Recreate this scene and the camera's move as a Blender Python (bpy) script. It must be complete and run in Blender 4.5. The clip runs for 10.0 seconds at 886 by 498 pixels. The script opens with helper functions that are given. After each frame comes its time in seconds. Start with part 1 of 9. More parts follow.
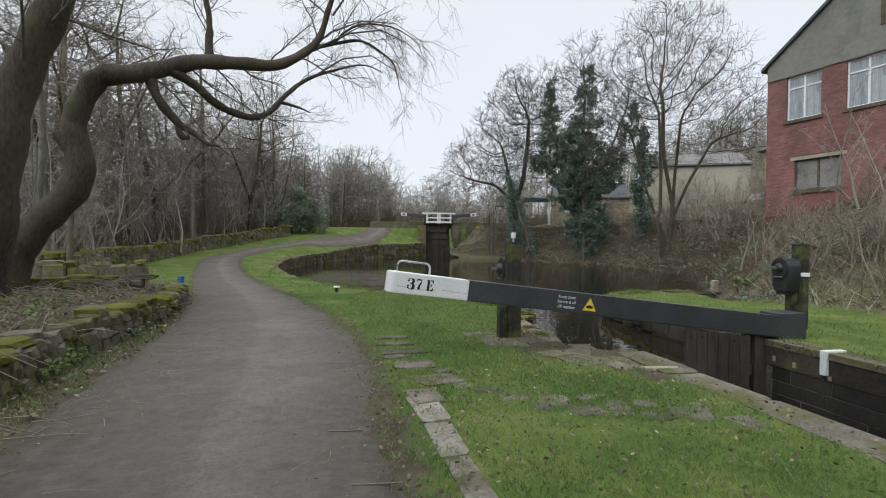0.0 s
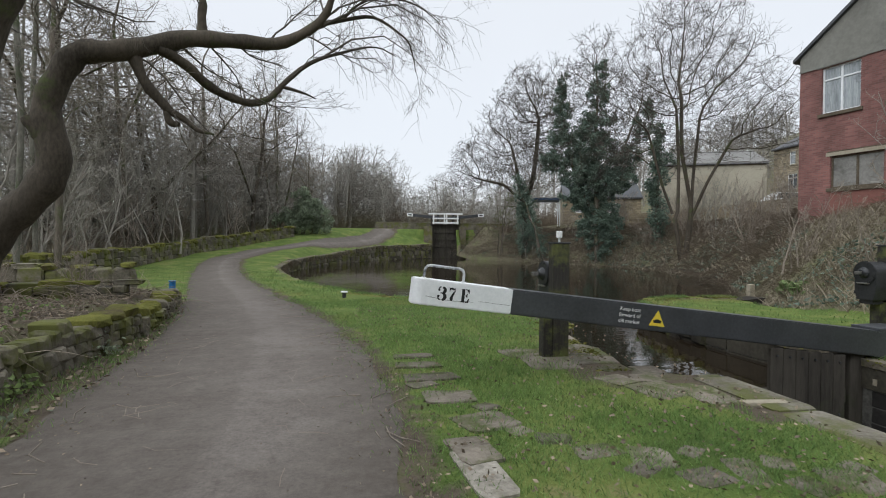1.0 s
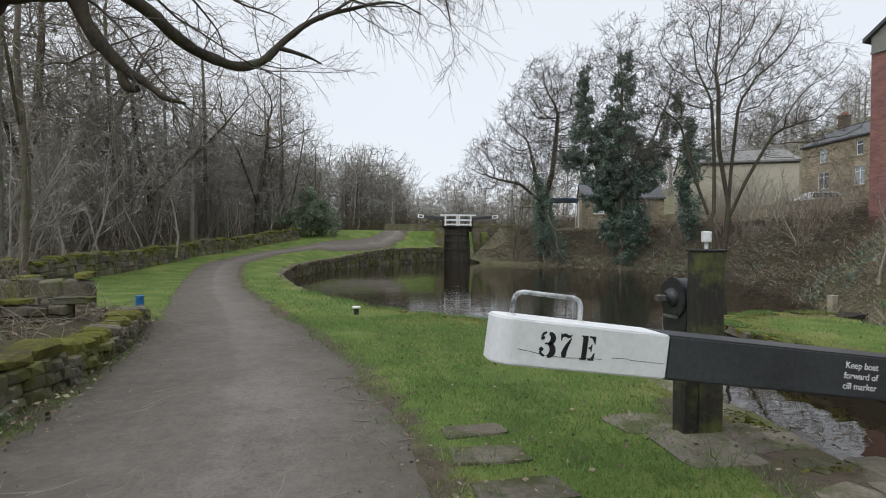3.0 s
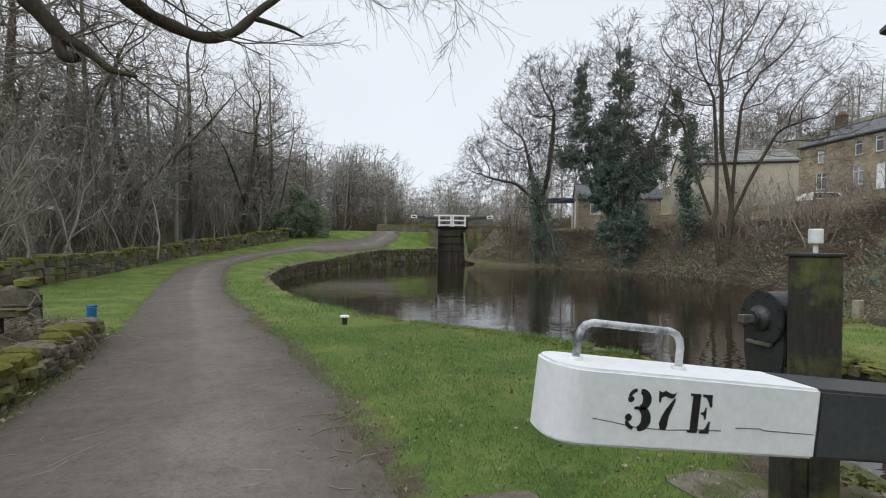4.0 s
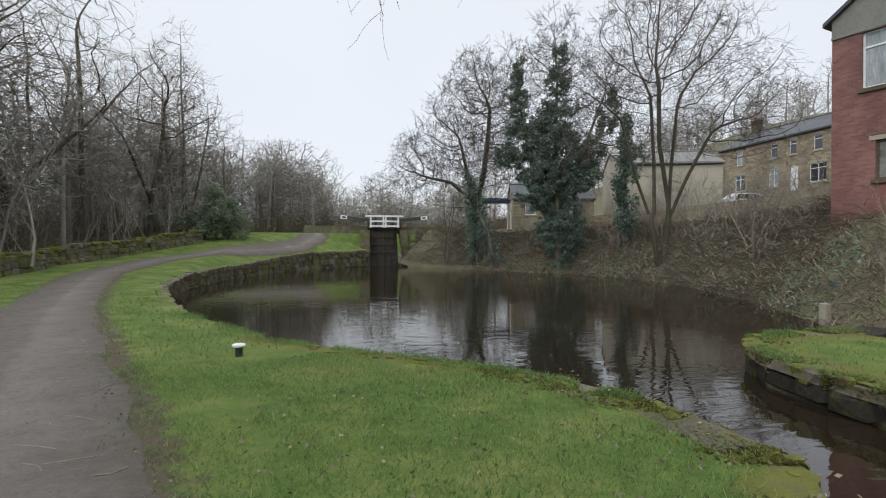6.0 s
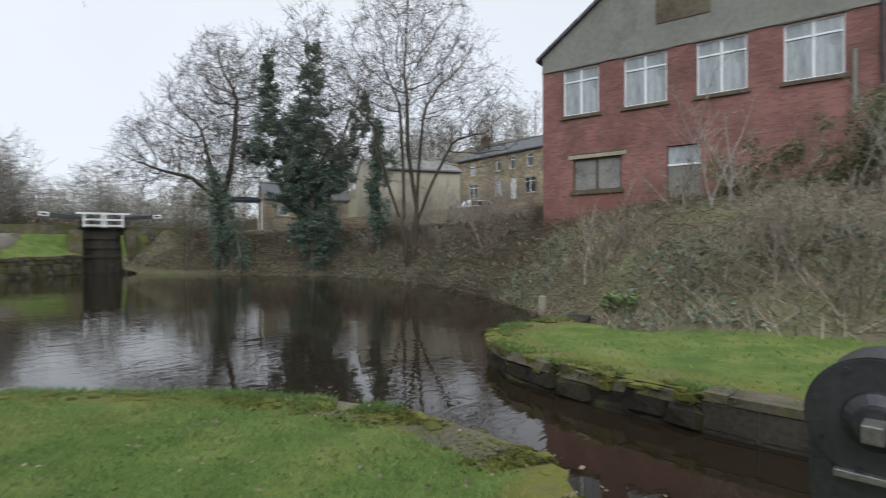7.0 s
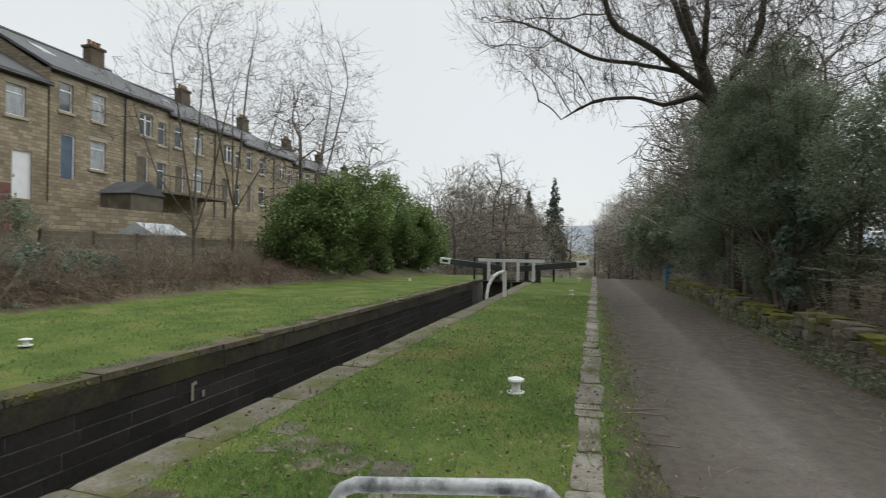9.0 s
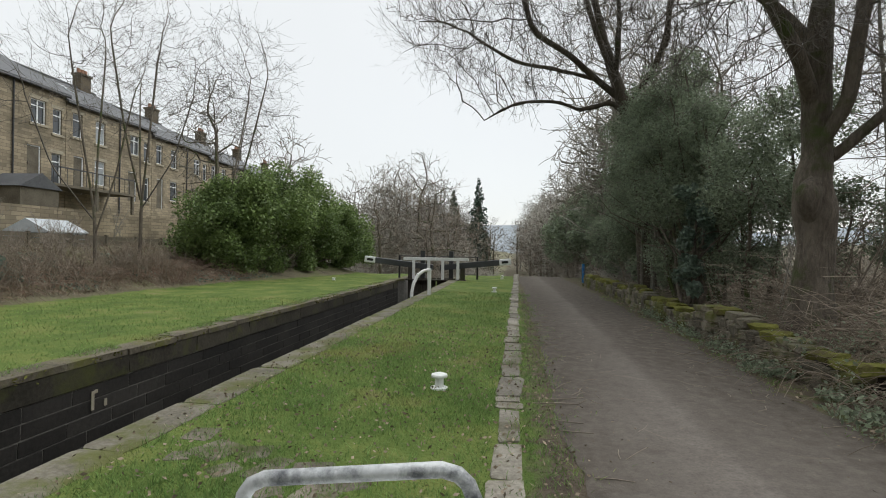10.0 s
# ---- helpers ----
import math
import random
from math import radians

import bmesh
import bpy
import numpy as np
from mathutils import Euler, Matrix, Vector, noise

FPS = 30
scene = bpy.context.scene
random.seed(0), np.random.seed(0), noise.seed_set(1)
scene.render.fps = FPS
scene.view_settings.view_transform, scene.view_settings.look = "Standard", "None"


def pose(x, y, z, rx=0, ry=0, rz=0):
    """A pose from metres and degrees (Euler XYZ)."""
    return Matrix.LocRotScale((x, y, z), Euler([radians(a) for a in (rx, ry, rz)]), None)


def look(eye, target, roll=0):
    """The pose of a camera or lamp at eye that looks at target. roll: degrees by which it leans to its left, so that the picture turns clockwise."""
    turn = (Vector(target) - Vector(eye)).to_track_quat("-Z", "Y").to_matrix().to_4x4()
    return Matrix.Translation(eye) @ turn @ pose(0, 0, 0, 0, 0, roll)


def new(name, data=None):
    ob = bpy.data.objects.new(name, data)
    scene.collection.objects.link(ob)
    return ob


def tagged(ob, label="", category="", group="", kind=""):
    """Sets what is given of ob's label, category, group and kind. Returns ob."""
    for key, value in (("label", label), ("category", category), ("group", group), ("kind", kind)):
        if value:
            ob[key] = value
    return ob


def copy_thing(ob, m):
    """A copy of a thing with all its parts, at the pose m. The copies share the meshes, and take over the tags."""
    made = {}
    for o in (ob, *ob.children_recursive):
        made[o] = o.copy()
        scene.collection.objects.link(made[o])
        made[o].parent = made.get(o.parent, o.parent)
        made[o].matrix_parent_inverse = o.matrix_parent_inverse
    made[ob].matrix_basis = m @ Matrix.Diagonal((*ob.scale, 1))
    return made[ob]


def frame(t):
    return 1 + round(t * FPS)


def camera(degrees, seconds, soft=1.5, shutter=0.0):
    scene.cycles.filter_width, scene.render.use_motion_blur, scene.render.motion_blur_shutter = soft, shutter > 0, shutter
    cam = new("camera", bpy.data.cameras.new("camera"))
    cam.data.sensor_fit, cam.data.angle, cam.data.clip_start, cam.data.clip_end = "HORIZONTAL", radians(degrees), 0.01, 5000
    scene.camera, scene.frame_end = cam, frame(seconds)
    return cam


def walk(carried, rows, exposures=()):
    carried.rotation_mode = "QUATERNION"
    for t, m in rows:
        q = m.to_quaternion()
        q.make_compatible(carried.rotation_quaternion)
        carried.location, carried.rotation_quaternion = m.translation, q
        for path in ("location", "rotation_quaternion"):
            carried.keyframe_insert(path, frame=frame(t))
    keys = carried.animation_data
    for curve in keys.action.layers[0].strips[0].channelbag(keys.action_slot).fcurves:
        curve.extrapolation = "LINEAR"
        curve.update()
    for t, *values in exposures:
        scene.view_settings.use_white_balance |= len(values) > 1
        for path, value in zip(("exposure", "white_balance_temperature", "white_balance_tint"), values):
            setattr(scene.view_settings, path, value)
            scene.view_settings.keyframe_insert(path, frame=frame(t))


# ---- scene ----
cam = camera(80.0, 10.0, soft=1.0, shutter=0.2)
PATH = [
    (0, (0.213, -0.715, 1.482), (0.632, 1.241, 1.445), 0.5),
    (0.5, (0.149, -0.034, 1.455), (0.572, 1.921, 1.423), 0.5),
    (1, (0.128, 0.638, 1.458), (0.534, 2.596, 1.426), 0.5),
    (1.5, (0.089, 1.305, 1.454), (0.481, 3.266, 1.426), 0.6),
    (2, (0.092, 1.964, 1.476), (0.48, 3.926, 1.447), 0.4),
    (2.5, (0.067, 2.585, 1.481), (0.447, 4.548, 1.455), 0.5),
    (4, (0.177, 4.355, 1.486), (0.586, 6.313, 1.466), 0.5),
    (4.5, (0.305, 4.919, 1.485), (0.77, 6.864, 1.465), 0.2),
    (5, (0.421, 5.468, 1.472), (0.945, 7.398, 1.457), 0.1),
    (6.5, (0.803, 6.905, 1.5), (1.724, 8.68, 1.492), 0.1),
    (7, (0.99, 7.06, 1.515), (2.41, 8.468, 1.507), -0.3),
    (7.5, (1.273, 7.128, 1.541), (3.116, 7.904, 1.524), -0.1),
    (8, (1.217, 6.985, 1.55), (3.159, 6.503, 1.534), 0.1),
    (8.2, (1.13, 7.04, 1.58), (2.811, 5.958, 1.543), 0.6),
    (8.5, (1.03, 7.14, 1.615), (2.201, 5.518, 1.606), 1.1),
    (9, (1.04, 7.11, 1.605), (1.595, 5.189, 1.6), 1.0),
    (9.5, (1.002, 7.135, 1.601), (1.346, 5.165, 1.594), 1.0),
    (10, (1.019, 7.104, 1.58), (1.299, 5.123, 1.576), 1.0),
]
walk(cam, [(t, look(eye, target, roll)) for t, eye, target, roll in PATH],
     [(0, 0.16, 6100, 9), (6.5, 0.16, 6100, 9), (7.0, 0.2, 6000, 9), (7.5, 0.6, 5800, 9), (8.0, 0.73, 5750, 9), (8.5, 0.2, 6250, 8), (9.0, 0.04, 6350, 7), (9.5, 0.12, 6400, 7), (10, 0.19, 6400, 7)])

# ---- world and light: an even overcast sky ----
world = bpy.data.worlds.new("overcast")
scene.world = world
world.use_nodes = True
wn, wl = world.node_tree.nodes, world.node_tree.links
wbg = wn["Background"]
sky = wn.new("ShaderNodeTexSky")
sky.sky_type, sky.sun_disc = "NISHITA", False
sky.sun_elevation, sky.sun_rotation = radians(57), radians(229)
sky_dim = wn.new("ShaderNodeMix")
sky_dim.data_type, sky_dim.blend_type = "RGBA", "MULTIPLY"
sky_dim.inputs[0].default_value = 1.0
sky_dim.inputs[7].default_value = (0.12, 0.12, 0.12, 1)
wl.new(sky.outputs[0], sky_dim.inputs[6])
cloud_co = wn.new("ShaderNodeTexCoord")
cloud = wn.new("ShaderNodeTexNoise")
cloud.inputs["Scale"].default_value, cloud.inputs["Detail"].default_value = 1.6, 4.0
wl.new(cloud_co.outputs["Generated"], cloud.inputs["Vector"])
cloud_ramp = wn.new("ShaderNodeValToRGB")
cloud_ramp.color_ramp.elements[0].position, cloud_ramp.color_ramp.elements[0].color = 0.3, (0.80, 0.795, 0.79, 1)
cloud_ramp.color_ramp.elements[1].position, cloud_ramp.color_ramp.elements[1].color = 0.7, (0.865, 0.86, 0.855, 1)
wl.new(cloud.outputs["Fac"], cloud_ramp.inputs["Fac"])
sky_mix = wn.new("ShaderNodeMix")
sky_mix.data_type = "RGBA"
sky_mix.inputs[0].default_value = 0.88
wl.new(sky_dim.outputs[2], sky_mix.inputs[6])
wl.new(cloud_ramp.outputs[0], sky_mix.inputs[7])
wl.new(sky_mix.outputs[2], wbg.inputs["Color"])
wbg.inputs["Strength"].default_value = 1.0

sun_data = bpy.data.lights.new("sun", "SUN")
sun_data.energy, sun_data.angle, sun_data.color = 2.1, radians(90), (0.985, 0.985, 0.95)
sun = new("sun", sun_data)
sun.matrix_world = look((-28, -16, 56), (0, 8, 0))


# ---- materials ----
def material(name, dark, light, scale=3.0, rough=0.85, bump=0.3, grain=40.0, stain=None, stain_at=0.6,
             metal=0.0, island=0.0, stretch=(1, 1, 1), random_tint=0.0, spec=0.3, bump_dist=0.02, thin=0.0):
    """Two tones in large patches, a finer grain in colour and relief, and stains of a third tone."""
    m = bpy.data.materials.new(name)
    m.use_nodes = True
    n, l = m.node_tree.nodes, m.node_tree.links
    b = n["Principled BSDF"]
    co = n.new("ShaderNodeTexCoord")
    mp = n.new("ShaderNodeMapping")
    mp.inputs["Scale"].default_value = stretch
    if random_tint or name == "moss":    # laid pieces share meshes of one size, so their grain runs in the place's own metres
        where = n.new("ShaderNodeNewGeometry").outputs["Position"]
    else:
        where = co.outputs["Object"]
    l.new(where, mp.inputs["Vector"])
    big = n.new("ShaderNodeTexNoise")
    big.inputs["Scale"].default_value, big.inputs["Detail"].default_value = scale, 6.0
    l.new(mp.outputs[0], big.inputs["Vector"])
    fine = n.new("ShaderNodeTexNoise")
    fine.inputs["Scale"].default_value, fine.inputs["Detail"].default_value = grain, 5.0
    fine.inputs["Roughness"].default_value = 0.65
    l.new(mp.outputs[0], fine.inputs["Vector"])
    add = n.new("ShaderNodeMath")
    add.operation = "MULTIPLY_ADD"
    add.inputs[1].default_value = 0.5
    half = n.new("ShaderNodeMath")
    half.operation = "MULTIPLY"
    half.inputs[1].default_value = 0.5
    l.new(fine.outputs["Fac"], half.inputs[0])
    l.new(big.outputs["Fac"], add.inputs[0])
    l.new(half.outputs[0], add.inputs[2])
    ramp = n.new("ShaderNodeValToRGB")
    ramp.color_ramp.elements[0].position, ramp.color_ramp.elements[0].color = 0.36, (*dark, 1)
    ramp.color_ramp.elements[1].position, ramp.color_ramp.elements[1].color = 0.64, (*light, 1)
    l.new(add.outputs[0], ramp.inputs["Fac"])
    colour = ramp.outputs[0]
    if stain:
        sn = n.new("ShaderNodeTexNoise")
        sn.inputs["Scale"].default_value, sn.inputs["Detail"].default_value = scale * 0.55, 8.0
        sn.inputs["Roughness"].default_value = 0.7
        l.new(where, sn.inputs["Vector"])
        sr = n.new("ShaderNodeMapRange")
        sr.inputs["From Min"].default_value, sr.inputs["From Max"].default_value = stain_at - 0.06, stain_at + 0.06
        l.new(sn.outputs["Fac"], sr.inputs["Value"])
        sm = n.new("ShaderNodeMix")
        sm.data_type = "RGBA"
        sm.inputs[7].default_value = (*stain, 1)
        l.new(sr.outputs[0], sm.inputs[0])
        l.new(colour, sm.inputs[6])
        colour = sm.outputs[2]
    if island or random_tint:
        rnd = n.new("ShaderNodeNewGeometry") if island else n.new("ShaderNodeObjectInfo")
        amount = island or random_tint
        vr = n.new("ShaderNodeMapRange")
        vr.inputs["To Min"].default_value, vr.inputs["To Max"].default_value = 1 - amount, 1 + amount
        l.new(rnd.outputs["Random Per Island" if island else "Random"], vr.inputs["Value"])
        hsv = n.new("ShaderNodeHueSaturation")
        l.new(vr.outputs[0], hsv.inputs["Value"])
        l.new(colour, hsv.inputs["Color"])
        colour = hsv.outputs[0]
    l.new(colour, b.inputs["Base Color"])
    b.inputs["Roughness"].default_value, b.inputs["Metallic"].default_value = rough, metal
    b.inputs["Specular IOR Level"].default_value = spec
    if thin:                             # thin leaves let some light through
        tr, mx = n.new("ShaderNodeBsdfTranslucent"), n.new("ShaderNodeMixShader")
        mx.inputs[0].default_value = thin
        l.new(colour, tr.inputs["Color"])
        l.new(b.outputs[0], mx.inputs[1])
        l.new(tr.outputs[0], mx.inputs[2])
        l.new(mx.outputs[0], n["Material Output"].inputs["Surface"])
    if bump:
        bp = n.new("ShaderNodeBump")
        bp.inputs["Strength"].default_value, bp.inputs["Distance"].default_value = bump, bump_dist
        l.new(add.outputs[0], bp.inputs["Height"])
        l.new(bp.outputs[0], b.inputs["Normal"])
    return m


M = {}
M["bark"] = material("bark", (0.077, 0.063, 0.050), (0.211, 0.180, 0.146), 2.0, 0.95, 1.0, 22, (0.069, 0.088, 0.031), 0.56, stretch=(1, 1, 0.25), bump_dist=0.07)
M["bark_mossy"] = material("bark_mossy", (0.038, 0.032, 0.024), (0.109, 0.091, 0.069), 1.6, 0.95, 1.0, 22, (0.069, 0.09, 0.026), 0.6, stretch=(1, 1, 0.4))
M["bark_pale"] = material("bark_pale", (0.09, 0.085, 0.068), (0.22, 0.21, 0.175), 2.5, 0.9, 0.5, 25, (0.08, 0.10, 0.05), 0.57, stretch=(1, 1, 0.4))
M["twig"] = material("twig", (0.147, 0.128, 0.106), (0.301, 0.269, 0.227), 0.7, 0.95, 0.0, 9)
M["twig_dark"] = material("twig_dark", (0.075, 0.066, 0.056), (0.17, 0.152, 0.13), 0.7, 0.95, 0.0, 9)
# paler twig tone for far crowns: distance haze is put into the colour
M["twig_haze_grey"] = material("twig_haze_grey", (0.192, 0.178, 0.156), (0.320, 0.300, 0.265), 0.5, 0.95, 0.0, 9)
M["twig_brown"] = material("twig_brown", (0.160, 0.132, 0.108), (0.301, 0.256, 0.209), 0.6, 0.95, 0.0, 9)
M["thicket"] = material("thicket_brown", (0.2, 0.166, 0.134), (0.35, 0.3, 0.245), 0.6, 0.95, 0.0, 9)
M["thicket_grey"] = material("thicket_grey", (0.215, 0.197, 0.168), (0.365, 0.34, 0.295), 0.5, 0.95, 0.0, 9)
M["olive_twig"] = material("olive_twig", (0.09, 0.10, 0.045), (0.2, 0.21, 0.11), 0.7, 0.95, 0.0, 9)
M["ivy"] = material("ivy", (0.10, 0.145, 0.115), (0.2, 0.26, 0.195), 0.9, 0.5, 0.0, 12, island=0.4, spec=0.4, thin=0.25)
M["holly"] = material("holly", (0.16, 0.195, 0.13), (0.29, 0.34, 0.235), 0.8, 0.45, 0.0, 12, island=0.4, spec=0.45, thin=0.5)
M["laurel"] = material("laurel", (0.1, 0.148, 0.05), (0.225, 0.3, 0.1), 0.5, 0.5, 0.0, 10, island=0.4, spec=0.4, thin=0.3)
M["olive_leaf"] = material("olive_leaf", (0.10, 0.105, 0.055), (0.22, 0.225, 0.12), 0.8, 0.6, 0.0, 12, island=0.35, thin=0.35)
M["pale_leaf"] = material("pale_leaf", (0.09, 0.14, 0.05), (0.25, 0.32, 0.13), 0.8, 0.55, 0.0, 10, island=0.3)
M["conifer"] = material("conifer", (0.035, 0.062, 0.045), (0.06, 0.095, 0.06), 0.6, 0.7, 0.0, 10, island=0.3)
M["grass_blade"] = material("grass_blade", (0.112, 0.195, 0.055), (0.225, 0.325, 0.11), 0.8, 0.7, 0.0, 14, (0.27, 0.27, 0.105), 0.59, island=0.5, thin=0.5)
M["straw"] = material("straw", (0.18, 0.152, 0.108), (0.37, 0.32, 0.24), 0.5, 0.9, 0.0, 12, island=0.4)
M["bramble"] = material("bramble", (0.165, 0.134, 0.105), (0.33, 0.275, 0.215), 0.6, 0.9, 0.0, 12, island=0.35)
M["red_stem"] = material("red_stem", (0.12, 0.078, 0.056), (0.27, 0.185, 0.135), 0.6, 0.9, 0.0, 12, island=0.4)
M["kerb_stone"] = material("kerb_stone", (0.145, 0.13, 0.106), (0.325, 0.3, 0.256), 2.4, 0.95, 0.8, 24, (0.11, 0.1, 0.06), 0.58, random_tint=0.25)
M["dead_leaf"] = material("dead_leaf", (0.115, 0.09, 0.062), (0.32, 0.26, 0.19), 1.5, 0.8, 0.0, 30, island=0.5)
M["flag"] = material("flagstone", (0.103, 0.088, 0.069), (0.235, 0.205, 0.166), 3.2, 0.95, 0.9, 26, (0.08, 0.088, 0.035), 0.52, random_tint=0.28, bump_dist=0.03)
M["coping"] = material("coping_stone", (0.095, 0.084, 0.064), (0.225, 0.205, 0.165), 2.6, 0.9, 0.8, 24, (0.10, 0.105, 0.035), 0.52, random_tint=0.15)
M["wall_stone"] = material("wall_stone", (0.075, 0.066, 0.05), (0.2, 0.18, 0.14), 2.4, 0.95, 0.9, 22, (0.105, 0.11, 0.032), 0.515, random_tint=0.3)
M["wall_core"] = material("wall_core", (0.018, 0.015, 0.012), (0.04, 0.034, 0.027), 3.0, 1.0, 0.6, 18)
M["joint"] = material("pale_joint", (0.03, 0.027, 0.024), (0.2, 0.19, 0.17), 0.8, 0.9, 0.3, 14)
M["moss"] = material("moss", (0.072, 0.076, 0.02), (0.195, 0.192, 0.05), 2.6, 1.0, 1.0, 40, (0.085, 0.07, 0.04), 0.58, spec=0.1)
M["lock_stone"] = material("lock_stone", (0.016, 0.015, 0.014), (0.042, 0.038, 0.034), 0.9, 0.95, 0.6, 16, (0.10, 0.096, 0.086), 0.7, random_tint=0.25)
M["wet_stone"] = material("wet_stone", (0.014, 0.012, 0.009), (0.046, 0.04, 0.03), 2.2, 0.9, 0.9, 20, (0.07, 0.072, 0.022), 0.58, random_tint=0.25, spec=0.2, bump_dist=0.04)
M["edge_stone"] = material("edge_stone", (0.07, 0.06, 0.043), (0.2, 0.175, 0.13), 1.8, 0.95, 0.9, 20, (0.12, 0.12, 0.035), 0.56, random_tint=0.2, bump_dist=0.04)
M["lock_top_stone"] = material("lock_top_stone", (0.024, 0.021, 0.016), (0.07, 0.062, 0.046), 1.4, 0.95, 0.8, 18, (0.075, 0.078, 0.026), 0.6, random_tint=0.25)
M["beam_black"] = material("black_paint", (0.032, 0.033, 0.037), (0.065, 0.068, 0.074), 2.0, 0.42, 0.15, 30, (0.05, 0.05, 0.05), 0.7, spec=0.5)
M["beam_white"] = material("white_paint", (0.72, 0.73, 0.74), (0.86, 0.865, 0.87), 2.0, 0.45, 0.15, 24, (0.6, 0.6, 0.57), 0.7, spec=0.5)
M["white_metal"] = material("painted_white_metal", (0.68, 0.69, 0.68), (0.84, 0.84, 0.82), 3.0, 0.5, 0.1, 30, (0.45, 0.42, 0.36), 0.68)
M["worn_white"] = material("worn_white_steel", (0.42, 0.43, 0.44), (0.66, 0.67, 0.675), 9.0, 0.4, 0.2, 50, (0.10, 0.105, 0.115), 0.5, metal=0.2)
M["post_wood"] = material("dark_timber", (0.02, 0.018, 0.016), (0.058, 0.052, 0.043), 2.6, 0.75, 0.9, 24, (0.12, 0.13, 0.04), 0.52, stretch=(1, 1, 0.18))
M["gate_wood"] = material("gate_timber", (0.03, 0.026, 0.021), (0.085, 0.075, 0.06), 2.2, 0.9, 0.8, 20, (0.05, 0.055, 0.028), 0.6, stretch=(1, 1, 0.15))
M["iron"] = material("black_iron", (0.035, 0.035, 0.037), (0.07, 0.071, 0.074), 4.0, 0.45, 0.2, 40, (0.06, 0.055, 0.05), 0.66, metal=0.5, spec=0.5)
M["steel"] = material("bare_steel", (0.2, 0.19, 0.18), (0.4, 0.39, 0.37), 8.0, 0.4, 0.1, 60, (0.16, 0.09, 0.05), 0.58, metal=0.8)
M["sign_ink"] = material("white_lettering", (0.7, 0.7, 0.7), (0.8, 0.8, 0.8), 20.0, 0.5, 0.0)
M["black_ink"] = material("black_lettering", (0.012, 0.012, 0.012), (0.03, 0.03, 0.03), 20.0, 0.5, 0.0)
M["yellow"] = material("yellow_sign", (0.65, 0.48, 0.04), (0.8, 0.62, 0.07), 8.0, 0.45, 0.0)
M["blue"] = material("blue_plastic", (0.02, 0.12, 0.32), (0.04, 0.2, 0.45), 4.0, 0.45, 0.0, 20)
M["navy"] = material("navy_sheet", (0.03, 0.05, 0.095), (0.05, 0.08, 0.14), 2.0, 0.6, 0.0, 12)
M["brick"] = material("red_brick", (0.19, 0.085, 0.07), (0.28, 0.13, 0.108), 0.5, 0.9, 0.25, 9, (0.13, 0.06, 0.05), 0.6)
M["render"] = material("grey_render", (0.17, 0.165, 0.145), (0.25, 0.245, 0.218), 0.35, 0.95, 0.15, 5, (0.12, 0.117, 0.105), 0.58)
M["ashlar_dark"] = material("dark_sandstone", (0.07, 0.056, 0.04), (0.15, 0.122, 0.085), 0.9, 0.95, 0.4, 8)
M["sill"] = material("stone_sill", (0.27, 0.235, 0.17), (0.4, 0.36, 0.28), 1.2, 0.9, 0.2, 10)
M["cream"] = material("cream_render", (0.33, 0.3, 0.235), (0.43, 0.395, 0.315), 0.3, 0.95, 0.1, 5, (0.36, 0.31, 0.22), 0.62)
M["slate"] = material("slate_roof", (0.045, 0.047, 0.052), (0.10, 0.103, 0.112), 0.7, 0.6, 0.5, 12, (0.075, 0.08, 0.06), 0.6, spec=0.5)
M["frame_white"] = material("white_upvc", (0.7, 0.71, 0.72), (0.82, 0.83, 0.84), 3.0, 0.4, 0.0)
M["glazed_roof"] = material("glazed_roof", (0.4, 0.44, 0.47), (0.58, 0.61, 0.63), 1.5, 0.3, 0.0, 8)
M["fence_wood"] = material("fence_wood", (0.085, 0.073, 0.054), (0.18, 0.158, 0.12), 1.5, 0.9, 0.4, 16)
M["car_white"] = material("car_white", (0.72, 0.73, 0.74), (0.8, 0.81, 0.82), 2.0, 0.25, 0.0)
M["rubber"] = material("rubber", (0.012, 0.012, 0.012), (0.025, 0.025, 0.025), 6.0, 0.8, 0.0)
M["chimney_pot"] = material("chimney_pot", (0.22, 0.11, 0.07), (0.34, 0.19, 0.13), 2.0, 0.9, 0.1)
M["roof_grey"] = material("weathered_sheet_roof", (0.15, 0.145, 0.135), (0.24, 0.235, 0.225), 0.6, 0.85, 0.1, 8)
# distance haze painted as colour: pale blue-grey instead of the woods' own brown
M["hill"] = material("hazed_hill", (0.23, 0.26, 0.29), (0.31, 0.34, 0.37), 0.03, 1.0, 0.0, 0.9)


def glass_material():
    m = bpy.data.materials.new("window_glass")
    m.use_nodes = True
    b = m.node_tree.nodes["Principled BSDF"]
    b.inputs["Base Color"].default_value = (0.035, 0.04, 0.045, 1)
    b.inputs["Roughness"].default_value = 0.04
    b.inputs["Specular IOR Level"].default_value = 0.8
    return m


def clear_glass_material():
    m = bpy.data.materials.new("clear_glass")
    m.use_nodes = True
    b = m.node_tree.nodes["Principled BSDF"]
    b.inputs["Base Color"].default_value = (0.9, 0.94, 0.94, 1)
    b.inputs["Roughness"].default_value, b.inputs["Transmission Weight"].default_value = 0.03, 1.0
    return m


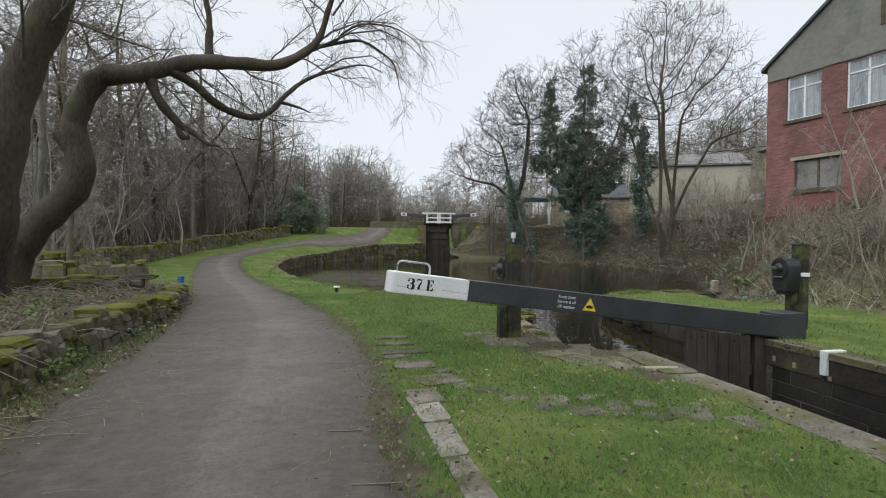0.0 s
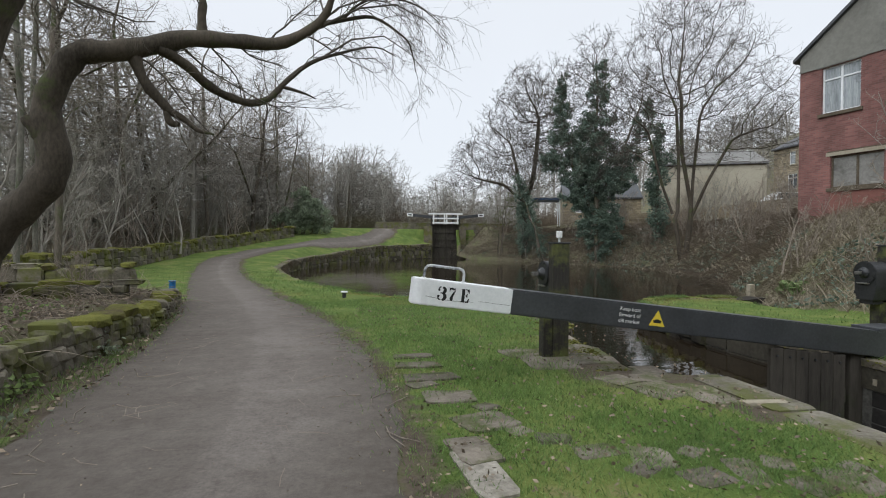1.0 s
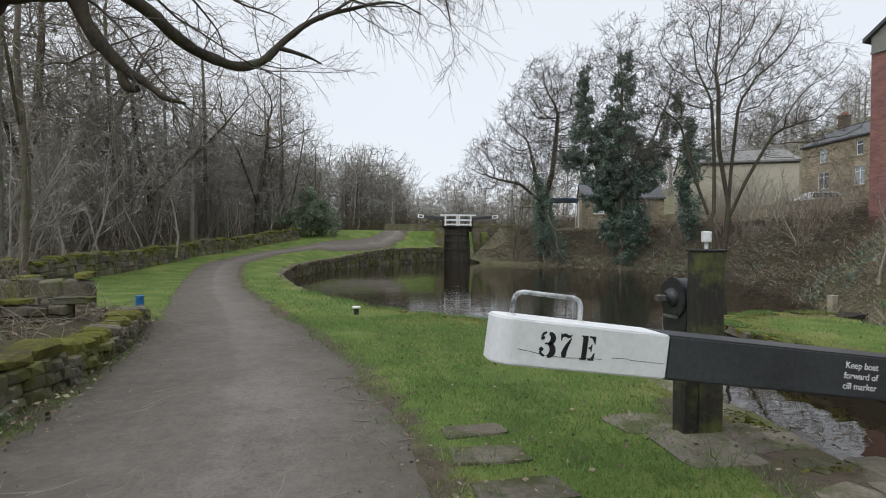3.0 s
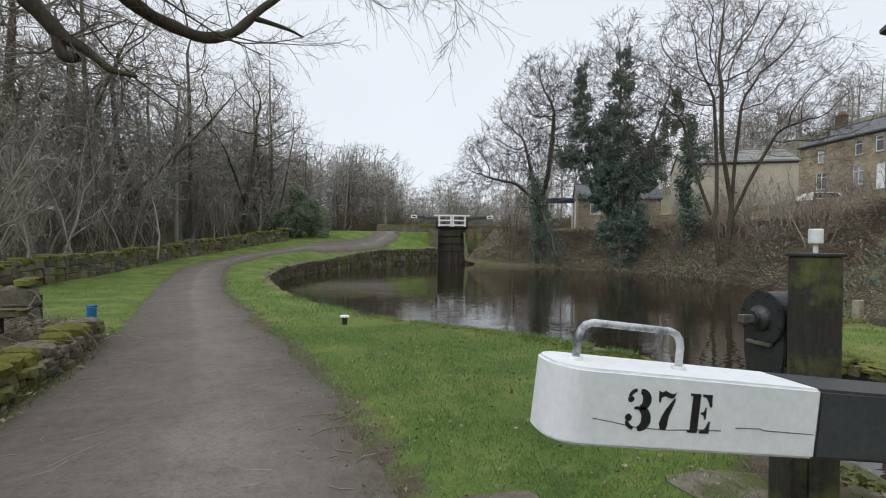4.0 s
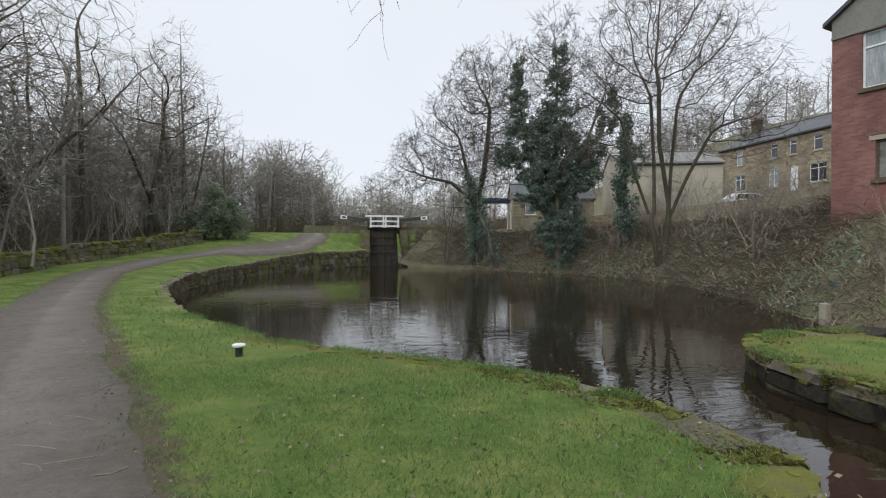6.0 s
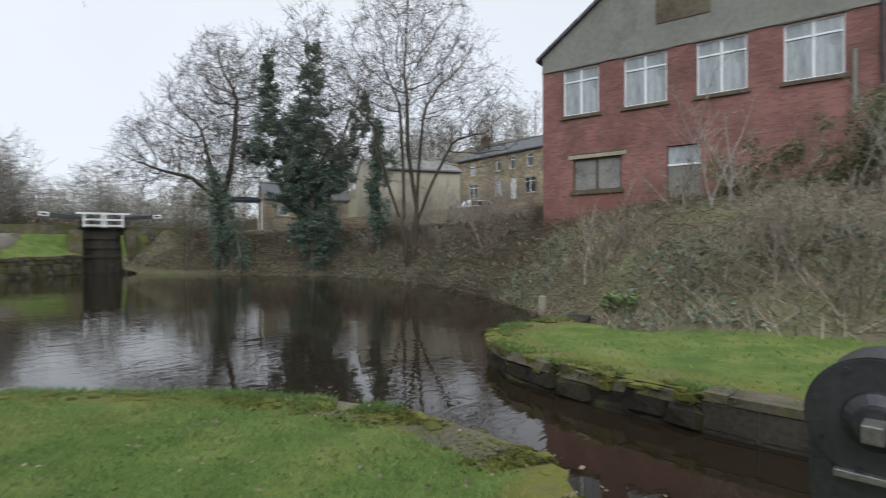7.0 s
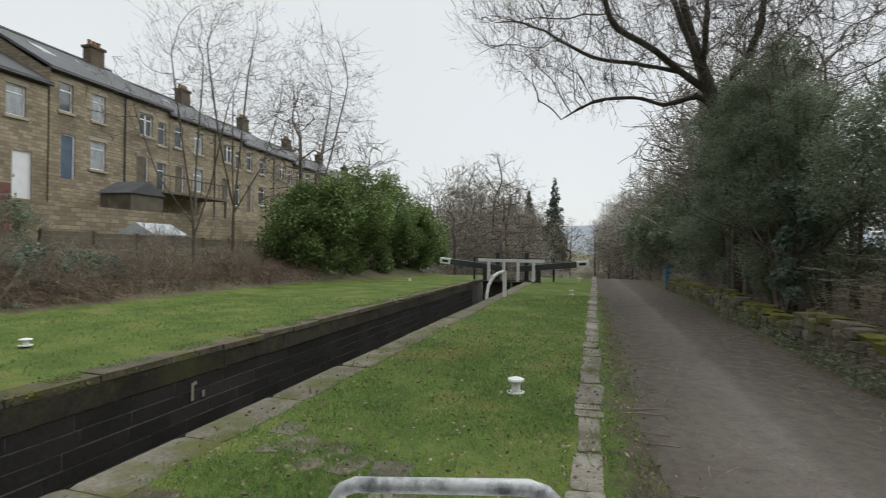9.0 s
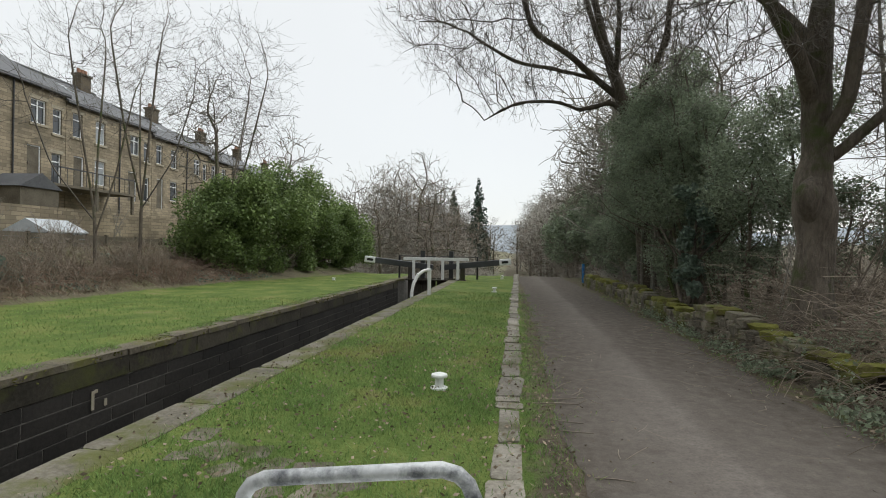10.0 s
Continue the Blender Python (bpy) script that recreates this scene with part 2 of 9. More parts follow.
def water_material():
    m = bpy.data.materials.new("canal_water")
    m.use_nodes = True
    n, l = m.node_tree.nodes, m.node_tree.links
    b = n["Principled BSDF"]
    b.inputs["Base Color"].default_value = (0.018, 0.013, 0.008, 1)
    b.inputs["Roughness"].default_value, b.inputs["IOR"].default_value = 0.02, 1.48
    co = n.new("ShaderNodeTexCoord")
    mp = n.new("ShaderNodeMapping")
    mp.inputs["Scale"].default_value = (0.75, 1.7, 1.0)
    mp.inputs["Rotation"].default_value = (0, 0, radians(14))
    l.new(co.outputs["Object"], mp.inputs["Vector"])
    a = n.new("ShaderNodeTexNoise")
    a.inputs["Scale"].default_value, a.inputs["Detail"].default_value = 2.3, 2.0
    a.inputs["Distortion"].default_value = 0.8
    l.new(mp.outputs[0], a.inputs["Vector"])
    c = n.new("ShaderNodeTexNoise")
    c.inputs["Scale"].default_value, c.inputs["Detail"].default_value = 0.35, 1.0
    l.new(mp.outputs[0], c.inputs["Vector"])
    mul = n.new("ShaderNodeMath")
    mul.operation = "MULTIPLY"
    l.new(a.outputs["Fac"], mul.inputs[0])
    l.new(c.outputs["Fac"], mul.inputs[1])
    bp = n.new("ShaderNodeBump")
    bp.inputs["Strength"].default_value, bp.inputs["Distance"].default_value = 0.17, 0.05
    l.new(mul.outputs[0], bp.inputs["Height"])
    l.new(bp.outputs[0], b.inputs["Normal"])
    return m


def ground_material():
    """Lawn, rough bank and leaf litter, mixed by the two cover attributes of the sheet."""
    m = bpy.data.materials.new("ground_cover")
    m.use_nodes = True
    n, l = m.node_tree.nodes, m.node_tree.links
    b = n["Principled BSDF"]
    co = n.new("ShaderNodeTexCoord")

    def tones(scale, stops, detail=8.0):
        t = n.new("ShaderNodeTexNoise")
        t.inputs["Scale"].default_value, t.inputs["Detail"].default_value = scale, detail
        t.inputs["Roughness"].default_value = 0.7
        l.new(co.outputs["Object"], t.inputs["Vector"])
        r = n.new("ShaderNodeValToRGB")
        while len(r.color_ramp.elements) < len(stops):
            r.color_ramp.elements.new(0.5)
        for e, (p, c) in zip(r.color_ramp.elements, stops):
            e.position, e.color = p, (*c, 1)
        l.new(t.outputs["Fac"], r.inputs["Fac"])
        return r.outputs[0], t.outputs["Fac"]

    lawn, lawn_f = tones(0.9, [(0.3, (0.062, 0.096, 0.025)), (0.48, (0.108, 0.155, 0.038)), (0.6, (0.165, 0.195, 0.055)), (0.68, (0.205, 0.18, 0.092))])
    rough, rough_f = tones(0.8, [(0.3, (0.09, 0.08, 0.055)), (0.48, (0.165, 0.145, 0.098)), (0.6, (0.15, 0.158, 0.078)), (0.72, (0.25, 0.22, 0.155))])
    litter, litter_f = tones(2.2, [(0.3, (0.06, 0.048, 0.037)), (0.5, (0.115, 0.093, 0.07)), (0.6, (0.095, 0.10, 0.045)), (0.68, (0.13, 0.108, 0.082)), (0.8, (0.17, 0.138, 0.10))])
    moss, moss_f = tones(2.0, [(0.3, (0.09, 0.1, 0.026)), (0.5, (0.15, 0.152, 0.038)), (0.62, (0.135, 0.12, 0.06)), (0.72, (0.13, 0.145, 0.035))])

    edge = n.new("ShaderNodeTexNoise")
    edge.inputs["Scale"].default_value, edge.inputs["Detail"].default_value = 3.5, 6.0
    l.new(co.outputs["Object"], edge.inputs["Vector"])

    def over(base, top, attribute):
        at = n.new("ShaderNodeAttribute")
        at.attribute_name = attribute
        s = n.new("ShaderNodeMath")
        s.operation = "ADD"
        l.new(at.outputs["Fac"], s.inputs[0])
        l.new(edge.outputs["Fac"], s.inputs[1])
        r = n.new("ShaderNodeMapRange")
        r.inputs["From Min"].default_value, r.inputs["From Max"].default_value = 0.9, 1.12
        l.new(s.outputs[0], r.inputs["Value"])
        x = n.new("ShaderNodeMix")
        x.data_type = "RGBA"
        l.new(r.outputs[0], x.inputs[0])
        l.new(base, x.inputs[6])
        l.new(top, x.inputs[7])
        return x.outputs[2]

    c = over(over(over(lawn, moss, "moss"), rough, "rough"), litter, "litter")
    l.new(c, b.inputs["Base Color"])
    b.inputs["Roughness"].default_value = 0.95
    b.inputs["Specular IOR Level"].default_value = 0.15
    fine = n.new("ShaderNodeTexNoise")
    fine.inputs["Scale"].default_value, fine.inputs["Detail"].default_value = 28.0, 6.0
    l.new(co.outputs["Object"], fine.inputs["Vector"])
    bp = n.new("ShaderNodeBump")
    bp.inputs["Strength"].default_value, bp.inputs["Distance"].default_value = 0.9, 0.04
    l.new(fine.outputs["Fac"], bp.inputs["Height"])
    l.new(bp.outputs[0], b.inputs["Normal"])
    return m


def coursed_material(name, brick, mortar, width, height, joint, tone=0.35):
    """Far masonry, where single pieces cannot be told apart: small coursed blocks with soft joints."""
    m = bpy.data.materials.new(name)
    m.use_nodes = True
    n, l = m.node_tree.nodes, m.node_tree.links
    b = n["Principled BSDF"]
    co = n.new("ShaderNodeTexCoord")
    sep, com = n.new("ShaderNodeSeparateXYZ"), n.new("ShaderNodeCombineXYZ")
    l.new(co.outputs["Object"], sep.inputs[0])
    s = n.new("ShaderNodeMath")
    l.new(sep.outputs[0], s.inputs[0])
    l.new(sep.outputs[1], s.inputs[1])
    l.new(s.outputs[0], com.inputs[0])
    l.new(sep.outputs[2], com.inputs[1])
    t = n.new("ShaderNodeTexBrick")
    t.inputs["Scale"].default_value = 1.0
    t.inputs["Brick Width"].default_value, t.inputs["Row Height"].default_value = width, height
    t.inputs["Mortar Size"].default_value = joint
    t.inputs["Mortar Smooth"].default_value = 0.4
    t.inputs["Color1"].default_value = (*brick, 1)
    t.inputs["Color2"].default_value = (*[v * (1 - tone) for v in brick], 1)
    t.inputs["Mortar"].default_value = (*mortar, 1)
    l.new(com.outputs[0], t.inputs["Vector"])
    no = n.new("ShaderNodeTexNoise")
    no.inputs["Scale"].default_value, no.inputs["Detail"].default_value = 0.6, 8.0
    l.new(co.outputs["Object"], no.inputs["Vector"])
    vr = n.new("ShaderNodeMapRange")
    vr.inputs["From Min"].default_value, vr.inputs["From Max"].default_value = 0.3, 0.7
    vr.inputs["To Min"].default_value, vr.inputs["To Max"].default_value = 0.65, 1.25
    l.new(no.outputs["Fac"], vr.inputs["Value"])
    hsv = n.new("ShaderNodeHueSaturation")
    l.new(t.outputs["Color"], hsv.inputs["Color"])
    l.new(vr.outputs[0], hsv.inputs["Value"])
    l.new(hsv.outputs[0], b.inputs["Base Color"])
    b.inputs["Roughness"].default_value = 0.92
    bp = n.new("ShaderNodeBump")
    bp.inputs["Strength"].default_value, bp.inputs["Distance"].default_value = 0.4, 0.01
    l.new(t.outputs["Fac"], bp.inputs["Height"])
    bp.invert = True
    l.new(bp.outputs[0], b.inputs["Normal"])
    return m


def path_material():
    """Trodden grey-brown gravel that goes over into dark dirt and leaf scraps towards its edges."""
    m = bpy.data.materials.new("towpath_gravel")
    m.use_nodes = True
    n, l = m.node_tree.nodes, m.node_tree.links
    b = n["Principled BSDF"]
    co = n.new("ShaderNodeTexCoord")

    def cloud(scale, detail, rough):
        t = n.new("ShaderNodeTexNoise")
        t.inputs["Scale"].default_value, t.inputs["Detail"].default_value, t.inputs["Roughness"].default_value = scale, detail, rough
        l.new(co.outputs["Object"], t.inputs["Vector"])
        return t.outputs["Fac"]

    def ramp(f, stops):
        r = n.new("ShaderNodeValToRGB")
        while len(r.color_ramp.elements) < len(stops):
            r.color_ramp.elements.new(0.5)
        for e, (p, c) in zip(r.color_ramp.elements, stops):
            e.position, e.color = p, (*c, 1)
        l.new(f, r.inputs["Fac"])
        return r.outputs[0]

    patch, grit = cloud(0.8, 8.0, 0.72), cloud(38.0, 6.0, 0.75)
    gravel = ramp(patch, [(0.3, (0.135, 0.117, 0.103)), (0.5, (0.172, 0.152, 0.136)), (0.7, (0.205, 0.184, 0.166))])
    speck = ramp(grit, [(0.32, (0.5, 0.48, 0.46)), (0.5, (1, 1, 1)), (0.68, (1.45, 1.43, 1.4))])
    scuffed = n.new("ShaderNodeMix")     # footprints and small hollows
    scuffed.data_type, scuffed.blend_type = "RGBA", "MULTIPLY"
    scuffed.inputs[0].default_value = 0.35
    l.new(gravel, scuffed.inputs[6])
    l.new(ramp(cloud(7.0, 6.0, 0.7), [(0.36, (0.6, 0.57, 0.54)), (0.47, (1, 1, 1)), (0.66, (1.15, 1.14, 1.12))]), scuffed.inputs[7])
    mul = n.new("ShaderNodeMix")
    mul.data_type, mul.blend_type = "RGBA", "MULTIPLY"
    mul.inputs[0].default_value = 0.5
    l.new(scuffed.outputs[2], mul.inputs[6])
    l.new(speck, mul.inputs[7])
    dirt = ramp(cloud(6.0, 8.0, 0.75), [(0.32, (0.062, 0.052, 0.042)), (0.52, (0.102, 0.087, 0.073)), (0.68, (0.145, 0.126, 0.106))])
    at = n.new("ShaderNodeAttribute")
    at.attribute_name = "inset"
    wob = n.new("ShaderNodeMath")
    wob.operation = "MULTIPLY_ADD"
    wob.inputs[1].default_value = -0.75
    l.new(cloud(1.7, 8.0, 0.7), wob.inputs[0])
    l.new(at.outputs["Fac"], wob.inputs[2])
    r = n.new("ShaderNodeMapRange")
    r.inputs["From Min"].default_value, r.inputs["From Max"].default_value = -0.6, 0.5
    l.new(wob.outputs[0], r.inputs["Value"])
    x = n.new("ShaderNodeMix")
    x.data_type = "RGBA"
    l.new(r.outputs[0], x.inputs[0])
    l.new(dirt, x.inputs[6])
    l.new(mul.outputs[2], x.inputs[7])
    l.new(x.outputs[2], b.inputs["Base Color"])
    b.inputs["Roughness"].default_value, b.inputs["Specular IOR Level"].default_value = 0.95, 0.2
    bp = n.new("ShaderNodeBump")
    bp.inputs["Strength"].default_value, bp.inputs["Distance"].default_value = 0.7, 0.012
    l.new(grit, bp.inputs["Height"])
    l.new(bp.outputs[0], b.inputs["Normal"])
    return m


M["path"] = path_material()
M["glass"], M["clear_glass"], M["water"], M["ground"] = glass_material(), clear_glass_material(), water_material(), ground_material()
M["brick_wall"] = coursed_material("brick_wall", (0.262, 0.118, 0.102), (0.2, 0.132, 0.118), 0.225, 0.075, 0.008)
M["stone_wall"] = coursed_material("stone_wall", (0.345, 0.285, 0.195), (0.15, 0.125, 0.09), 0.42, 0.17, 0.012, 0.42)


# ---- mesh helpers ----
def fast_mesh(name, verts, quads, smooth=False):
    me = bpy.data.meshes.new(name)
    verts, quads = np.asarray(verts, dtype=np.float32), np.asarray(quads, dtype=np.int32)
    me.vertices.add(len(verts))
    me.vertices.foreach_set("co", verts.ravel())
    k = quads.shape[1]
    me.loops.add(quads.size)
    me.loops.foreach_set("vertex_index", quads.ravel())
    me.polygons.add(len(quads))
    me.polygons.foreach_set("loop_start", np.arange(0, quads.size, k, dtype=np.int32))
    if smooth:
        me.polygons.foreach_set("use_smooth", np.ones(len(quads), dtype=bool))
    me.update(calc_edges=True)
    return me


def obj(name, me, mat, parent=None, label="", smooth=False):
    if mat is not None:
        me.materials.append(mat)
    ob = new(name, me)
    if parent is not None:
        ob.parent = parent
    if label:
        ob["label"] = label
    return ob


def part(name, bm, mat, parent=None, label="", smooth=False):
    me = bpy.data.meshes.new(name)
    bm.to_mesh(me)
    bm.free()
    if smooth:
        for p in me.polygons:
            p.use_smooth = True
    return obj(name, me, mat, parent, label)


def thing(name, label, category, group="", x=0, y=0, z=0, rz=0):
    e = new(name)
    e.matrix_world = pose(x, y, z, 0, 0, rz)
    return tagged(e, label, category, group)


def add_box(bm, x0, x1, y0, y1, z0, z1, bevel=0.0, m=None):
    r = bmesh.ops.create_cube(bm, size=1.0)
    vs = r["verts"]
    for v in vs:
        v.co = Vector((x0 + (v.co.x + 0.5) * (x1 - x0), y0 + (v.co.y + 0.5) * (y1 - y0), z0 + (v.co.z + 0.5) * (z1 - z0)))
    if bevel:
        es = list({e for v in vs for e in v.link_edges})
        r = bmesh.ops.bevel(bm, geom=es, offset=bevel, segments=2, affect="EDGES", profile=0.6)
        vs = list({v for f in r["faces"] for v in f.verts} | {v for v in vs if v.is_valid})
    if m is not None:
        bmesh.ops.transform(bm, matrix=m, verts=vs)
    return vs


def box(x0, x1, y0, y1, z0, z1, bevel=0.0, m=None):
    bm = bmesh.new()
    add_box(bm, x0, x1, y0, y1, z0, z1, bevel, m)
    return bm


def add_cyl(bm, a, b, r0, r1=None, seg=16):
    a, b = Vector(a), Vector(b)
    d = b - a
    m = Matrix.Translation((a + b) / 2) @ d.to_track_quat("Z", "Y").to_matrix().to_4x4()
    return bmesh.ops.create_cone(bm, cap_ends=True, segments=seg, radius1=r0, radius2=r0 if r1 is None else r1, depth=d.length, matrix=m)["verts"]


def cyl(a, b, r0, r1=None, seg=16):
    bm = bmesh.new()
    add_cyl(bm, a, b, r0, r1, seg)
    return bm


def lathe(profile, seg=20):
    """A turned shape about z from (radius, height) pairs."""
    bm = bmesh.new()
    rings = []
    for r, h in profile:
        rings.append([bm.verts.new((r * math.cos(2 * math.pi * i / seg), r * math.sin(2 * math.pi * i / seg), h)) for i in range(seg)])
    for a, b in zip(rings, rings[1:]):
        for i in range(seg):
            bm.faces.new((a[i], a[(i + 1) % seg], b[(i + 1) % seg], b[i]))
    bm.faces.new(rings[-1])
    bm.faces.new(rings[0][::-1])
    return bm


def prism(points, axis, a, b, bevel=0.0):
    """A flat outline (in the two other axes) drawn out along an axis from a to b."""
    bm = bmesh.new()
    def at(p, v):
        return {"x": (v, p[0], p[1]), "y": (p[0], v, p[1]), "z": (p[0], p[1], v)}[axis]
    lo = [bm.verts.new(at(p, a)) for p in points]
    hi = [bm.verts.new(at(p, b)) for p in points]
    n = len(points)
    for i in range(n):
        bm.faces.new((lo[i], lo[(i + 1) % n], hi[(i + 1) % n], hi[i]))
    bm.faces.new(lo[::-1])
    bm.faces.new(hi)
    bmesh.ops.recalc_face_normals(bm, faces=bm.faces)
    if bevel:
        bmesh.ops.bevel(bm, geom=list(bm.edges), offset=bevel, segments=2, affect="EDGES")
    return bm


def tube_path(pts, r, seg=10):
    """A bent round bar through points."""
    P = np.array(pts, dtype=float)[None]
    v, q = tubes(P, np.full(P.shape[:2], r), seg)
    bm = bmesh.new()
    vs = [bm.verts.new(c) for c in v]
    for f in q:
        bm.faces.new([vs[i] for i in f])
    bm.faces.new(vs[:seg][::-1])
    bm.faces.new(vs[-seg:])
    return bm


def unit(v):
    return v / (np.linalg.norm(v, axis=-1, keepdims=True) + 1e-9)


def tubes(P, R, sides):
    """Round branches along polylines P (count, points, 3) with radii R."""
    B, n, _ = P.shape
    T = unit(np.gradient(P, axis=1))
    ref = np.where(np.abs(T[:, :1, 2:3]) > 0.9, np.array([1.0, 0.1, 0.0]), np.array([0.0, 0.1, 1.0]))
    rows = [unit(np.cross(T[:, 0], ref[:, 0]))]
    for j in range(1, n):                # the ring's direction is carried along, so that it never twists
        rows.append(unit(rows[-1] - (rows[-1] * T[:, j]).sum(-1, keepdims=True) * T[:, j]))
    U = np.stack(rows, axis=1)
    V = np.cross(T, U)
    a = np.arange(sides) * 2 * np.pi / sides
    ring = U[:, :, None] * np.cos(a)[None, None, :, None] + V[:, :, None] * np.sin(a)[None, None, :, None]
    verts = (P[:, :, None] + ring * R[:, :, None, None]).reshape(-1, 3)
    i = np.arange(B)[:, None, None] * n * sides + np.arange(n - 1)[None, :, None] * sides
    s, s2 = np.arange(sides), (np.arange(sides) + 1) % sides
    quads = np.stack([i + s, i + s2, i + s2 + sides, i + s + sides], axis=-1).reshape(-1, 4)
    return verts, quads


def ribbons(P, R):
    """The finest twigs, thinner than can be seen round: narrow strips along polylines."""
    B, n, _ = P.shape
    T = unit(np.gradient(P, axis=1))
    U = unit(np.cross(T, np.array([0.37, 0.61, 0.7])))
    V = np.stack([P - U * R[..., None], P + U * R[..., None]], axis=2).reshape(-1, 3)
    i = (np.arange(B)[:, None] * n + np.arange(n - 1)[None]) * 2
    return V, np.stack([i, i + 1, i + 3, i + 2], -1).reshape(-1, 4)


def joined(chunks):
    vs, qs, k = [], [], 0
    for v, q in chunks:
        vs.append(v)
        qs.append(q + k)
        k += len(v)
    return np.concatenate(vs), np.concatenate(qs)


def grow(rng, P, R, k, u0, u1, ratio, angle, n, up, wig, rr, shorten=0.55, least=0.004):
    """k side branches on every branch of P: a new set of polylines and radii."""
    B, m, _ = P.shape
    L = np.linalg.norm(np.diff(P, axis=1), axis=-1).sum(1)
    s = (np.arange(k) + rng.random((B, k))) / k
    u = np.clip(u0 + (u1 - u0) * s, 0, 0.999)
    x = u * (m - 1)
    i = np.minimum(x.astype(int), m - 2)
    f = (x - i)[..., None]
    b = np.arange(B)[:, None]
    base = P[b, i] * (1 - f) + P[b, i + 1] * f
    tan = unit(P[b, i + 1] - P[b, i])
    rad = R[b, i] * (1 - f[..., 0]) + R[b, i + 1] * f[..., 0]
    q = rng.normal(size=(B, k, 3))
    perp = unit(q - (q * tan).sum(-1, keepdims=True) * tan)
    a = np.radians(angle) * rng.uniform(0.65, 1.35, (B, k, 1))
    d = unit(tan * np.cos(a) + perp * np.sin(a))
    ln = L[:, None] * ratio * (1 - shorten * s) * rng.uniform(0.6, 1.3, (B, k))
    pts = [base]
    for j in range(1, n):
        d = unit(d + rng.normal(size=d.shape) * wig + np.array([0, 0, up]))
        pts.append(pts[-1] + d * (ln / (n - 1))[..., None])
    out = np.stack(pts, axis=2).reshape(B * k, n, 3)
    r0 = np.maximum(rad * rr, least).reshape(-1, 1)
    return out, np.maximum(r0 * np.linspace(1, 0.35, n)[None], least * 0.7)


def stem(rng, base, height, r, n=9, lean=(0, 0), wig=0.06, top=0.18):
    z = np.linspace(0, 1, n)
    off = np.cumsum(rng.normal(size=(n, 2)) * wig * height / n, axis=0)
    off -= off[0]
    P = np.stack([base[0] + lean[0] * z * height + off[:, 0], base[1] + lean[1] * z * height + off[:, 1], base[2] + z * height], -1)
    rad = r * (1 - (1 - top) * z)
    rad[0] *= 1.35
    return P[None], rad[None]


def leaf_cloud(rng, centres, radii, count, size, flat=0.3):
    """Leaves (bent quads) spread through clumps round the centres."""
    c = np.array(centres)
    w = np.array(radii, dtype=float)
    pick = rng.choice(len(c), count, p=(w ** 2) / (w ** 2).sum())
    d = unit(rng.normal(size=(count, 3))) * (rng.random((count, 1)) ** 0.45) * w[pick][:, None]
    p = c[pick] + d
    return leaves_at(rng, p, size, flat)


def leaves_at(rng, p, size, flat=0.3):
    count = len(p)
    a = unit(rng.normal(size=(count, 3)) * np.array([1, 1, flat + 0.4]))
    q = rng.normal(size=(count, 3))
    b = unit(q - (q * a).sum(-1, keepdims=True) * a)
    s = size * rng.uniform(0.6, 1.35, (count, 1))
    v = np.stack([p - a * s * 0.6, p + b * s * 0.34, p + a * s * 0.6, p - b * s * 0.34], axis=1).reshape(-1, 3)
    return v, np.arange(count * 4).reshape(-1, 4)


def blades(rng, p, height, width, lean=0.5):
    """Single grass blades, each a narrow upright kite."""
    n = len(p)
    h = height * rng.uniform(0.5, 1.3, (n, 1))
    a = rng.uniform(0, 2 * np.pi, n)
    side = np.stack([np.cos(a), np.sin(a), np.zeros(n)], -1) * width * rng.uniform(0.7, 1.3, (n, 1))
    tip = np.concatenate([rng.normal(size=(n, 2)) * lean * h, h], -1)
    v = np.stack([p - side, p + side, p + tip * 0.6 + side * 0.7, p + tip], axis=1).reshape(-1, 3)
    return v, np.arange(n * 4).reshape(-1, 4)


# ---- plan ----
WATER = -0.42
LOCK_W, LOCK_E = 4.30, 6.75          # the lock chamber's two faces
GATE_Y, TAIL_Y = 6.1, -18.0
RECESS = [(4.30, 5.72), (4.06, 5.8), (3.75, 5.86), (3.5, 6.08), (3.55, 6.72), (3.62, 7.3), (3.72, 8.5), (3.86, 8.85)]     # where the open gate would lie
NEAR_BANK = [(4.12, 8.97), (4.25, 9.5), (4.22, 10.8), (3.93, 11.6), (3.3, 12.6), (2.0, 14.05), (0.9, 15.3), (-0.1, 17.6), (-0.8, 19.3),
             (-1.6, 22.5), (-2.2, 25.5), (-2.55, 28.5), (-2.3, 32.5), (-1.2, 38.0), (0.8, 44.0), (4.7, 51.0), (10.1, 54.8)]
FAR_BANK = [(12.6, 53.6), (15.0, 48.5), (17.3, 44.5), (20.3, 38.3), (21.0, 33.0), (20.6, 29.0), (18.2, 23.4), (16.4, 20.2), (13.8, 16.4), (12.6, 14.6)]
ISLAND = [(11.7, 13.6), (10.8, 13.2), (9.9, 13.3), (9.1, 13.4), (8.4, 13.2), (7.8, 12.7), (7.22, 11.9), (6.95, 10.9), (6.8, 9.8), (6.75, 9.0)]
POOL = [(LOCK_W, TAIL_Y - 8)] + [(LOCK_W, y) for y in (-14, -8, -2, 2, 5)] + RECESS + NEAR_BANK + [(10.4, 60.0), (12.7, 60.0)] + FAR_BANK + ISLAND \
    + [(LOCK_E, y) for y in (6, 2, -2, -8, -14)] + [(LOCK_E, TAIL_Y - 8)]


def lerp(x, xs, ys):
    return np.interp(x, xs, ys)


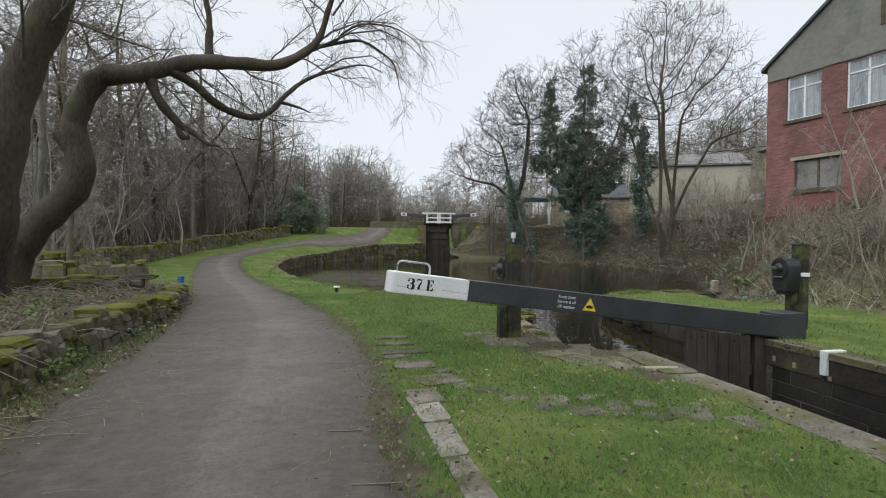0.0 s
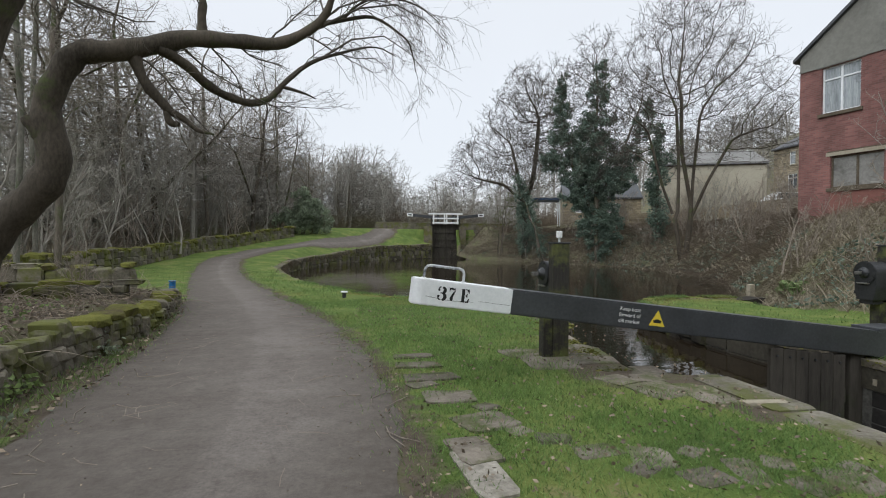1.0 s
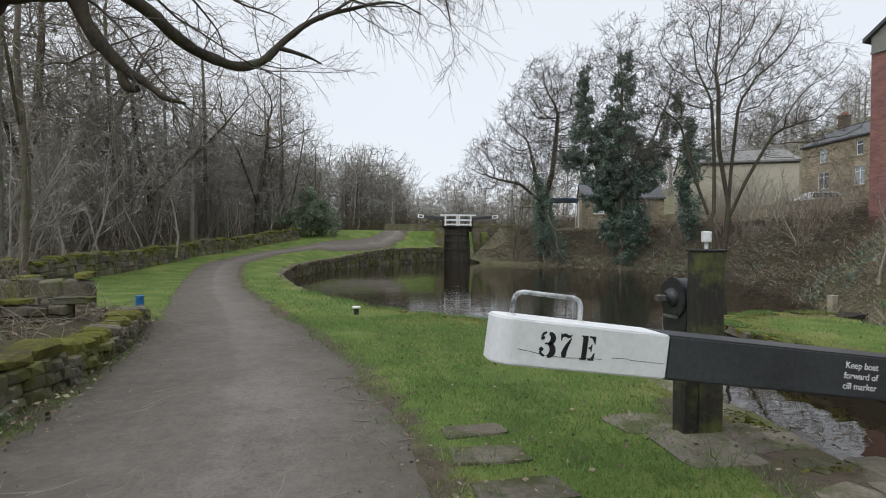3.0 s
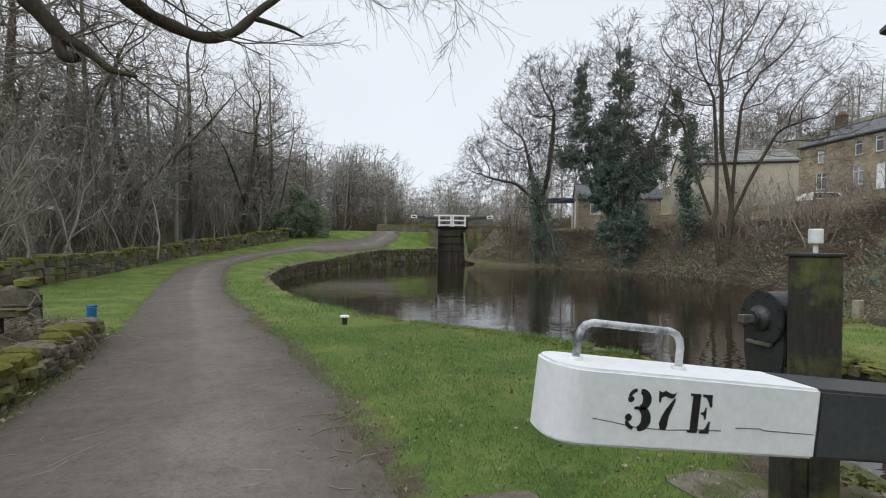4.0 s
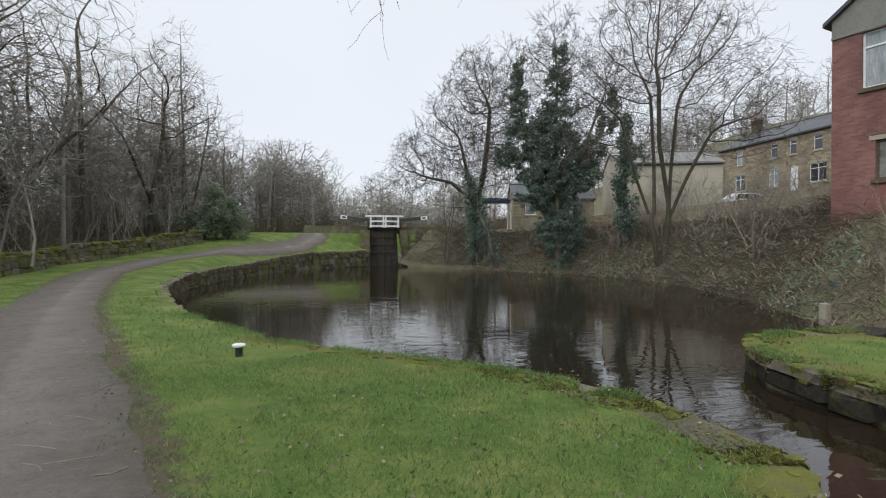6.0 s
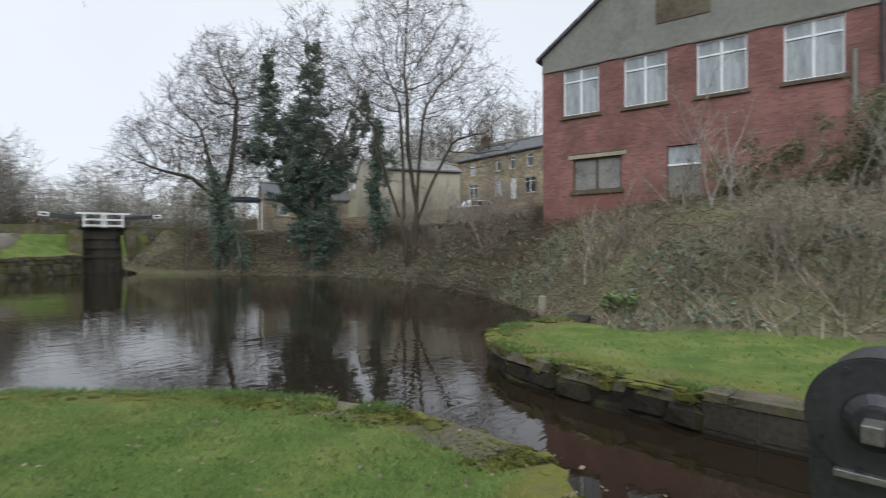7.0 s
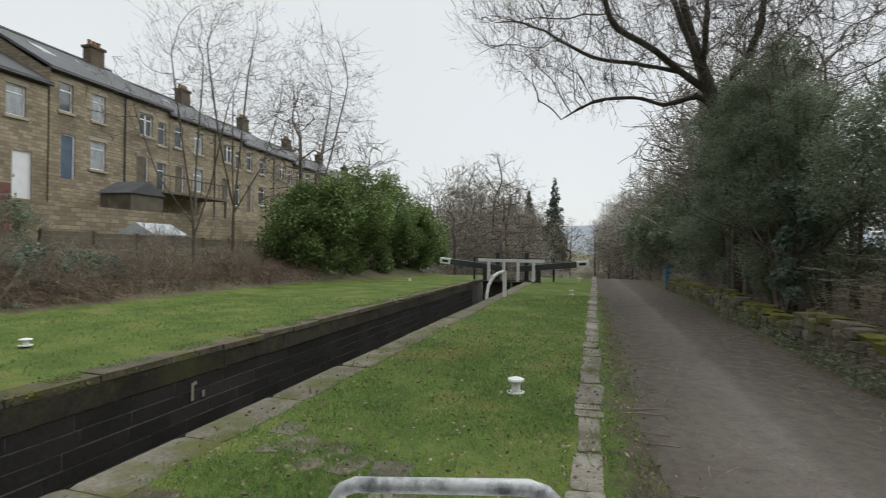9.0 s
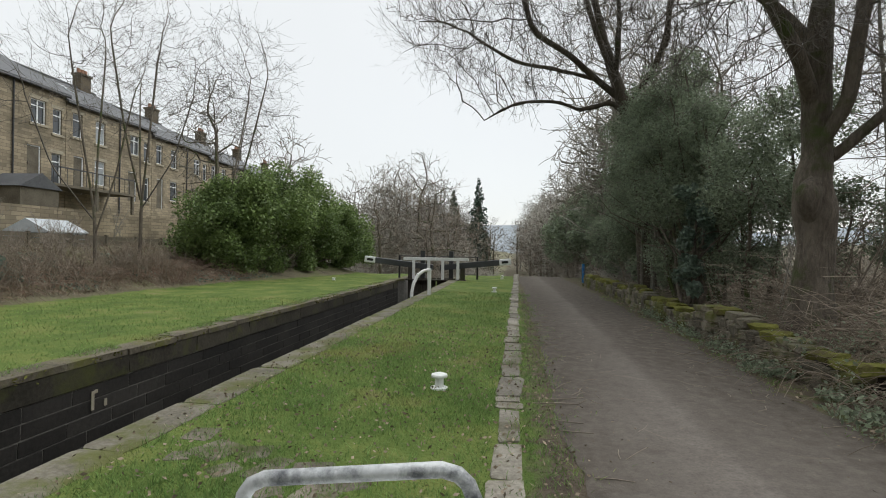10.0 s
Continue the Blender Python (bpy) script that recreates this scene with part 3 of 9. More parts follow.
def bank_x(y):
    """Where the far bank or the far lawn's edge lies."""
    return lerp(y, [-60, -21, -13, -8, -3, 3, 7.5, 10, 12, 13.3, 14.6, 16.4, 20.2, 23.4, 29, 33, 38.3, 44.5, 48.5, 53.6, 58, 80, 140],
                [9, 10.7, 12.9, 13.3, 13.3, 12.7, 11.7, 11.0, 10.9, 11.4, 12.6, 13.8, 16.4, 18.2, 20.6, 21, 20.3, 17.3, 15, 12.6, 16, 20, 26])


def path_mid(y):
    return lerp(y, [-60, -25, -12, -4, 0.6, 3, 6, 8, 10, 12, 14, 21, 28, 33, 38.5, 42.5, 48, 54.5, 64, 85, 140],
                [2.0, -0.1, -0.44, -0.58, -0.56, -0.6, -0.67, -0.82, -1.1, -1.52, -2.05, -3.85, -5.3, -5.9, -4.6, -2.4, 1.4, 5.0, 8, 11, 16])


def path_half(y):
    return lerp(y, [-60, -25, -4, 3, 6, 8, 10, 12, 14, 21, 28, 36, 60], [1.2, 1.2, 1.3, 1.3, 1.4, 1.38, 1.3, 1.2, 1.08, 0.95, 0.95, 0.9, 1.1])


def hill(x, y):
    """Higher ground far off on both sides of the valley."""
    e = np.maximum(28 * np.exp(-(((x - 128) / 42.0) ** 2 + ((y - 92) / 48.0) ** 2) / 2) - 1.5, 0)
    w = np.maximum(12 / (1 + np.exp((x + 170) / 25.0)) - 0.5, 0)
    return e + w


def ground_z(x, y):
    """The height of the land."""
    x, y = np.asarray(x, float), np.asarray(y, float)
    north = lerp(y, [22, 28, 34, 42, 48, 54, 60, 200], [0, 0.08, 0.35, 0.95, 1.75, 2.55, 2.75, 3.2])
    south = lerp(y, [-60, -36, -24], [-2.6, -2.4, 0.0])
    z = north + south
    w = np.clip((-2.9 - x) / 0.5, 0, 1) * lerp(y, [-40, -18, -10, 12.5, 14, 60], [0, 0.25, 0.38, 0.38, 0.0, 0.0])
    far_left = np.clip((-9.6 - x) / 1.2, 0, 1) * lerp(y, [14, 22, 60], [0.0, 0.55, 0.5])
    # the grass falls to the pool's left wall
    edge_d, _, _ = to_outline(x, y, NEAR_BANK)
    edge_z = lerp(y, [24, 30, 42, 50, 55], [0.0, 0.02, 0.2, 0.75, 1.0])
    z = np.where((x < 12) & (y > 24) & (y < 56.5), np.minimum(z, edge_z + 0.42 * edge_d), z)
    z = z + w * (1 - np.clip((-x - 9) / 3, 0, 1) * 0.3) + far_left + np.clip(-12 - x, 0, 60) * 0.02
    s = x - bank_x(y)
    wet = lerp(y, [10.5, 13.0, 51, 54], [0, 1, 1, 0])
    rise = lerp(s, [0, 0.6, 2.0, 4.0, 7.0, 9.0, 20.0, 60.0], [0, 0.22, 1.25, 2.5, 3.25, 3.5, 4.9, 6.3])
    steep = lerp(y, [-40, -14, -5, 3, 9, 14, 20, 30, 60], [0.42, 0.5, 0.55, 0.82, 0.98, 1.12, 1.2, 1.08, 0.82])
    bank = -0.55 * wet + rise * steep
    up_lock = lerp(y, [46, 54, 60], [0, 1, 1]) * np.clip(1 - (x - 16) / 5, 0, 1) * 2.6 * np.clip(s / 3, 0, 1)
    side = np.where(up_lock > 0.02, np.maximum(bank, up_lock + bank * 0.3), bank) + south
    z = np.where(x > 8.4, np.where(s > -0.35, side, np.where(y < 13.2, south - 0.03, z)), z)
    return z + hill(x, y)


def in_polygon(px, py, poly):
    inside = np.zeros(px.shape, bool)
    for (x0, y0), (x1, y1) in zip(poly, poly[1:] + poly[:1]):
        c = (y0 > py) != (y1 > py)
        inside ^= c & (px < (x1 - x0) * (py - y0) / (y1 - y0 + 1e-12) + x0)
    return inside


def to_outline(px, py, poly):
    """The nearest point of the outline, and how far it is. An open line is not closed."""
    best, bx, by = np.full(px.shape, 1e9), px.copy(), py.copy()
    for (x0, y0), (x1, y1) in zip(poly, poly[1:] + (poly[:1] if poly is POOL else [])):
        dx, dy = x1 - x0, y1 - y0
        t = np.clip(((px - x0) * dx + (py - y0) * dy) / (dx * dx + dy * dy + 1e-12), 0, 1)
        qx, qy = x0 + t * dx, y0 + t * dy
        d = np.hypot(px - qx, py - qy)
        m = d < best
        best, bx, by = np.where(m, d, best), np.where(m, qx, bx), np.where(m, qy, by)
    return best, bx, by


def steps(spans):
    out = []
    for a, b, h in spans:
        out += list(np.arange(a, b - 1e-6, h))
    return np.array(out + [spans[-1][1]])


def build_ground():
    gx = steps([(-900, -200, 70), (-200, -60, 14), (-60, -20, 2.5), (-20, -5, 0.9), (-5, 15, 0.3), (15, 30, 0.6), (30, 70, 2.0), (70, 200, 7), (200, 900, 70)])
    gy = steps([(-900, -200, 70), (-200, -60, 12), (-60, -24, 2.0), (-24, -4, 0.6), (-4, 20, 0.3), (20, 62, 0.6), (62, 100, 2.5), (100, 220, 10), (220, 900, 70)])
    X, Y = np.meshgrid(gx, gy)
    d, ox, oy = to_outline(X, Y, POOL)
    inside = in_polygon(X, Y, POOL)
    cell = np.minimum(np.gradient(gx)[None, :], np.gradient(gy)[:, None])
    snap = inside & (d < cell * 1.6)
    drop = inside & ~snap
    zx, zy = np.where(snap, ox, X), np.where(snap, oy, Y)
    Z = ground_z(zx, zy)
    lump = np.array([[noise.noise((a * 0.35, b * 0.35, 0.0)) for a in gx] for b in gy])
    soft = np.clip(d / 3.0, 0, 1) * np.where((zx > -3) & (zx < bank_x(zy)) & (zy < 22), 0.0, np.where((zx > -8) & (zx < 12) & (zy < 62), 0.35, 1.0))
    lump = lump * soft
    Z = Z + lump * 0.09 - np.where((zx > -2.9) & (zx < bank_x(zy)) & (zy < 24), 0.012, 0.0)
    on_path = np.abs(zx - path_mid(zy)) < path_half(zy) + 0.3
    Z = np.where(on_path, ground_z(zx, zy) - 0.012, Z)
    near_edge = (d < 0.5) & ((zx < 8.4) | (zy < 13))
    Z = np.where(near_edge, np.minimum(Z, ground_z(zx, zy) - 0.012), Z)
    ny, nx = X.shape
    idx = np.arange(nx * ny).reshape(ny, nx)
    quads = np.stack([idx[:-1, :-1], idx[:-1, 1:], idx[1:, 1:], idx[1:, :-1]], -1).reshape(-1, 4)
    keep = ~drop.ravel()[quads].any(1)
    # cells whose corners were all drawn onto the outline lie in the pool
    keep &= ~snap.ravel()[quads].all(1)
    quads = quads[keep]
    used = np.unique(quads)
    remap = np.full(nx * ny, -1)
    remap[used] = np.arange(len(used))
    V = np.stack([zx.ravel(), zy.ravel(), Z.ravel()], -1)[used]
    me = fast_mesh("ground", V, remap[quads], smooth=True)
    x, y = V[:, 0], V[:, 1]
    off = np.abs(x - path_mid(y)) - path_half(y)
    dd, _, _ = to_outline(x, y, POOL)
    rough = np.clip((x - bank_x(y) + 0.25) / 0.5, 0, 1)
    rough = np.maximum(rough, np.clip((-10.2 - x) / 1.5, 0, 1) * np.clip((y - 14) / 3, 0, 1))
    litter = np.where(x < path_mid(y), np.clip((off + 0.35) / 0.4, 0, 1), 0) * np.clip((13.5 - y) / 1.5, 0, 1) * np.where(x < -2.7, 1, 0.66)
    rough = np.maximum(rough, np.clip((np.hypot(x, y) - 75) / 20, 0, 1))
    litter = np.maximum(litter, np.clip((0.55 - off) / 0.65, 0, 1) * 0.8)
    litter = np.maximum(litter, np.where((x > 2.2) & (x < 4.2) & (y > 4.3) & (y < 7.7), np.clip((1.0 - dd) / 0.4, 0, 0.8), 0))
    moss = np.where((x > 6.7) & (x < 11.5) & (y > 6) & (y < 13.6), np.clip((1.5 - dd) / 1.6, 0.12, 0.62), 0)
    moss = np.maximum(moss, np.where((x < 5) & (y > 6.5) & (y < 16), np.clip((0.75 - dd) / 0.7, 0, 0.7), 0))
    for nm, val in (("rough", rough), ("litter", litter), ("moss", moss)):
        me.attributes.new(nm, "FLOAT", "POINT").data.foreach_set("value", val.astype(np.float32))
    g = obj("ground", me, M["ground"])
    return tagged(g, "mown lawn, rough brown bank and leaf-littered woodland floor", "ground", kind="structure")


def strip(name, rows, mat, smooth=True):
    """A sheet between two edges that follows the land: rows of (x0, x1, y, lift), its edges told by an attribute."""
    k = 17
    V, edge, n = [], [], len(rows)
    for x0, x1, y, lift in rows:
        x = np.linspace(x0, x1, k)
        z = ground_z(x, np.full(k, float(y)))
        t = np.linspace(-1, 1, k)
        for j in range(k):
            V.append((x[j], y, z[j] + lift * (1 if 0 < j < k - 1 else -1) + 0.012 * (1 - t[j] ** 2)))
            edge.append(((1 - abs(t[j])) * (x1 - x0) / 2) * (1.0 if t[j] > 0 else 0.42) - 0.6 * min(max((5 - y) / 6, 0), 1))
    q = [(a * k + j, a * k + j + 1, (a + 1) * k + j + 1, (a + 1) * k + j) for a in range(n - 1) for j in range(k - 1)]
    me = fast_mesh(name, V, q, smooth)
    me.attributes.new("inset", "FLOAT", "POINT").data.foreach_set("value", np.array(edge, np.float32))
    return obj(name, me, mat)


build_ground()

# the hills beyond the valley, far behind everything; their blue-grey has haze painted in
bm = bmesh.new()
crest = [(-420 + 20 * k, 27 + 9 * noise.noise((k * 0.23, 0.7, 0)) + 3 * noise.noise((k * 0.9, 1.7, 0)) + 0.02 * max(0, 260 - 20 * k)) for k in range(46)]
row_a = [bm.verts.new((x, -520 - 0.1 * abs(x), -12)) for x, _ in crest]
row_b = [bm.verts.new((x, -620 - 0.1 * abs(x), z)) for x, z in crest]
row_c = [bm.verts.new((x, -700, -12)) for x, _ in crest]
for a, b in ((row_a, row_b), (row_b, row_c)):
    for k in range(len(crest) - 1):
        bm.faces.new((a[k], a[k + 1], b[k + 1], b[k]))
tagged(part("backdrop_hill", bm, M["hill"], smooth=True), "far wooded hills across the valley, haze painted in as blue-grey", "hill", kind="structure")

path_rows = []
for py in steps([(-58, -16, 1.0), (-16, 20, 0.11), (20, 62, 0.4), (62, 120, 4.0)]):
    mid, half = float(path_mid(py)), float(path_half(py))
    jl, jr = noise.noise((py * 0.9, 3.1, 0)) * 0.16 + noise.noise((py * 4.0, 3.1, 2)) * 0.05, noise.noise((py * 1.1, 9.4, 0)) * 0.12 + noise.noise((py * 4.5, 9.4, 2)) * 0.05
    path_rows.append((mid - half - 0.14 + jl, mid + half - 0.1 + jr, py, 0.006 if py < 24 else 0.02))
towpath = strip("towpath", path_rows, M["path"])
tagged(towpath, "compacted grey-brown gravel towpath with worn dirt edges", "path", kind="structure")

wb = bmesh.new()
for x0, x1, y0, y1, zz in ((-4.0, 24.5, 6.24, 62.0, WATER), (3.3, 4.1, 5.6, 6.236, WATER), (4.1, 6.95, TAIL_Y - 8, 6.2, -2.75)):
    bmesh.ops.create_grid(wb, x_segments=1, y_segments=1, size=0.5, matrix=Matrix.Translation(((x0 + x1) / 2, (y0 + y1) / 2, zz)) @ Matrix.Diagonal((x1 - x0, y1 - y0, 1, 1)))
tagged(part("water", wb, M["water"]), "still dark brown canal water with small ripples", "water", kind="structure")


# ---- masonry of the lock and the pool ----
def stone_mesh(name, seed, mat, rough=0.06, chamfer=0.07):
    """One worn block, a unit cube about its middle, with chamfered uneven edges."""
    rng = random.Random(seed)
    bm = bmesh.new()
    bmesh.ops.create_cube(bm, size=1.0)
    bmesh.ops.bevel(bm, geom=list(bm.edges), offset=chamfer, segments=1, affect="EDGES")
    for v in bm.verts:
        v.co += Vector((rng.uniform(-1, 1), rng.uniform(-1, 1), rng.uniform(-1, 1))) * rough
    me = bpy.data.meshes.new(name)
    bm.to_mesh(me)
    bm.free()
    me.materials.append(mat)
    return me


def lay(name, me, parent, x, y, z, sx, sy, sz, rz=0.0, tilt=0.0):
    ob = new(name, me)
    ob.parent = parent
    ob.matrix_basis = pose(x, y, z, tilt, 0, rz) @ Matrix.Diagonal((sx, sy, sz, 1))
    return ob


def wall_along(name, pts, top, bottom, thick, mat, label, category, inward=1):
    """A solid wall body behind an outline: its face on the outline, its thickness on the land side."""
    bm = bmesh.new()
    P = [Vector((x, y)) for x, y in pts]
    rows = []
    for i, p in enumerate(P):
        a, b = P[max(i - 1, 0)], P[min(i + 1, len(P) - 1)]
        d = (b - a).normalized()
        nrm = Vector((-d.y, d.x)) * inward
        q = p + nrm * thick
        t = top(p.x, p.y) if callable(top) else top
        rows.append([bm.verts.new((p.x, p.y, bottom)), bm.verts.new((p.x, p.y, t)), bm.verts.new((q.x, q.y, t)), bm.verts.new((q.x, q.y, bottom))])
    for r, s in zip(rows, rows[1:]):
        for j in range(4):
            bm.faces.new((r[j], r[(j + 1) % 4], s[(j + 1) % 4], s[j]))
    bm.faces.new(rows[0])
    bm.faces.new(rows[-1][::-1])
    bmesh.ops.recalc_face_normals(bm, faces=list(bm.faces))
    return tagged(part(name, bm, mat), label, category, kind="structure")


lock_east = wall_along("wall_lock_east", [(LOCK_E + 0.006, TAIL_Y - 8), (LOCK_E + 0.006, 9.0)], -0.04, -3.6, 0.6, M["joint"],
                       "dark wet coursed stone wall of the empty lock chamber", "lock wall", -1)
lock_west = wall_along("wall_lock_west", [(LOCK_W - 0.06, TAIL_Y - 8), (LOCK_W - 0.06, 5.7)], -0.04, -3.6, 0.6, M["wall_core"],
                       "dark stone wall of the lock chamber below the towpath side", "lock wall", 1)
pool_wall = wall_along("wall_pool", [(x - 0.04, y - 0.02) for x, y in NEAR_BANK], lambda x, y: float(ground_z(x - 0.4, y)) - 0.07, -1.3, 0.5, M["lock_top_stone"],
                       "old stone edging wall round the canal pool", "canal wall", 1)
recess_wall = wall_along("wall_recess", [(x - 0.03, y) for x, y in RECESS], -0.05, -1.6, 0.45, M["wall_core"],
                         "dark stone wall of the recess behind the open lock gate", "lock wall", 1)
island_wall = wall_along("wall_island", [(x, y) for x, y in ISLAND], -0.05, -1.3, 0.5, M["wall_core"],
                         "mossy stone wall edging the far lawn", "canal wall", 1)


# ---- lock gate with its balance beam ----
def text_part(name, words, size, mat, parent, m, depth=0.001, weight=0.0):
    c = bpy.data.curves.new(name, "FONT")
    c.body, c.size, c.extrude = words, size, depth
    c.align_x, c.align_y = "CENTER", "CENTER"
    c.offset, c.space_character = size * weight, 1.0 + weight * 8.5
    tmp = bpy.data.objects.new(name, c)
    me = bpy.data.meshes.new_from_object(tmp)
    bpy.data.objects.remove(tmp)
    ob = obj(name, me, mat, parent)
    ob.matrix_basis = m
    return ob


def stroke(pts, widths):
    """One stencil stroke: an outline drawn along a line of points with a width at each."""
    P, w = np.array(pts, float), np.array(widths, float) / 2
    T = np.gradient(P, axis=0)
    T /= np.linalg.norm(T, axis=1, keepdims=True) + 1e-9
    N = np.stack([-T[:, 1], T[:, 0]], -1)
    return [*(P + N * w[:, None]).tolist(), *(P - N * w[:, None])[::-1].tolist()]


def arc_line(cx, cy, rx, ry, a0, a1, n=12):
    return [(cx + rx * math.cos(a), cy + ry * math.sin(a)) for a in np.radians(np.linspace(a0, a1, n))]


def swell(n, lo, hi):
    return lo + (hi - lo) * np.sin(np.linspace(0.12, np.pi - 0.12, n))


def stencil_marks(parent, m):
    """Stencilled characters 3, 7 and E with broken strokes and fat serifs, 0.14 m high."""
    H = 0.142
    three = [stroke(arc_line(0.058, 0.105, 0.03, 0.03, 84, -80), swell(12, 0.014, 0.034)), stroke(arc_line(0.05, 0.105, 0.032, 0.033, 100, 165), swell(12, 0.012, 0.014)),
             stroke([(0.019, 0.112), (0.025, 0.104), (0.03, 0.096)], [0.016, 0.026, 0.014]), stroke([(0.04, 0.073), (0.052, 0.075), (0.064, 0.073)], [0.008, 0.012, 0.01]),
             stroke(arc_line(0.058, 0.037, 0.034, 0.036, 80, -84), swell(12, 0.014, 0.038)), stroke(arc_line(0.05, 0.037, 0.036, 0.035, 260, 195), swell(12, 0.012, 0.014)),
             stroke([(0.014, 0.03), (0.021, 0.038), (0.03, 0.048)], [0.016, 0.028, 0.016])]
    seven = [[(0.132, H), (0.136, 0.1), (0.142, 0.1), (0.145, 0.118), (0.156, 0.124), (0.17, 0.12), (0.184, 0.117), (0.196, 0.122), (0.203, H), (0.196, 0.136), (0.186, 0.134), (0.172, 0.138), (0.158, H + 0.002), (0.145, 0.137)],
             stroke([(0.2, 0.118), (0.188, 0.094), (0.175, 0.07), (0.166, 0.046), (0.162, 0.024), (0.163, 0.004)], [0.006, 0.016, 0.023, 0.029, 0.034, 0.022])]
    x = 0.262
    e = [[(x, H), (x, H - 0.008), (x + 0.01, H - 0.01), (x + 0.01, 0.01), (x, 0.008), (x, 0.0), (x + 0.042, 0.0), (x + 0.042, H)],
         [(x + 0.05, H), (x + 0.05, H - 0.009), (x + 0.066, H - 0.012), (x + 0.078, H - 0.028), (x + 0.085, H - 0.045), (x + 0.092, H - 0.045), (x + 0.09, H)],
         [(x + 0.05, 0.0), (x + 0.05, 0.009), (x + 0.066, 0.012), (x + 0.078, 0.028), (x + 0.085, 0.045), (x + 0.092, 0.045), (x + 0.09, 0.0)],
         [(x + 0.05, 0.068), (x + 0.06, 0.066), (x + 0.067, 0.05), (x + 0.072, 0.05), (x + 0.072, 0.095), (x + 0.067, 0.095), (x + 0.06, 0.078), (x + 0.05, 0.076)]]
    for shapes in (three, seven, e):
        bm = bmesh.new()
        for outline in shapes:
            lo = [bm.verts.new((px - 0.06, py - H / 2, 0.0)) for px, py in outline]
            f = bm.faces.new(lo)
            r = bmesh.ops.extrude_face_region(bm, geom=[f])
            bmesh.ops.translate(bm, vec=(0, 0, 0.0012), verts=[g for g in r["geom"] if isinstance(g, bmesh.types.BMVert)])
        bmesh.ops.recalc_face_normals(bm, faces=list(bm.faces))
        bmesh.ops.triangulate(bm, faces=list(bm.faces))
        ob = part("lettering", bm, M["black_ink"], parent, "black stencilled character")
        ob.matrix_basis = m


SLOPE = 7.1
def lock_gate():
    g = thing("lock_gate", "top lock gate with black balance beam, white end marked 37E", "lock gate")
    tilt = pose(0.97, 6.19, 0.932, 0, SLOPE, 0)     # along the beam: x from its white tip, z across

    def beam_piece(name, x0, x1, h0, h1, mat, label, bevel=0.025, nose=0.0):
        if nose:                         # the tip's upright edges are rounded off
            arc = [(x0 + nose - nose * math.cos(u), 0.15 - nose + nose * math.sin(u)) for u in np.linspace(0, math.pi / 2, 9)]
            plan = [(x1, -0.15)] + [(x1, 0.15)] + arc[::-1] + [(px, -py) for px, py in arc]
            bm = prism(plan, "z", -0.5, 0.5)
        else:
            bm = box(x0, x1, -0.15, 0.15, -0.5, 0.5)
        for v in bm.verts:
            v.co.z *= h0 + (h1 - h0) * (v.co.x - x0) / (x1 - x0)
        rim = [e for e in bm.edges if len(e.link_faces) == 2 and e.calc_face_angle() > 0.6]
        bmesh.ops.bevel(bm, geom=rim, offset=bevel, segments=2, affect="EDGES")
        bmesh.ops.transform(bm, matrix=tilt, verts=bm.verts)
        return part(name, bm, mat, g, label, smooth=False)

    white = beam_piece("beam_end", -0.04, 1.05, 0.272, 0.27, M["beam_white"], "white-painted end of the balance beam", 0.01, 0.12)
    black = beam_piece("balance_beam", 1.045, 6.25, 0.27, 0.33, M["beam_black"], "black-painted timber balance beam", 0.012)
    part("beam_head", box(6.92, 7.42, 6.06, 6.44, -0.12, 0.39, 0.015), M["beam_black"], g, "black block on the beam's far end")
    hp = [(0.085, 0.10), (0.088, 0.195), (0.096, 0.222), (0.112, 0.24), (0.14, 0.25), (0.47, 0.25), (0.498, 0.24), (0.514, 0.222), (0.522, 0.195), (0.525, 0.10)]
    bm = tube_path([tilt @ Vector((a, 0.0, b + 0.03)) for a, b in hp], 0.0145, 12)
    part("handle", bm, M["worn_white"], g, "worn white-painted tubular steel handle", smooth=True)
    for a in (0.085, 0.525):
        part("handle_foot", cyl(tilt @ Vector((a, 0, 0.13)), tilt @ Vector((a, 0, 0.148)), 0.028, seg=12), M["white_metal"], g)
    stencil_marks(white, tilt @ pose(0.275, -0.1515, 0.008, 90, 0, 0))
    for k, line in enumerate(("Keep boat", "forward of", "cill marker")):
        text_part("sign_lettering", line, 0.062, M["sign_ink"], black, tilt @ pose(2.46, -0.1515, 0.07 - k * 0.068, 90, 0, 0))
    tri = prism([(-0.1, -0.085), (0.1, -0.085), (0.0, 0.095)], "y", -0.157, -0.1505)
    bmesh.ops.transform(tri, matrix=tilt @ pose(2.81, 0, 0.0), verts=tri.verts)
    part("warning_triangle", tri, M["yellow"], black, "yellow warning triangle")
    boat = prism([(-0.045, -0.05), (0.045, -0.05), (0.055, -0.02), (0.0, -0.005), (-0.055, -0.02)], "y", -0.159, -0.1565)
    bmesh.ops.transform(boat, matrix=tilt @ pose(2.81, 0, 0.0), verts=boat.verts)
    part("warning_symbol", boat, M["black_ink"], black)
    for run in (((0.1, -0.036), (0.18, -0.045), (0.27, -0.058), (0.4, -0.06), (0.55, -0.05), (0.62, -0.05)), ((0.68, -0.036), (0.79, -0.032), (0.8, -0.038), (1.03, -0.04))):
        part("crack", tube_path([tilt @ Vector((a, -0.1497, b)) for a, b in run], 0.0018, 6), M["gate_wood"], white)
    # the gate below: heel post, rails, boarded panel
    part("heel_post", box(4.06, 4.32, 6.10, 6.42, -3.2, -0.25, 0.02), M["gate_wood"], g, "dark timber heel post")
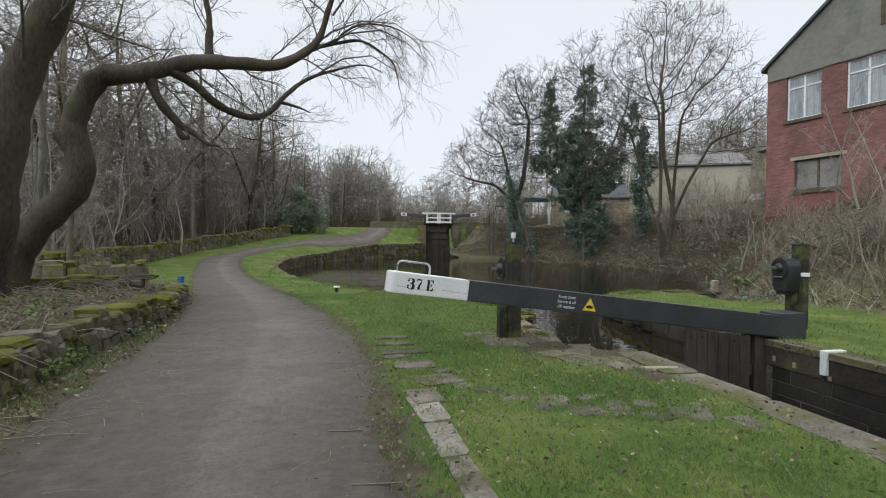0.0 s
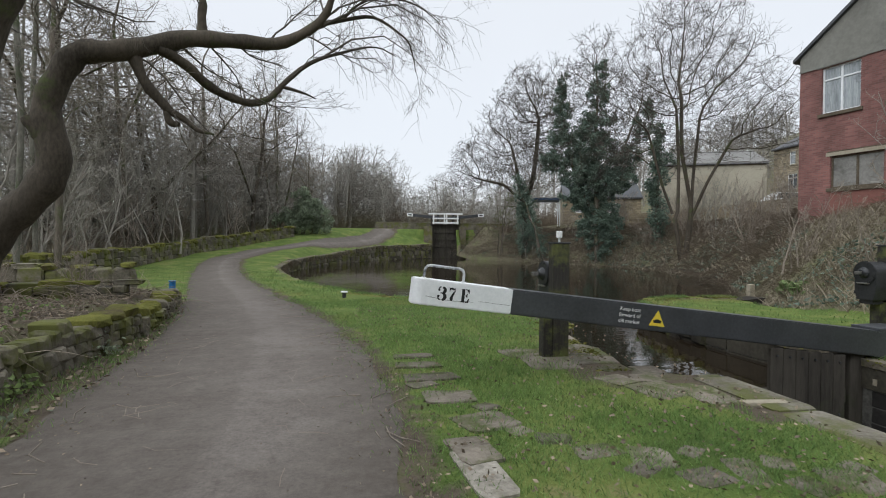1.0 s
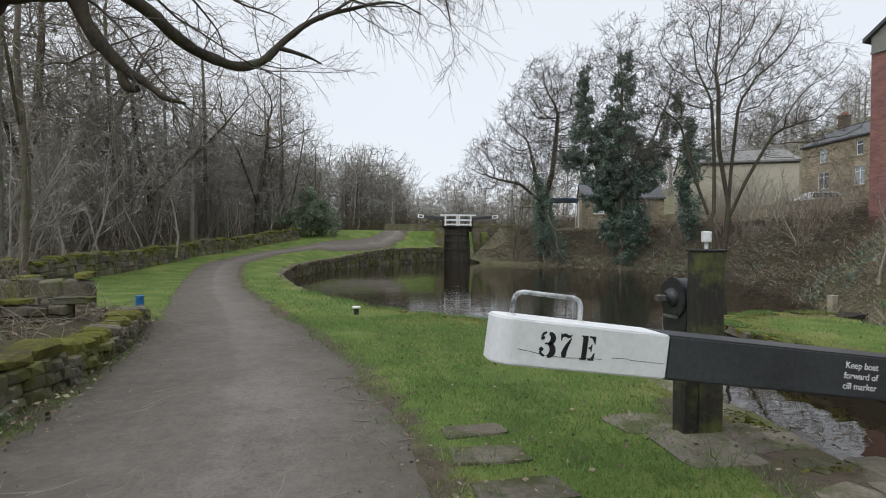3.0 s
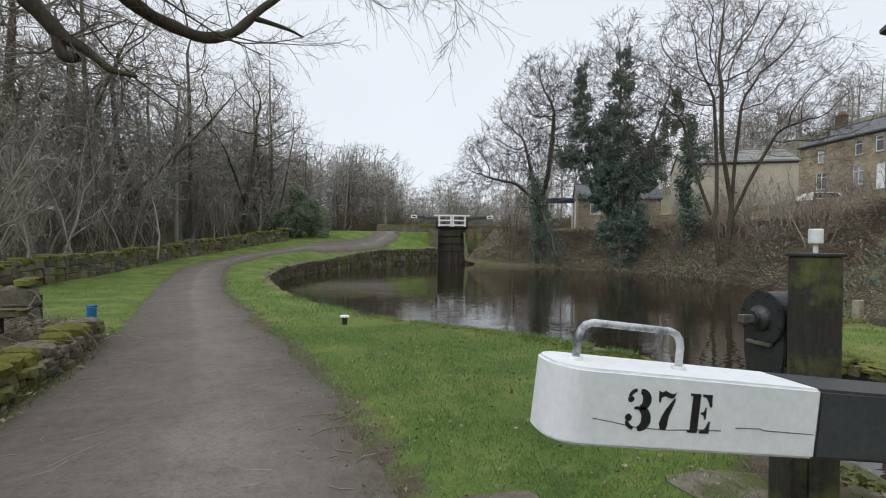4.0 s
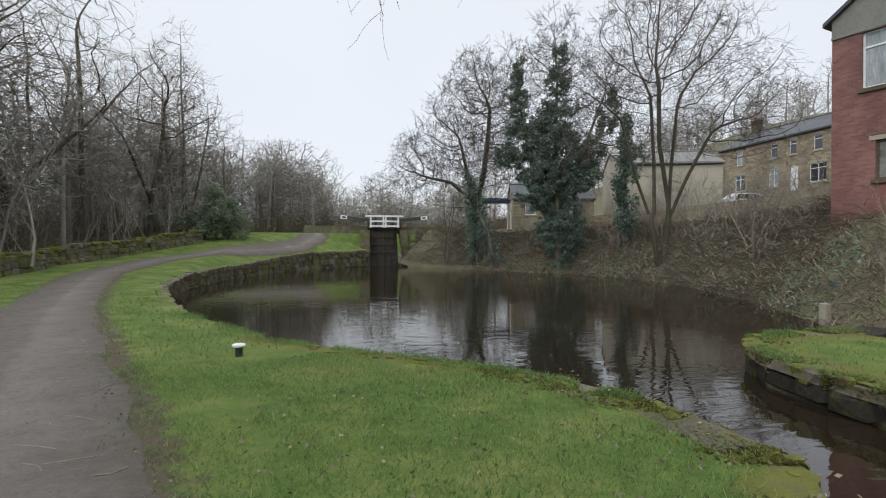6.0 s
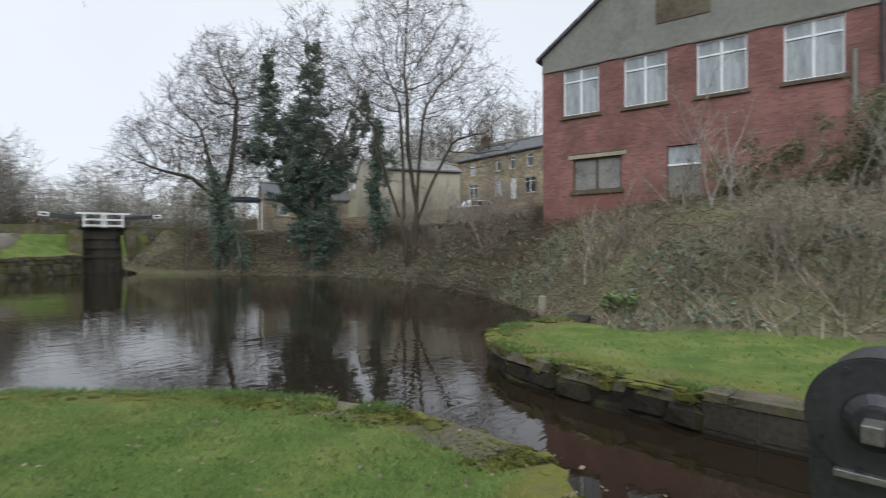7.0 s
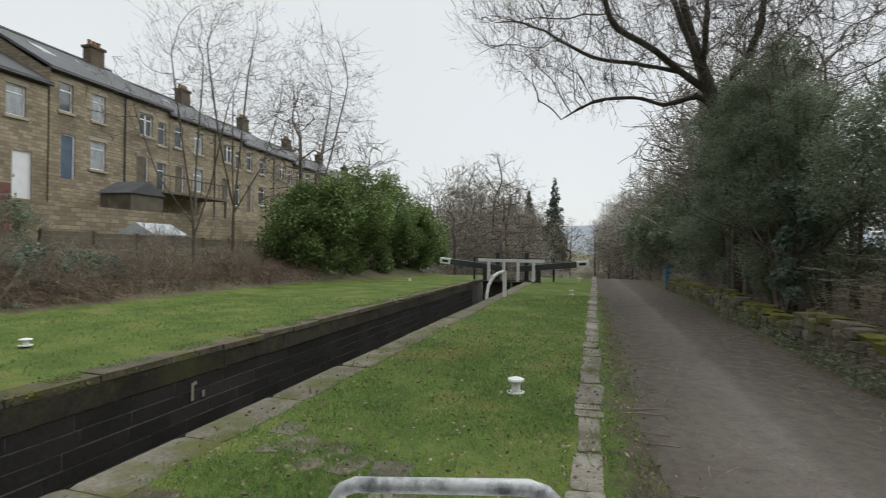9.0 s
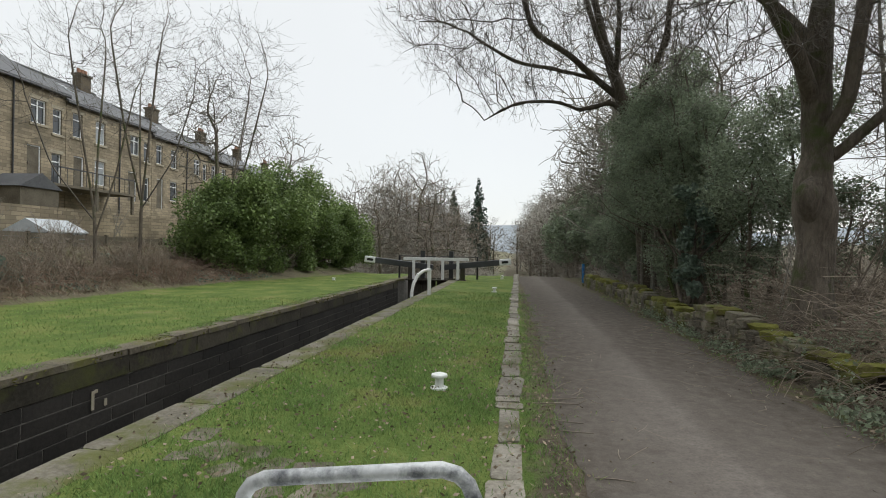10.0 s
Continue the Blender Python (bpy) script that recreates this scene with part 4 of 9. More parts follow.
    part("mitre_post", box(6.55, 6.80, 6.12, 6.42, -3.2, 0.1, 0.02), M["gate_wood"], g)
    for z0, z1 in ((-0.56, -0.38), (-0.95, -0.75), (-1.3, -1.05), (-2.1, -1.85)):
        part("rail", box(4.32, 6.52, 6.14, 6.38, z0, z1, 0.012), M["gate_wood"], g)
    px = 4.34
    while px < 6.5:
        part("plank", box(px, px + 0.172, 6.26, 6.30, -3.2, -0.39, 0.006), M["gate_wood"], g)
        px += 0.18
    for i in range(6):
        x0 = 5.3 + i * 0.184
        part("panel_plank", box(x0, x0 + 0.178, 6.05, 6.10, -1.0 + 0.012 * (i % 3), 0.19 - 0.125 * (x0 - 5.3), 0.006), M["gate_wood"], g, "weathered grey-brown plank")
        for zz in (0.1, -0.55):
            part("bolt", cyl((x0 + 0.09, 6.035, zz - 0.125 * (x0 - 5.3)), (x0 + 0.09, 6.052, zz - 0.125 * (x0 - 5.3)), 0.014, seg=8), M["iron"], g)
    part("footboard", box(4.32, 5.28, 5.96, 6.10, -0.36, -0.31, 0.01), M["gate_wood"], g, "narrow worn footboard along the gate")
    return g


def paddle_post(x, y, capped, dx=0.0, cy=0.29):
    p = thing("paddle_post", "dark timber post with black iron winding gear beside the lock", "paddle gear", "paddle posts by the lock", x, y, 0)
    part("post", box(-0.108, 0.108, -0.086, 0.086, -0.1, 1.43, 0.014), M["post_wood"], p, "mossy dark timber post")
    part("cheek", box(-0.23, -0.112, -0.08, 0.08, -0.1, 0.6, 0.012), M["post_wood"], p, "short timber bolted to the post")
    part("post_cap", box(-0.118, 0.118, -0.096, 0.096, 1.43, 1.45, 0.006), M["iron"], p)
    # casing with a round top, its axle to the west
    cz = 1.03
    arch = [(cy + 0.168 * math.cos(a), cz + 0.168 * math.sin(a)) for a in np.linspace(-0.15, math.pi + 0.15, 22)]
    arch = [(cy + 0.13, 0.62), (cy + 0.165, 0.8)] + arch + [(cy - 0.165, 0.8), (cy - 0.13, 0.62)]
    part("gear_casing", prism(arch, "x", dx - 0.08, dx + 0.2, 0.008), M["iron"], p, "round-topped black iron gear casing")
    part("casing_rim", prism([(cy + 0.175 * math.cos(a), cz + 0.175 * math.sin(a)) for a in np.linspace(0, 2 * math.pi, 29)[:-1]], "x", dx - 0.1, dx - 0.078, 0.006), M["iron"], p)
    for k in range(8):
        a = k * math.pi / 4 + 0.3
        part("bolt", cyl((dx - 0.112, cy + 0.15 * math.cos(a), cz + 0.15 * math.sin(a)), (dx - 0.098, cy + 0.15 * math.cos(a), cz + 0.15 * math.sin(a)), 0.009, seg=6), M["iron"], p)
    hub = part("hub", lathe([(0.0, 0), (0.085, 0.0), (0.08, 0.02), (0.055, 0.045), (0.05, 0.07), (0.0, 0.07)], 20), M["iron"], p)
    hub.matrix_basis = pose(dx - 0.1, cy, cz, 0, -90, 0)
    part("spindle", box(dx - 0.25, dx - 0.15, cy - 0.024, cy + 0.024, cz - 0.024, cz + 0.024, 0.004), M["steel"], p, "square bare-steel windlass spindle")
    part("pawl", box(dx - 0.12, dx - 0.095, cy - 0.09, cy + 0.1, cz - 0.17, cz - 0.148, 0.004), M["steel"], p)
    for zz in (0.7, 1.0):
        part("strap", box(dx - 0.07, 0.13, 0.088, 0.2, zz, zz + 0.05, 0.004), M["iron"], p)
    part("bracket", box(dx - 0.05, dx + 0.15, min(0.09, cy - 0.1), cy + 0.11, 0.56, 0.62, 0.006), M["iron"], p, "iron bracket that carries the casing")
    if capped:
        part("sensor_stem", cyl((0, 0, 1.445), (0, 0, 1.51), 0.014, seg=12), M["white_metal"], p)
        part("sensor", lathe([(0.034, 1.505), (0.038, 1.51), (0.038, 1.586), (0.034, 1.592)], 24), M["white_metal"], p, "small white drum on a stem")
    return p


def mooring_bollard(x, y, s=1.0, dark=False):
    b = thing("mooring_bollard", "white mushroom-headed iron mooring bollard set in the grass" if not dark else "low mooring pin with a white cap in the grass", "bollard", "mooring bollards", x, y, -0.02)
    if dark:
        part("stem", lathe([(0.05, 0), (0.05, 0.13), (0.045, 0.14)], 16), M["iron"], b, "dark iron stem", smooth=False)
        part("head", lathe([(0.05, 0.135), (0.085, 0.14), (0.09, 0.16), (0.08, 0.175), (0.0, 0.18)], 18), M["white_metal"], b)
        return b
    part("stem", lathe([(0.10 * s, 0.0), (0.085 * s, 0.03), (0.078 * s, 0.16), (0.082 * s, 0.2)], 18), M["white_metal"], b, smooth=False)
    part("head", lathe([(0.078 * s, 0.19), (0.14 * s, 0.2), (0.15 * s, 0.225), (0.14 * s, 0.25), (0.06 * s, 0.275), (0.0, 0.28)], 20), M["white_metal"], b)
    part("base_plate", lathe([(0.16 * s, 0.0), (0.16 * s, 0.028), (0.1 * s, 0.035), (0.0, 0.035)], 18), M["white_metal"], b)
    return b


lock_gate()
paddle_post(2.95, 6.94, True)
far_gear = paddle_post(8.36, 7.1, False, -0.32, 0.02)
far_gear["label"] = "far paddle post, dark timber with black winding gear"
ring_post = thing("marker_post", "short mossy post with a white ring round its top", "post", "", 8.16, 6.8, 0)
part("post", cyl((0, 0, -0.05), (0, 0, 0.9), 0.05, seg=12), M["post_wood"], ring_post)
part("ring", cyl((0, 0, 0.9), (0, 0, 0.96), 0.065, seg=16), M["white_metal"], ring_post)
for bx, by in ((1.87, 1.2), (1.84, -12.4), (9.42, 1.1), (9.5, -16.6), (1.8, -21.0)):
    mooring_bollard(bx, by).matrix_world = pose(bx, by, -0.01) @ Matrix.Diagonal((0.62, 0.62, 0.66 if bx < 5 else 0.42, 1))
mooring_bollard(0.4, 14.2, dark=True)


# ---- mitred lock gates seen end on ----
def mitre_gates(x, y, z, rz, drop, label):
    g = thing("mitre_gates", label, "lock gates", "pairs of mitred lock gates", x, y, z, rz)
    for s in (-1, 1):
        lean = pose(0, 0, 0, 0, -s * 6.0, 0)
        bm = box(0.25, 3.2, -0.15, 0.15, 0.42, 0.70, 0.02)
        bmesh.ops.transform(bm, matrix=Matrix.Diagonal((s, 1, 1, 1)), verts=bm.verts)
        bmesh.ops.recalc_face_normals(bm, faces=list(bm.faces))
        bmesh.ops.transform(bm, matrix=lean, verts=bm.verts)
        part("balance_beam", bm, M["beam_black"], g, "black balance beam rising to its tip")
        bm = box(3.18, 3.75, -0.155, 0.155, 0.41, 0.71, 0.03)
        bmesh.ops.transform(bm, matrix=Matrix.Diagonal((s, 1, 1, 1)), verts=bm.verts)
        bmesh.ops.recalc_face_normals(bm, faces=list(bm.faces))
        bmesh.ops.transform(bm, matrix=lean, verts=bm.verts)
        end = part("beam_end", bm, M["beam_white"], g, "white-painted beam end")
        mark = box(-0.16, 0.16, -0.16, -0.156, -0.06, 0.06)
        bmesh.ops.transform(mark, matrix=lean @ pose(s * 3.46, 0, 0.56), verts=mark.verts)
        part("painted_mark", mark, M["black_ink"], end)
        for k in range(5):
            a, b = sorted((s * (0.03 + k * 0.235), s * (0.255 + k * 0.235)))
            part("plank", box(a, b, -0.06 + 0.05 * k * 0.3, 0.0 + 0.05 * k * 0.3, -drop, 0.05, 0.006), M["gate_wood"], g)
        for zz in (0.0, -0.7, -1.4, -2.1):
            if -zz < drop:
                a, b = sorted((s * 0.05, s * 1.2))
                part("rail", box(a, b, -0.14, -0.07, zz - 0.2, zz, 0.01), M["gate_wood"], g)
        a, b = sorted((s * 1.2, s * 1.42))
        part("heel_post", box(a, b, -0.14, 0.14, -drop, 0.75, 0.02), M["gate_wood"], g)
        g_half = 0.07 if drop > 3 else 0.11
        part("gear_post", box(s * 0.72 - g_half, s * 0.72 + g_half, 0.05, 0.19, 0.0, 1.15 if drop > 3 else 1.4, 0.01), M["iron"], g)
        if drop <= 3:
            part("far_rail", cyl((s * 0.1, 0.5, 1.12), (s * 2.0, 0.5, 1.12), 0.02, seg=8), M["iron"], g)
            part("far_rail_post", cyl((s * 2.0, 0.5, 0.0), (s * 2.0, 0.5, 1.15), 0.05, seg=8), M["iron"], g)
        for zz in (0.06, 0.5, 0.96) if drop > 3 else (0.93,):
            a, b = sorted((s * 0.002, s * (1.62 if zz > 0.9 else 1.25)))
            part("hand_rail", box(a, b, -0.34, -0.28, zz, zz + 0.15, 0.01), M["white_metal"], g, "white-painted hand rail")
        for xx in (0.1, 1.15) if drop > 3 else (0.35, 1.1):
            part("rail_post", box(s * xx - 0.07, s * xx + 0.07, -0.335, -0.285, -0.02, 1.06, 0.008), M["white_metal"], g)
        a, b = sorted((0.0, s * 1.5))
        part("walkway", box(a, b, -0.42, -0.06, -0.06, 0.0, 0.01), M["gate_wood"], g)
    return g


upper = mitre_gates(11.85, 56.0, 3.2, -9, 3.9, "upper lock gates with white rails and black balance beams")
upper.matrix_basis = pose(11.85, 56.0, 3.2, 0, 0, -9) @ Matrix.Diagonal((1.12, 1.0, 1.06, 1))
part("gate_backing", box(-1.4, 1.4, 0.2, 0.26, -3.9, 0.0), M["gate_wood"], upper)
mitre_gates(5.0, TAIL_Y - 0.9, 0.02, 180, 3.0, "lower lock gates with white rails and black balance beams")
# stone abutments of the upper lock, with the grass it stands in
for sx, w in ((-1.42, -0.9), (1.42, 0.7)):
    a, b = sorted((sx, sx + w))
    bm = box(a, b, -1.2, 4.0, -4.0, 0.0, 0.03)
    bmesh.ops.transform(bm, matrix=pose(11.85, 56.0, 2.95, 0, 0, -9), verts=bm.verts)
    tagged(part("lock_abutment", bm, M["edge_stone"]), "coursed stone side wall of the upper lock", "lock wall", kind="structure")
bm = box(-7.5, -1.2, 0.6, 0.95, -0.3, 0.42, 0.02)
bmesh.ops.transform(bm, matrix=pose(11.85, 56.0, 2.95, 0, 0, -9), verts=bm.verts)
tagged(part("parapet_wall", bm, M["wall_stone"]), "low dark stone wall beside the upper lock", "wall", kind="structure")
bm = box(1.3, 6.5, 0.4, 0.75, -0.3, 0.38, 0.02)
bmesh.ops.transform(bm, matrix=pose(11.85, 56.0, 2.95, 0, 0, -9), verts=bm.verts)
tagged(part("parapet_wall", bm, M["wall_stone"]), "low dark stone wall beside the upper lock", "wall", kind="structure")

# the white ladder rail on the lock's edge
arch = thing("ladder_rail", "white-painted curved ladder hand rail on the lock edge", "hand rail", "", 4.12, -10.1, 0)
curve_pts = [(0.28, 0.35, -0.25), (0.29, 0.33, 0.1), (0.25, 0.24, 0.4), (0.15, 0.08, 0.66), (0.0, -0.12, 0.8), (-0.14, -0.3, 0.84)]
bm = bmesh.new()
for off in (0.0,):
    for (a, b) in zip(curve_pts, curve_pts[1:]):
        add_cyl(bm, a, b, 0.055, seg=10)
part("arched_rail", bm, M["white_metal"], arch)
part("upright", box(-0.24, -0.12, -0.36, -0.28, -0.02, 0.88, 0.02), M["white_metal"], arch)


# ---- houses ----
def wall_cells(length, z0, z1, y0, y1, openings):
    """A wall with real openings: the cells between them as one body. openings: (x0, x1, z0, z1)."""
    xs = sorted({0.0, length, *[o[0] for o in openings], *[o[1] for o in openings]})
    zs = sorted({z0, z1, *[o[2] for o in openings], *[o[3] for o in openings]})
    bm = bmesh.new()
    for a, b in zip(xs, xs[1:]):
        for c, d in zip(zs, zs[1:]):
            mx, mz = (a + b) / 2, (c + d) / 2
            if not any(o[0] < mx < o[1] and o[2] < mz < o[3] for o in openings):
                add_box(bm, a, b, y0, y1, c, d)
    bmesh.ops.remove_doubles(bm, verts=bm.verts, dist=0.0005)
    return bm


def window(house, x0, x1, z0, z1, lights, pane, sill, lintel=True, transom=True, depth=0.12, frame="frame_white", word="white-framed window"):
    """A window in its opening: frame, panes, sill and lintel."""
    t, n = 0.06, lights
    w = part("window", wall_cells(x1 - x0, z0, z1, depth - 0.03, depth + 0.04, [(t, x1 - x0 - t, z0 + t, z1 - t)]), M[frame], house, word)
    w.matrix_basis = pose(x0, 0, 0)
    x1, x0 = x1 - x0, 0.0
    for i in range(1, n):
        c, wd = x0 + (x1 - x0) * i / n, t * (0.65 if n <= 2 else 0.5)
        part("mullion", box(c - wd, c + wd, depth - 0.034, depth + 0.044, z0 + t, z1 - t), M[frame], w)
    if transom:
        zt = z1 - (z1 - z0) * 0.27
        part("transom", box(t, x1 - t, depth - 0.028, depth + 0.038, zt - 0.03, zt + 0.03), M[frame], w)
    for i in range(n):
        a, b = x0 + (x1 - x0) * i / n, x0 + (x1 - x0) * (i + 1) / n
        part("pane", box(a, b, depth + 0.006, depth + 0.016, z0 + 0.01, z1 - 0.01), pane, w)
    part("sill", box(x0 - 0.1, x1 + 0.1, -0.08, depth, z0 - 0.14, z0 - 0.002, 0.012), sill, w)
    if lintel:
        part("lintel", box(x0 - 0.12, x1 + 0.12, -0.012, 0.2, z1 + 0.002, z1 + 0.2, 0.006), sill, w)
    return w


def curtained_glass():
    """Glass before pale net curtains: folds under a glossy coat."""
    m = material("curtained_glass", (0.16, 0.18, 0.19), (0.42, 0.45, 0.46), 1.3, 0.5, 0.0, 9, (0.08, 0.09, 0.10), 0.6, stretch=(3, 3, 0.35))
    b = m.node_tree.nodes["Principled BSDF"]
    b.inputs["Coat Weight"].default_value, b.inputs["Coat Roughness"].default_value = 1.0, 0.03
    return m


M["curtained"] = curtained_glass()
M["board"] = material("grey_board", (0.16, 0.155, 0.14), (0.29, 0.28, 0.26), 1.4, 0.8, 0.2, 12, (0.11, 0.105, 0.095), 0.58)
M["blue_door"] = material("dull_blue_door", (0.07, 0.10, 0.14), (0.11, 0.15, 0.2), 2.0, 0.6, 0.1)


def chimney(house, x, y, z0, z1, w=0.98, d=0.62, pots=3):
    c = part("chimney", box(x - w / 2, x + w / 2, y - d / 2, y + d / 2, z0, z1, 0.01), M["ashlar_dark"], house, "dark stone chimney stack")
    part("chimney_cap", box(x - w / 2 - 0.08, x + w / 2 + 0.08, y - d / 2 - 0.08, y + d / 2 + 0.08, z1 - 0.18, z1 - 0.02, 0.02), M["ashlar_dark"], c)
    for i in range(pots):
        px = x + (i - (pots - 1) / 2) * w / max(pots, 1)
        pot = lathe([(0.13, 0), (0.11, 0.3), (0.13, 0.34), (0.10, 0.36)], 12)
        bmesh.ops.translate(pot, verts=pot.verts, vec=(px, y, z1 - 0.02))
        part("chimney_pot", pot, M["chimney_pot"], c)


def row_house(name, label, origin, angle, length, base, eave, ridge, depth, wins, doors=(), chimneys=(), wall="stone_wall", group="", pane=None, skylights=(), pipes=(), sill="sill", roof="slate"):
    h = thing(name, label, "house", group, origin[0], origin[1], 0, angle)
    ops = [(a, b, c, d) for a, b, c, d, _ in wins] + [(a, b, c, d) for a, b, c, d, _ in doors]
    part("wall", wall_cells(length, base, eave, 0.0, 0.35, ops), M[wall], h, "front wall")
    half = depth / 2
    for x0 in (0.0, length - 0.35):
        part("gable_wall", prism([(0.355, base), (depth, base), (depth, eave), (half, ridge - 0.05), (0.355, eave)], "x", x0, x0 + 0.35), M[wall], h)
    part("back_wall", box(0.36, length - 0.36, depth - 0.35, depth - 0.004, base, eave), M[wall], h)
    sl = (ridge - eave) / half
    th = 0.12
    part("roof", prism([(-0.25, eave - 0.25 * sl + 0.03), (half, ridge + 0.03), (half, ridge + th + 0.05), (-0.25, eave - 0.25 * sl + th + 0.05)], "x", -0.12, length + 0.12), M[roof], h, "grey slate roof slope")
    part("roof", prism([(depth + 0.25, eave - 0.25 * sl + 0.03), (half + 0.002, ridge + 0.03), (half + 0.002, ridge + th + 0.05), (depth + 0.25, eave - 0.25 * sl + th + 0.05)], "x", -0.12, length + 0.12), M[roof], h)
    part("ridge_tiles", cyl((-0.12, half, ridge + th + 0.05), (length + 0.12, half, ridge + th + 0.05), 0.11, seg=8), M[roof], h)
    part("gutter", cyl((-0.1, -0.22, eave - 0.1), (length + 0.1, -0.22, eave - 0.1), 0.06, seg=8), M["iron"], h)
    part("eaves_board", box(0, length, -0.05, -0.004, eave - 0.22, eave - 0.04), M["ashlar_dark"], h)
    for a, b, c, d, n in wins:
        window(h, a, b, c, d, n, pane or (M["glass"] if (a * 7 + c) % 3 > 1.2 else M["curtained"]), M[sill], transom=(d - c) > 1.0)
    for a, b, c, d, col in doors:
        dr = part("door", box(a + 0.05, b - 0.05, 0.1, 0.16, c + 0.02, d - 0.04, 0.01), M[col], h)
        part("door_frame", wall_cells(b - a, c, d, 0.06, 0.2, [(0.06, b - a - 0.06, c - 0.001, d - 0.06)]), M["frame_white"], dr)
        h.children[-1]
        for o in dr.children:
            o.matrix_basis = pose(a, 0, 0)
        part("door_handle", box(a + 0.12, a + 0.16, 0.06, 0.1, c + 0.95, c + 1.08, 0.004), M["steel"], dr)
    for cx, cz in chimneys:
        chimney(h, cx, half, ridge - 0.5, cz)
    for sx in skylights:
        y0, y1 = half * 0.5, half * 0.72
        z0, z1 = eave + y0 * sl + th + 0.06, eave + y1 * sl + th + 0.06
        bm = bmesh.new()
        bm.faces.new([bm.verts.new(p) for p in ((sx, y0, z0 + 0.03), (sx + 0.8, y0, z0 + 0.03), (sx + 0.8, y1, z1 + 0.03), (sx, y1, z1 + 0.03))])
        r = bmesh.ops.extrude_face_region(bm, geom=list(bm.faces))
        bmesh.ops.translate(bm, vec=(0, 0, -0.06), verts=[v for v in r["geom"] if isinstance(v, bmesh.types.BMVert)])
        bmesh.ops.recalc_face_normals(bm, faces=list(bm.faces))
        part("skylight", bm, M["curtained"], h)
    for px in pipes:
        part("drainpipe", cyl((px, -0.06, base), (px, -0.06, eave - 0.12), 0.045, seg=8), M["iron"], h)
    return h


# red-brick works with a grey rendered gable
works = thing("brick_works", "two-storey red brick works with a grey rendered gable", "building", "", 19.2, 19.34, 0, -81.05)
W_LEN, W_EAVE, W_APEX = 10.95, 9.15, 13.0
up = [(0.88, 2.33), (3.27, 4.79), (5.75, 7.28), (8.28, 9.83)]
openings = [(a, b, 6.66, 8.5) for a, b in up] + [(1.27, 3.17, 3.66, 4.92), (4.78, 5.88, 2.75, 5.05)]
part("wall", wall_cells(W_LEN, 0.8, 8.55, 0.0, 0.35, openings), M["brick_wall"], works, "red brick front wall")
mid = W_LEN / 2
part("gable", prism([(0.0, 8.552), (W_LEN, 8.552), (W_LEN, W_EAVE), (mid, W_APEX), (0.0, W_EAVE)], "y", -0.02, 0.33), M["render"], works, "weathered grey cement-rendered gable")
for x0 in (0.0, W_LEN - 0.35):
    part("side_wall", box(x0, x0 + 0.35, 0.352, 16.0, 0.8, W_EAVE - 0.1), M["brick_wall"], works)
part("back_wall", box(0.36, W_LEN - 0.36, 15.6, 15.99, 0.8, W_EAVE - 0.1), M["brick_wall"], works)
for s in (0, 1):
    pts = [(-0.22, W_EAVE - 0.14), (mid, W_APEX + 0.02), (mid, W_APEX + 0.16), (-0.22, W_EAVE)]
    if s:
        pts = [(W_LEN - a, b) for a, b in pts]
    part("roof", prism(pts, "y", -0.16, 16.2), M["slate"], works, "dark slate roof slope")
part("string_course", box(-0.01, W_LEN + 0.01, -0.05, -0.022, 8.53, 8.6), M["render"], works)
for a, b in up:
    window(works, a, b, 6.66, 8.5, 2, M["curtained"], M["ashlar_dark"], lintel=False)
window(works, 1.27, 3.17, 3.66, 4.92, 2, M["board"], M["ashlar_dark"], transom=False, frame="ashlar_dark", word="boarded-up grey window")
part("lintel", box(1.1, 3.36, -0.02, 0.2, 4.925, 5.07, 0.01), M["sill"], works, "pale stone lintel")
for a, b in up:
    part("lintel", box(a - 0.18, b + 0.18, -0.03, -0.004, 8.5, 8.64, 0.006), M["render"], works)
part("infill_panel", box(1.25, 3.2, -0.012, 0.1, 2.55, 3.5), M["brick"], works, "patch of newer brick infill")
part("boarded_door", box(4.80, 5.86, 0.10, 0.16, 2.76, 4.35, 0.008), M["render"], works, "grey boarded-up doorway")
part("door_light", box(4.80, 5.86, 0.12, 0.15, 4.40, 5.03, 0.006), M["curtained"], works)
part("door_transom", box(4.78, 5.88, 0.07, 0.18, 4.34, 4.41), M["frame_white"], works)
part("loading_hatch", box(4.43, 6.19, -0.05, -0.021, 9.45, 10.45, 0.01), M["ashlar_dark"], works, "dark boarded loading hatch")
hatch = part("hatch_louvre", wall_cells(1.5, 10.46, 11.2, -0.06, -0.022, [(0.06, 0.72, 10.52, 11.14), (0.78, 1.44, 10.52, 11.14)]), M["frame_white"], works)
hatch.matrix_basis = pose(4.56, 0, 0)
for k in range(5):
    part("slat", box(4.6, 6.02, -0.05, -0.03, 10.55 + k * 0.12, 10.6 + k * 0.12), M["frame_white"], hatch)
    hatch.children[-1]
for o in hatch.children:
    o.matrix_basis = pose(-4.56, 0, 0)
part("downpipe", cyl((10.7, -0.08, 1.5), (10.7, -0.08, 9.0), 0.05, seg=8), M["iron"], works)
part("vent_pipe", cyl((10.05, -0.1, 5.4), (10.05, -0.1, 7.3), 0.06, seg=8), M["render"], works)
annex = thing("brick_annex", "low red brick lean-to beside the works", "building", "", 21.4, 8.2, 0, -81.05)
part("wall", box(0.0, 0.9, 3.5, 6.0, 1.0, 6.6), M["brick_wall"], annex)
part("coping", box(-0.1, 1.0, 3.4, 6.1, 6.6, 6.7), M["render"], annex)

T_ANG = math.degrees(math.atan2(-0.9974, 0.0715))


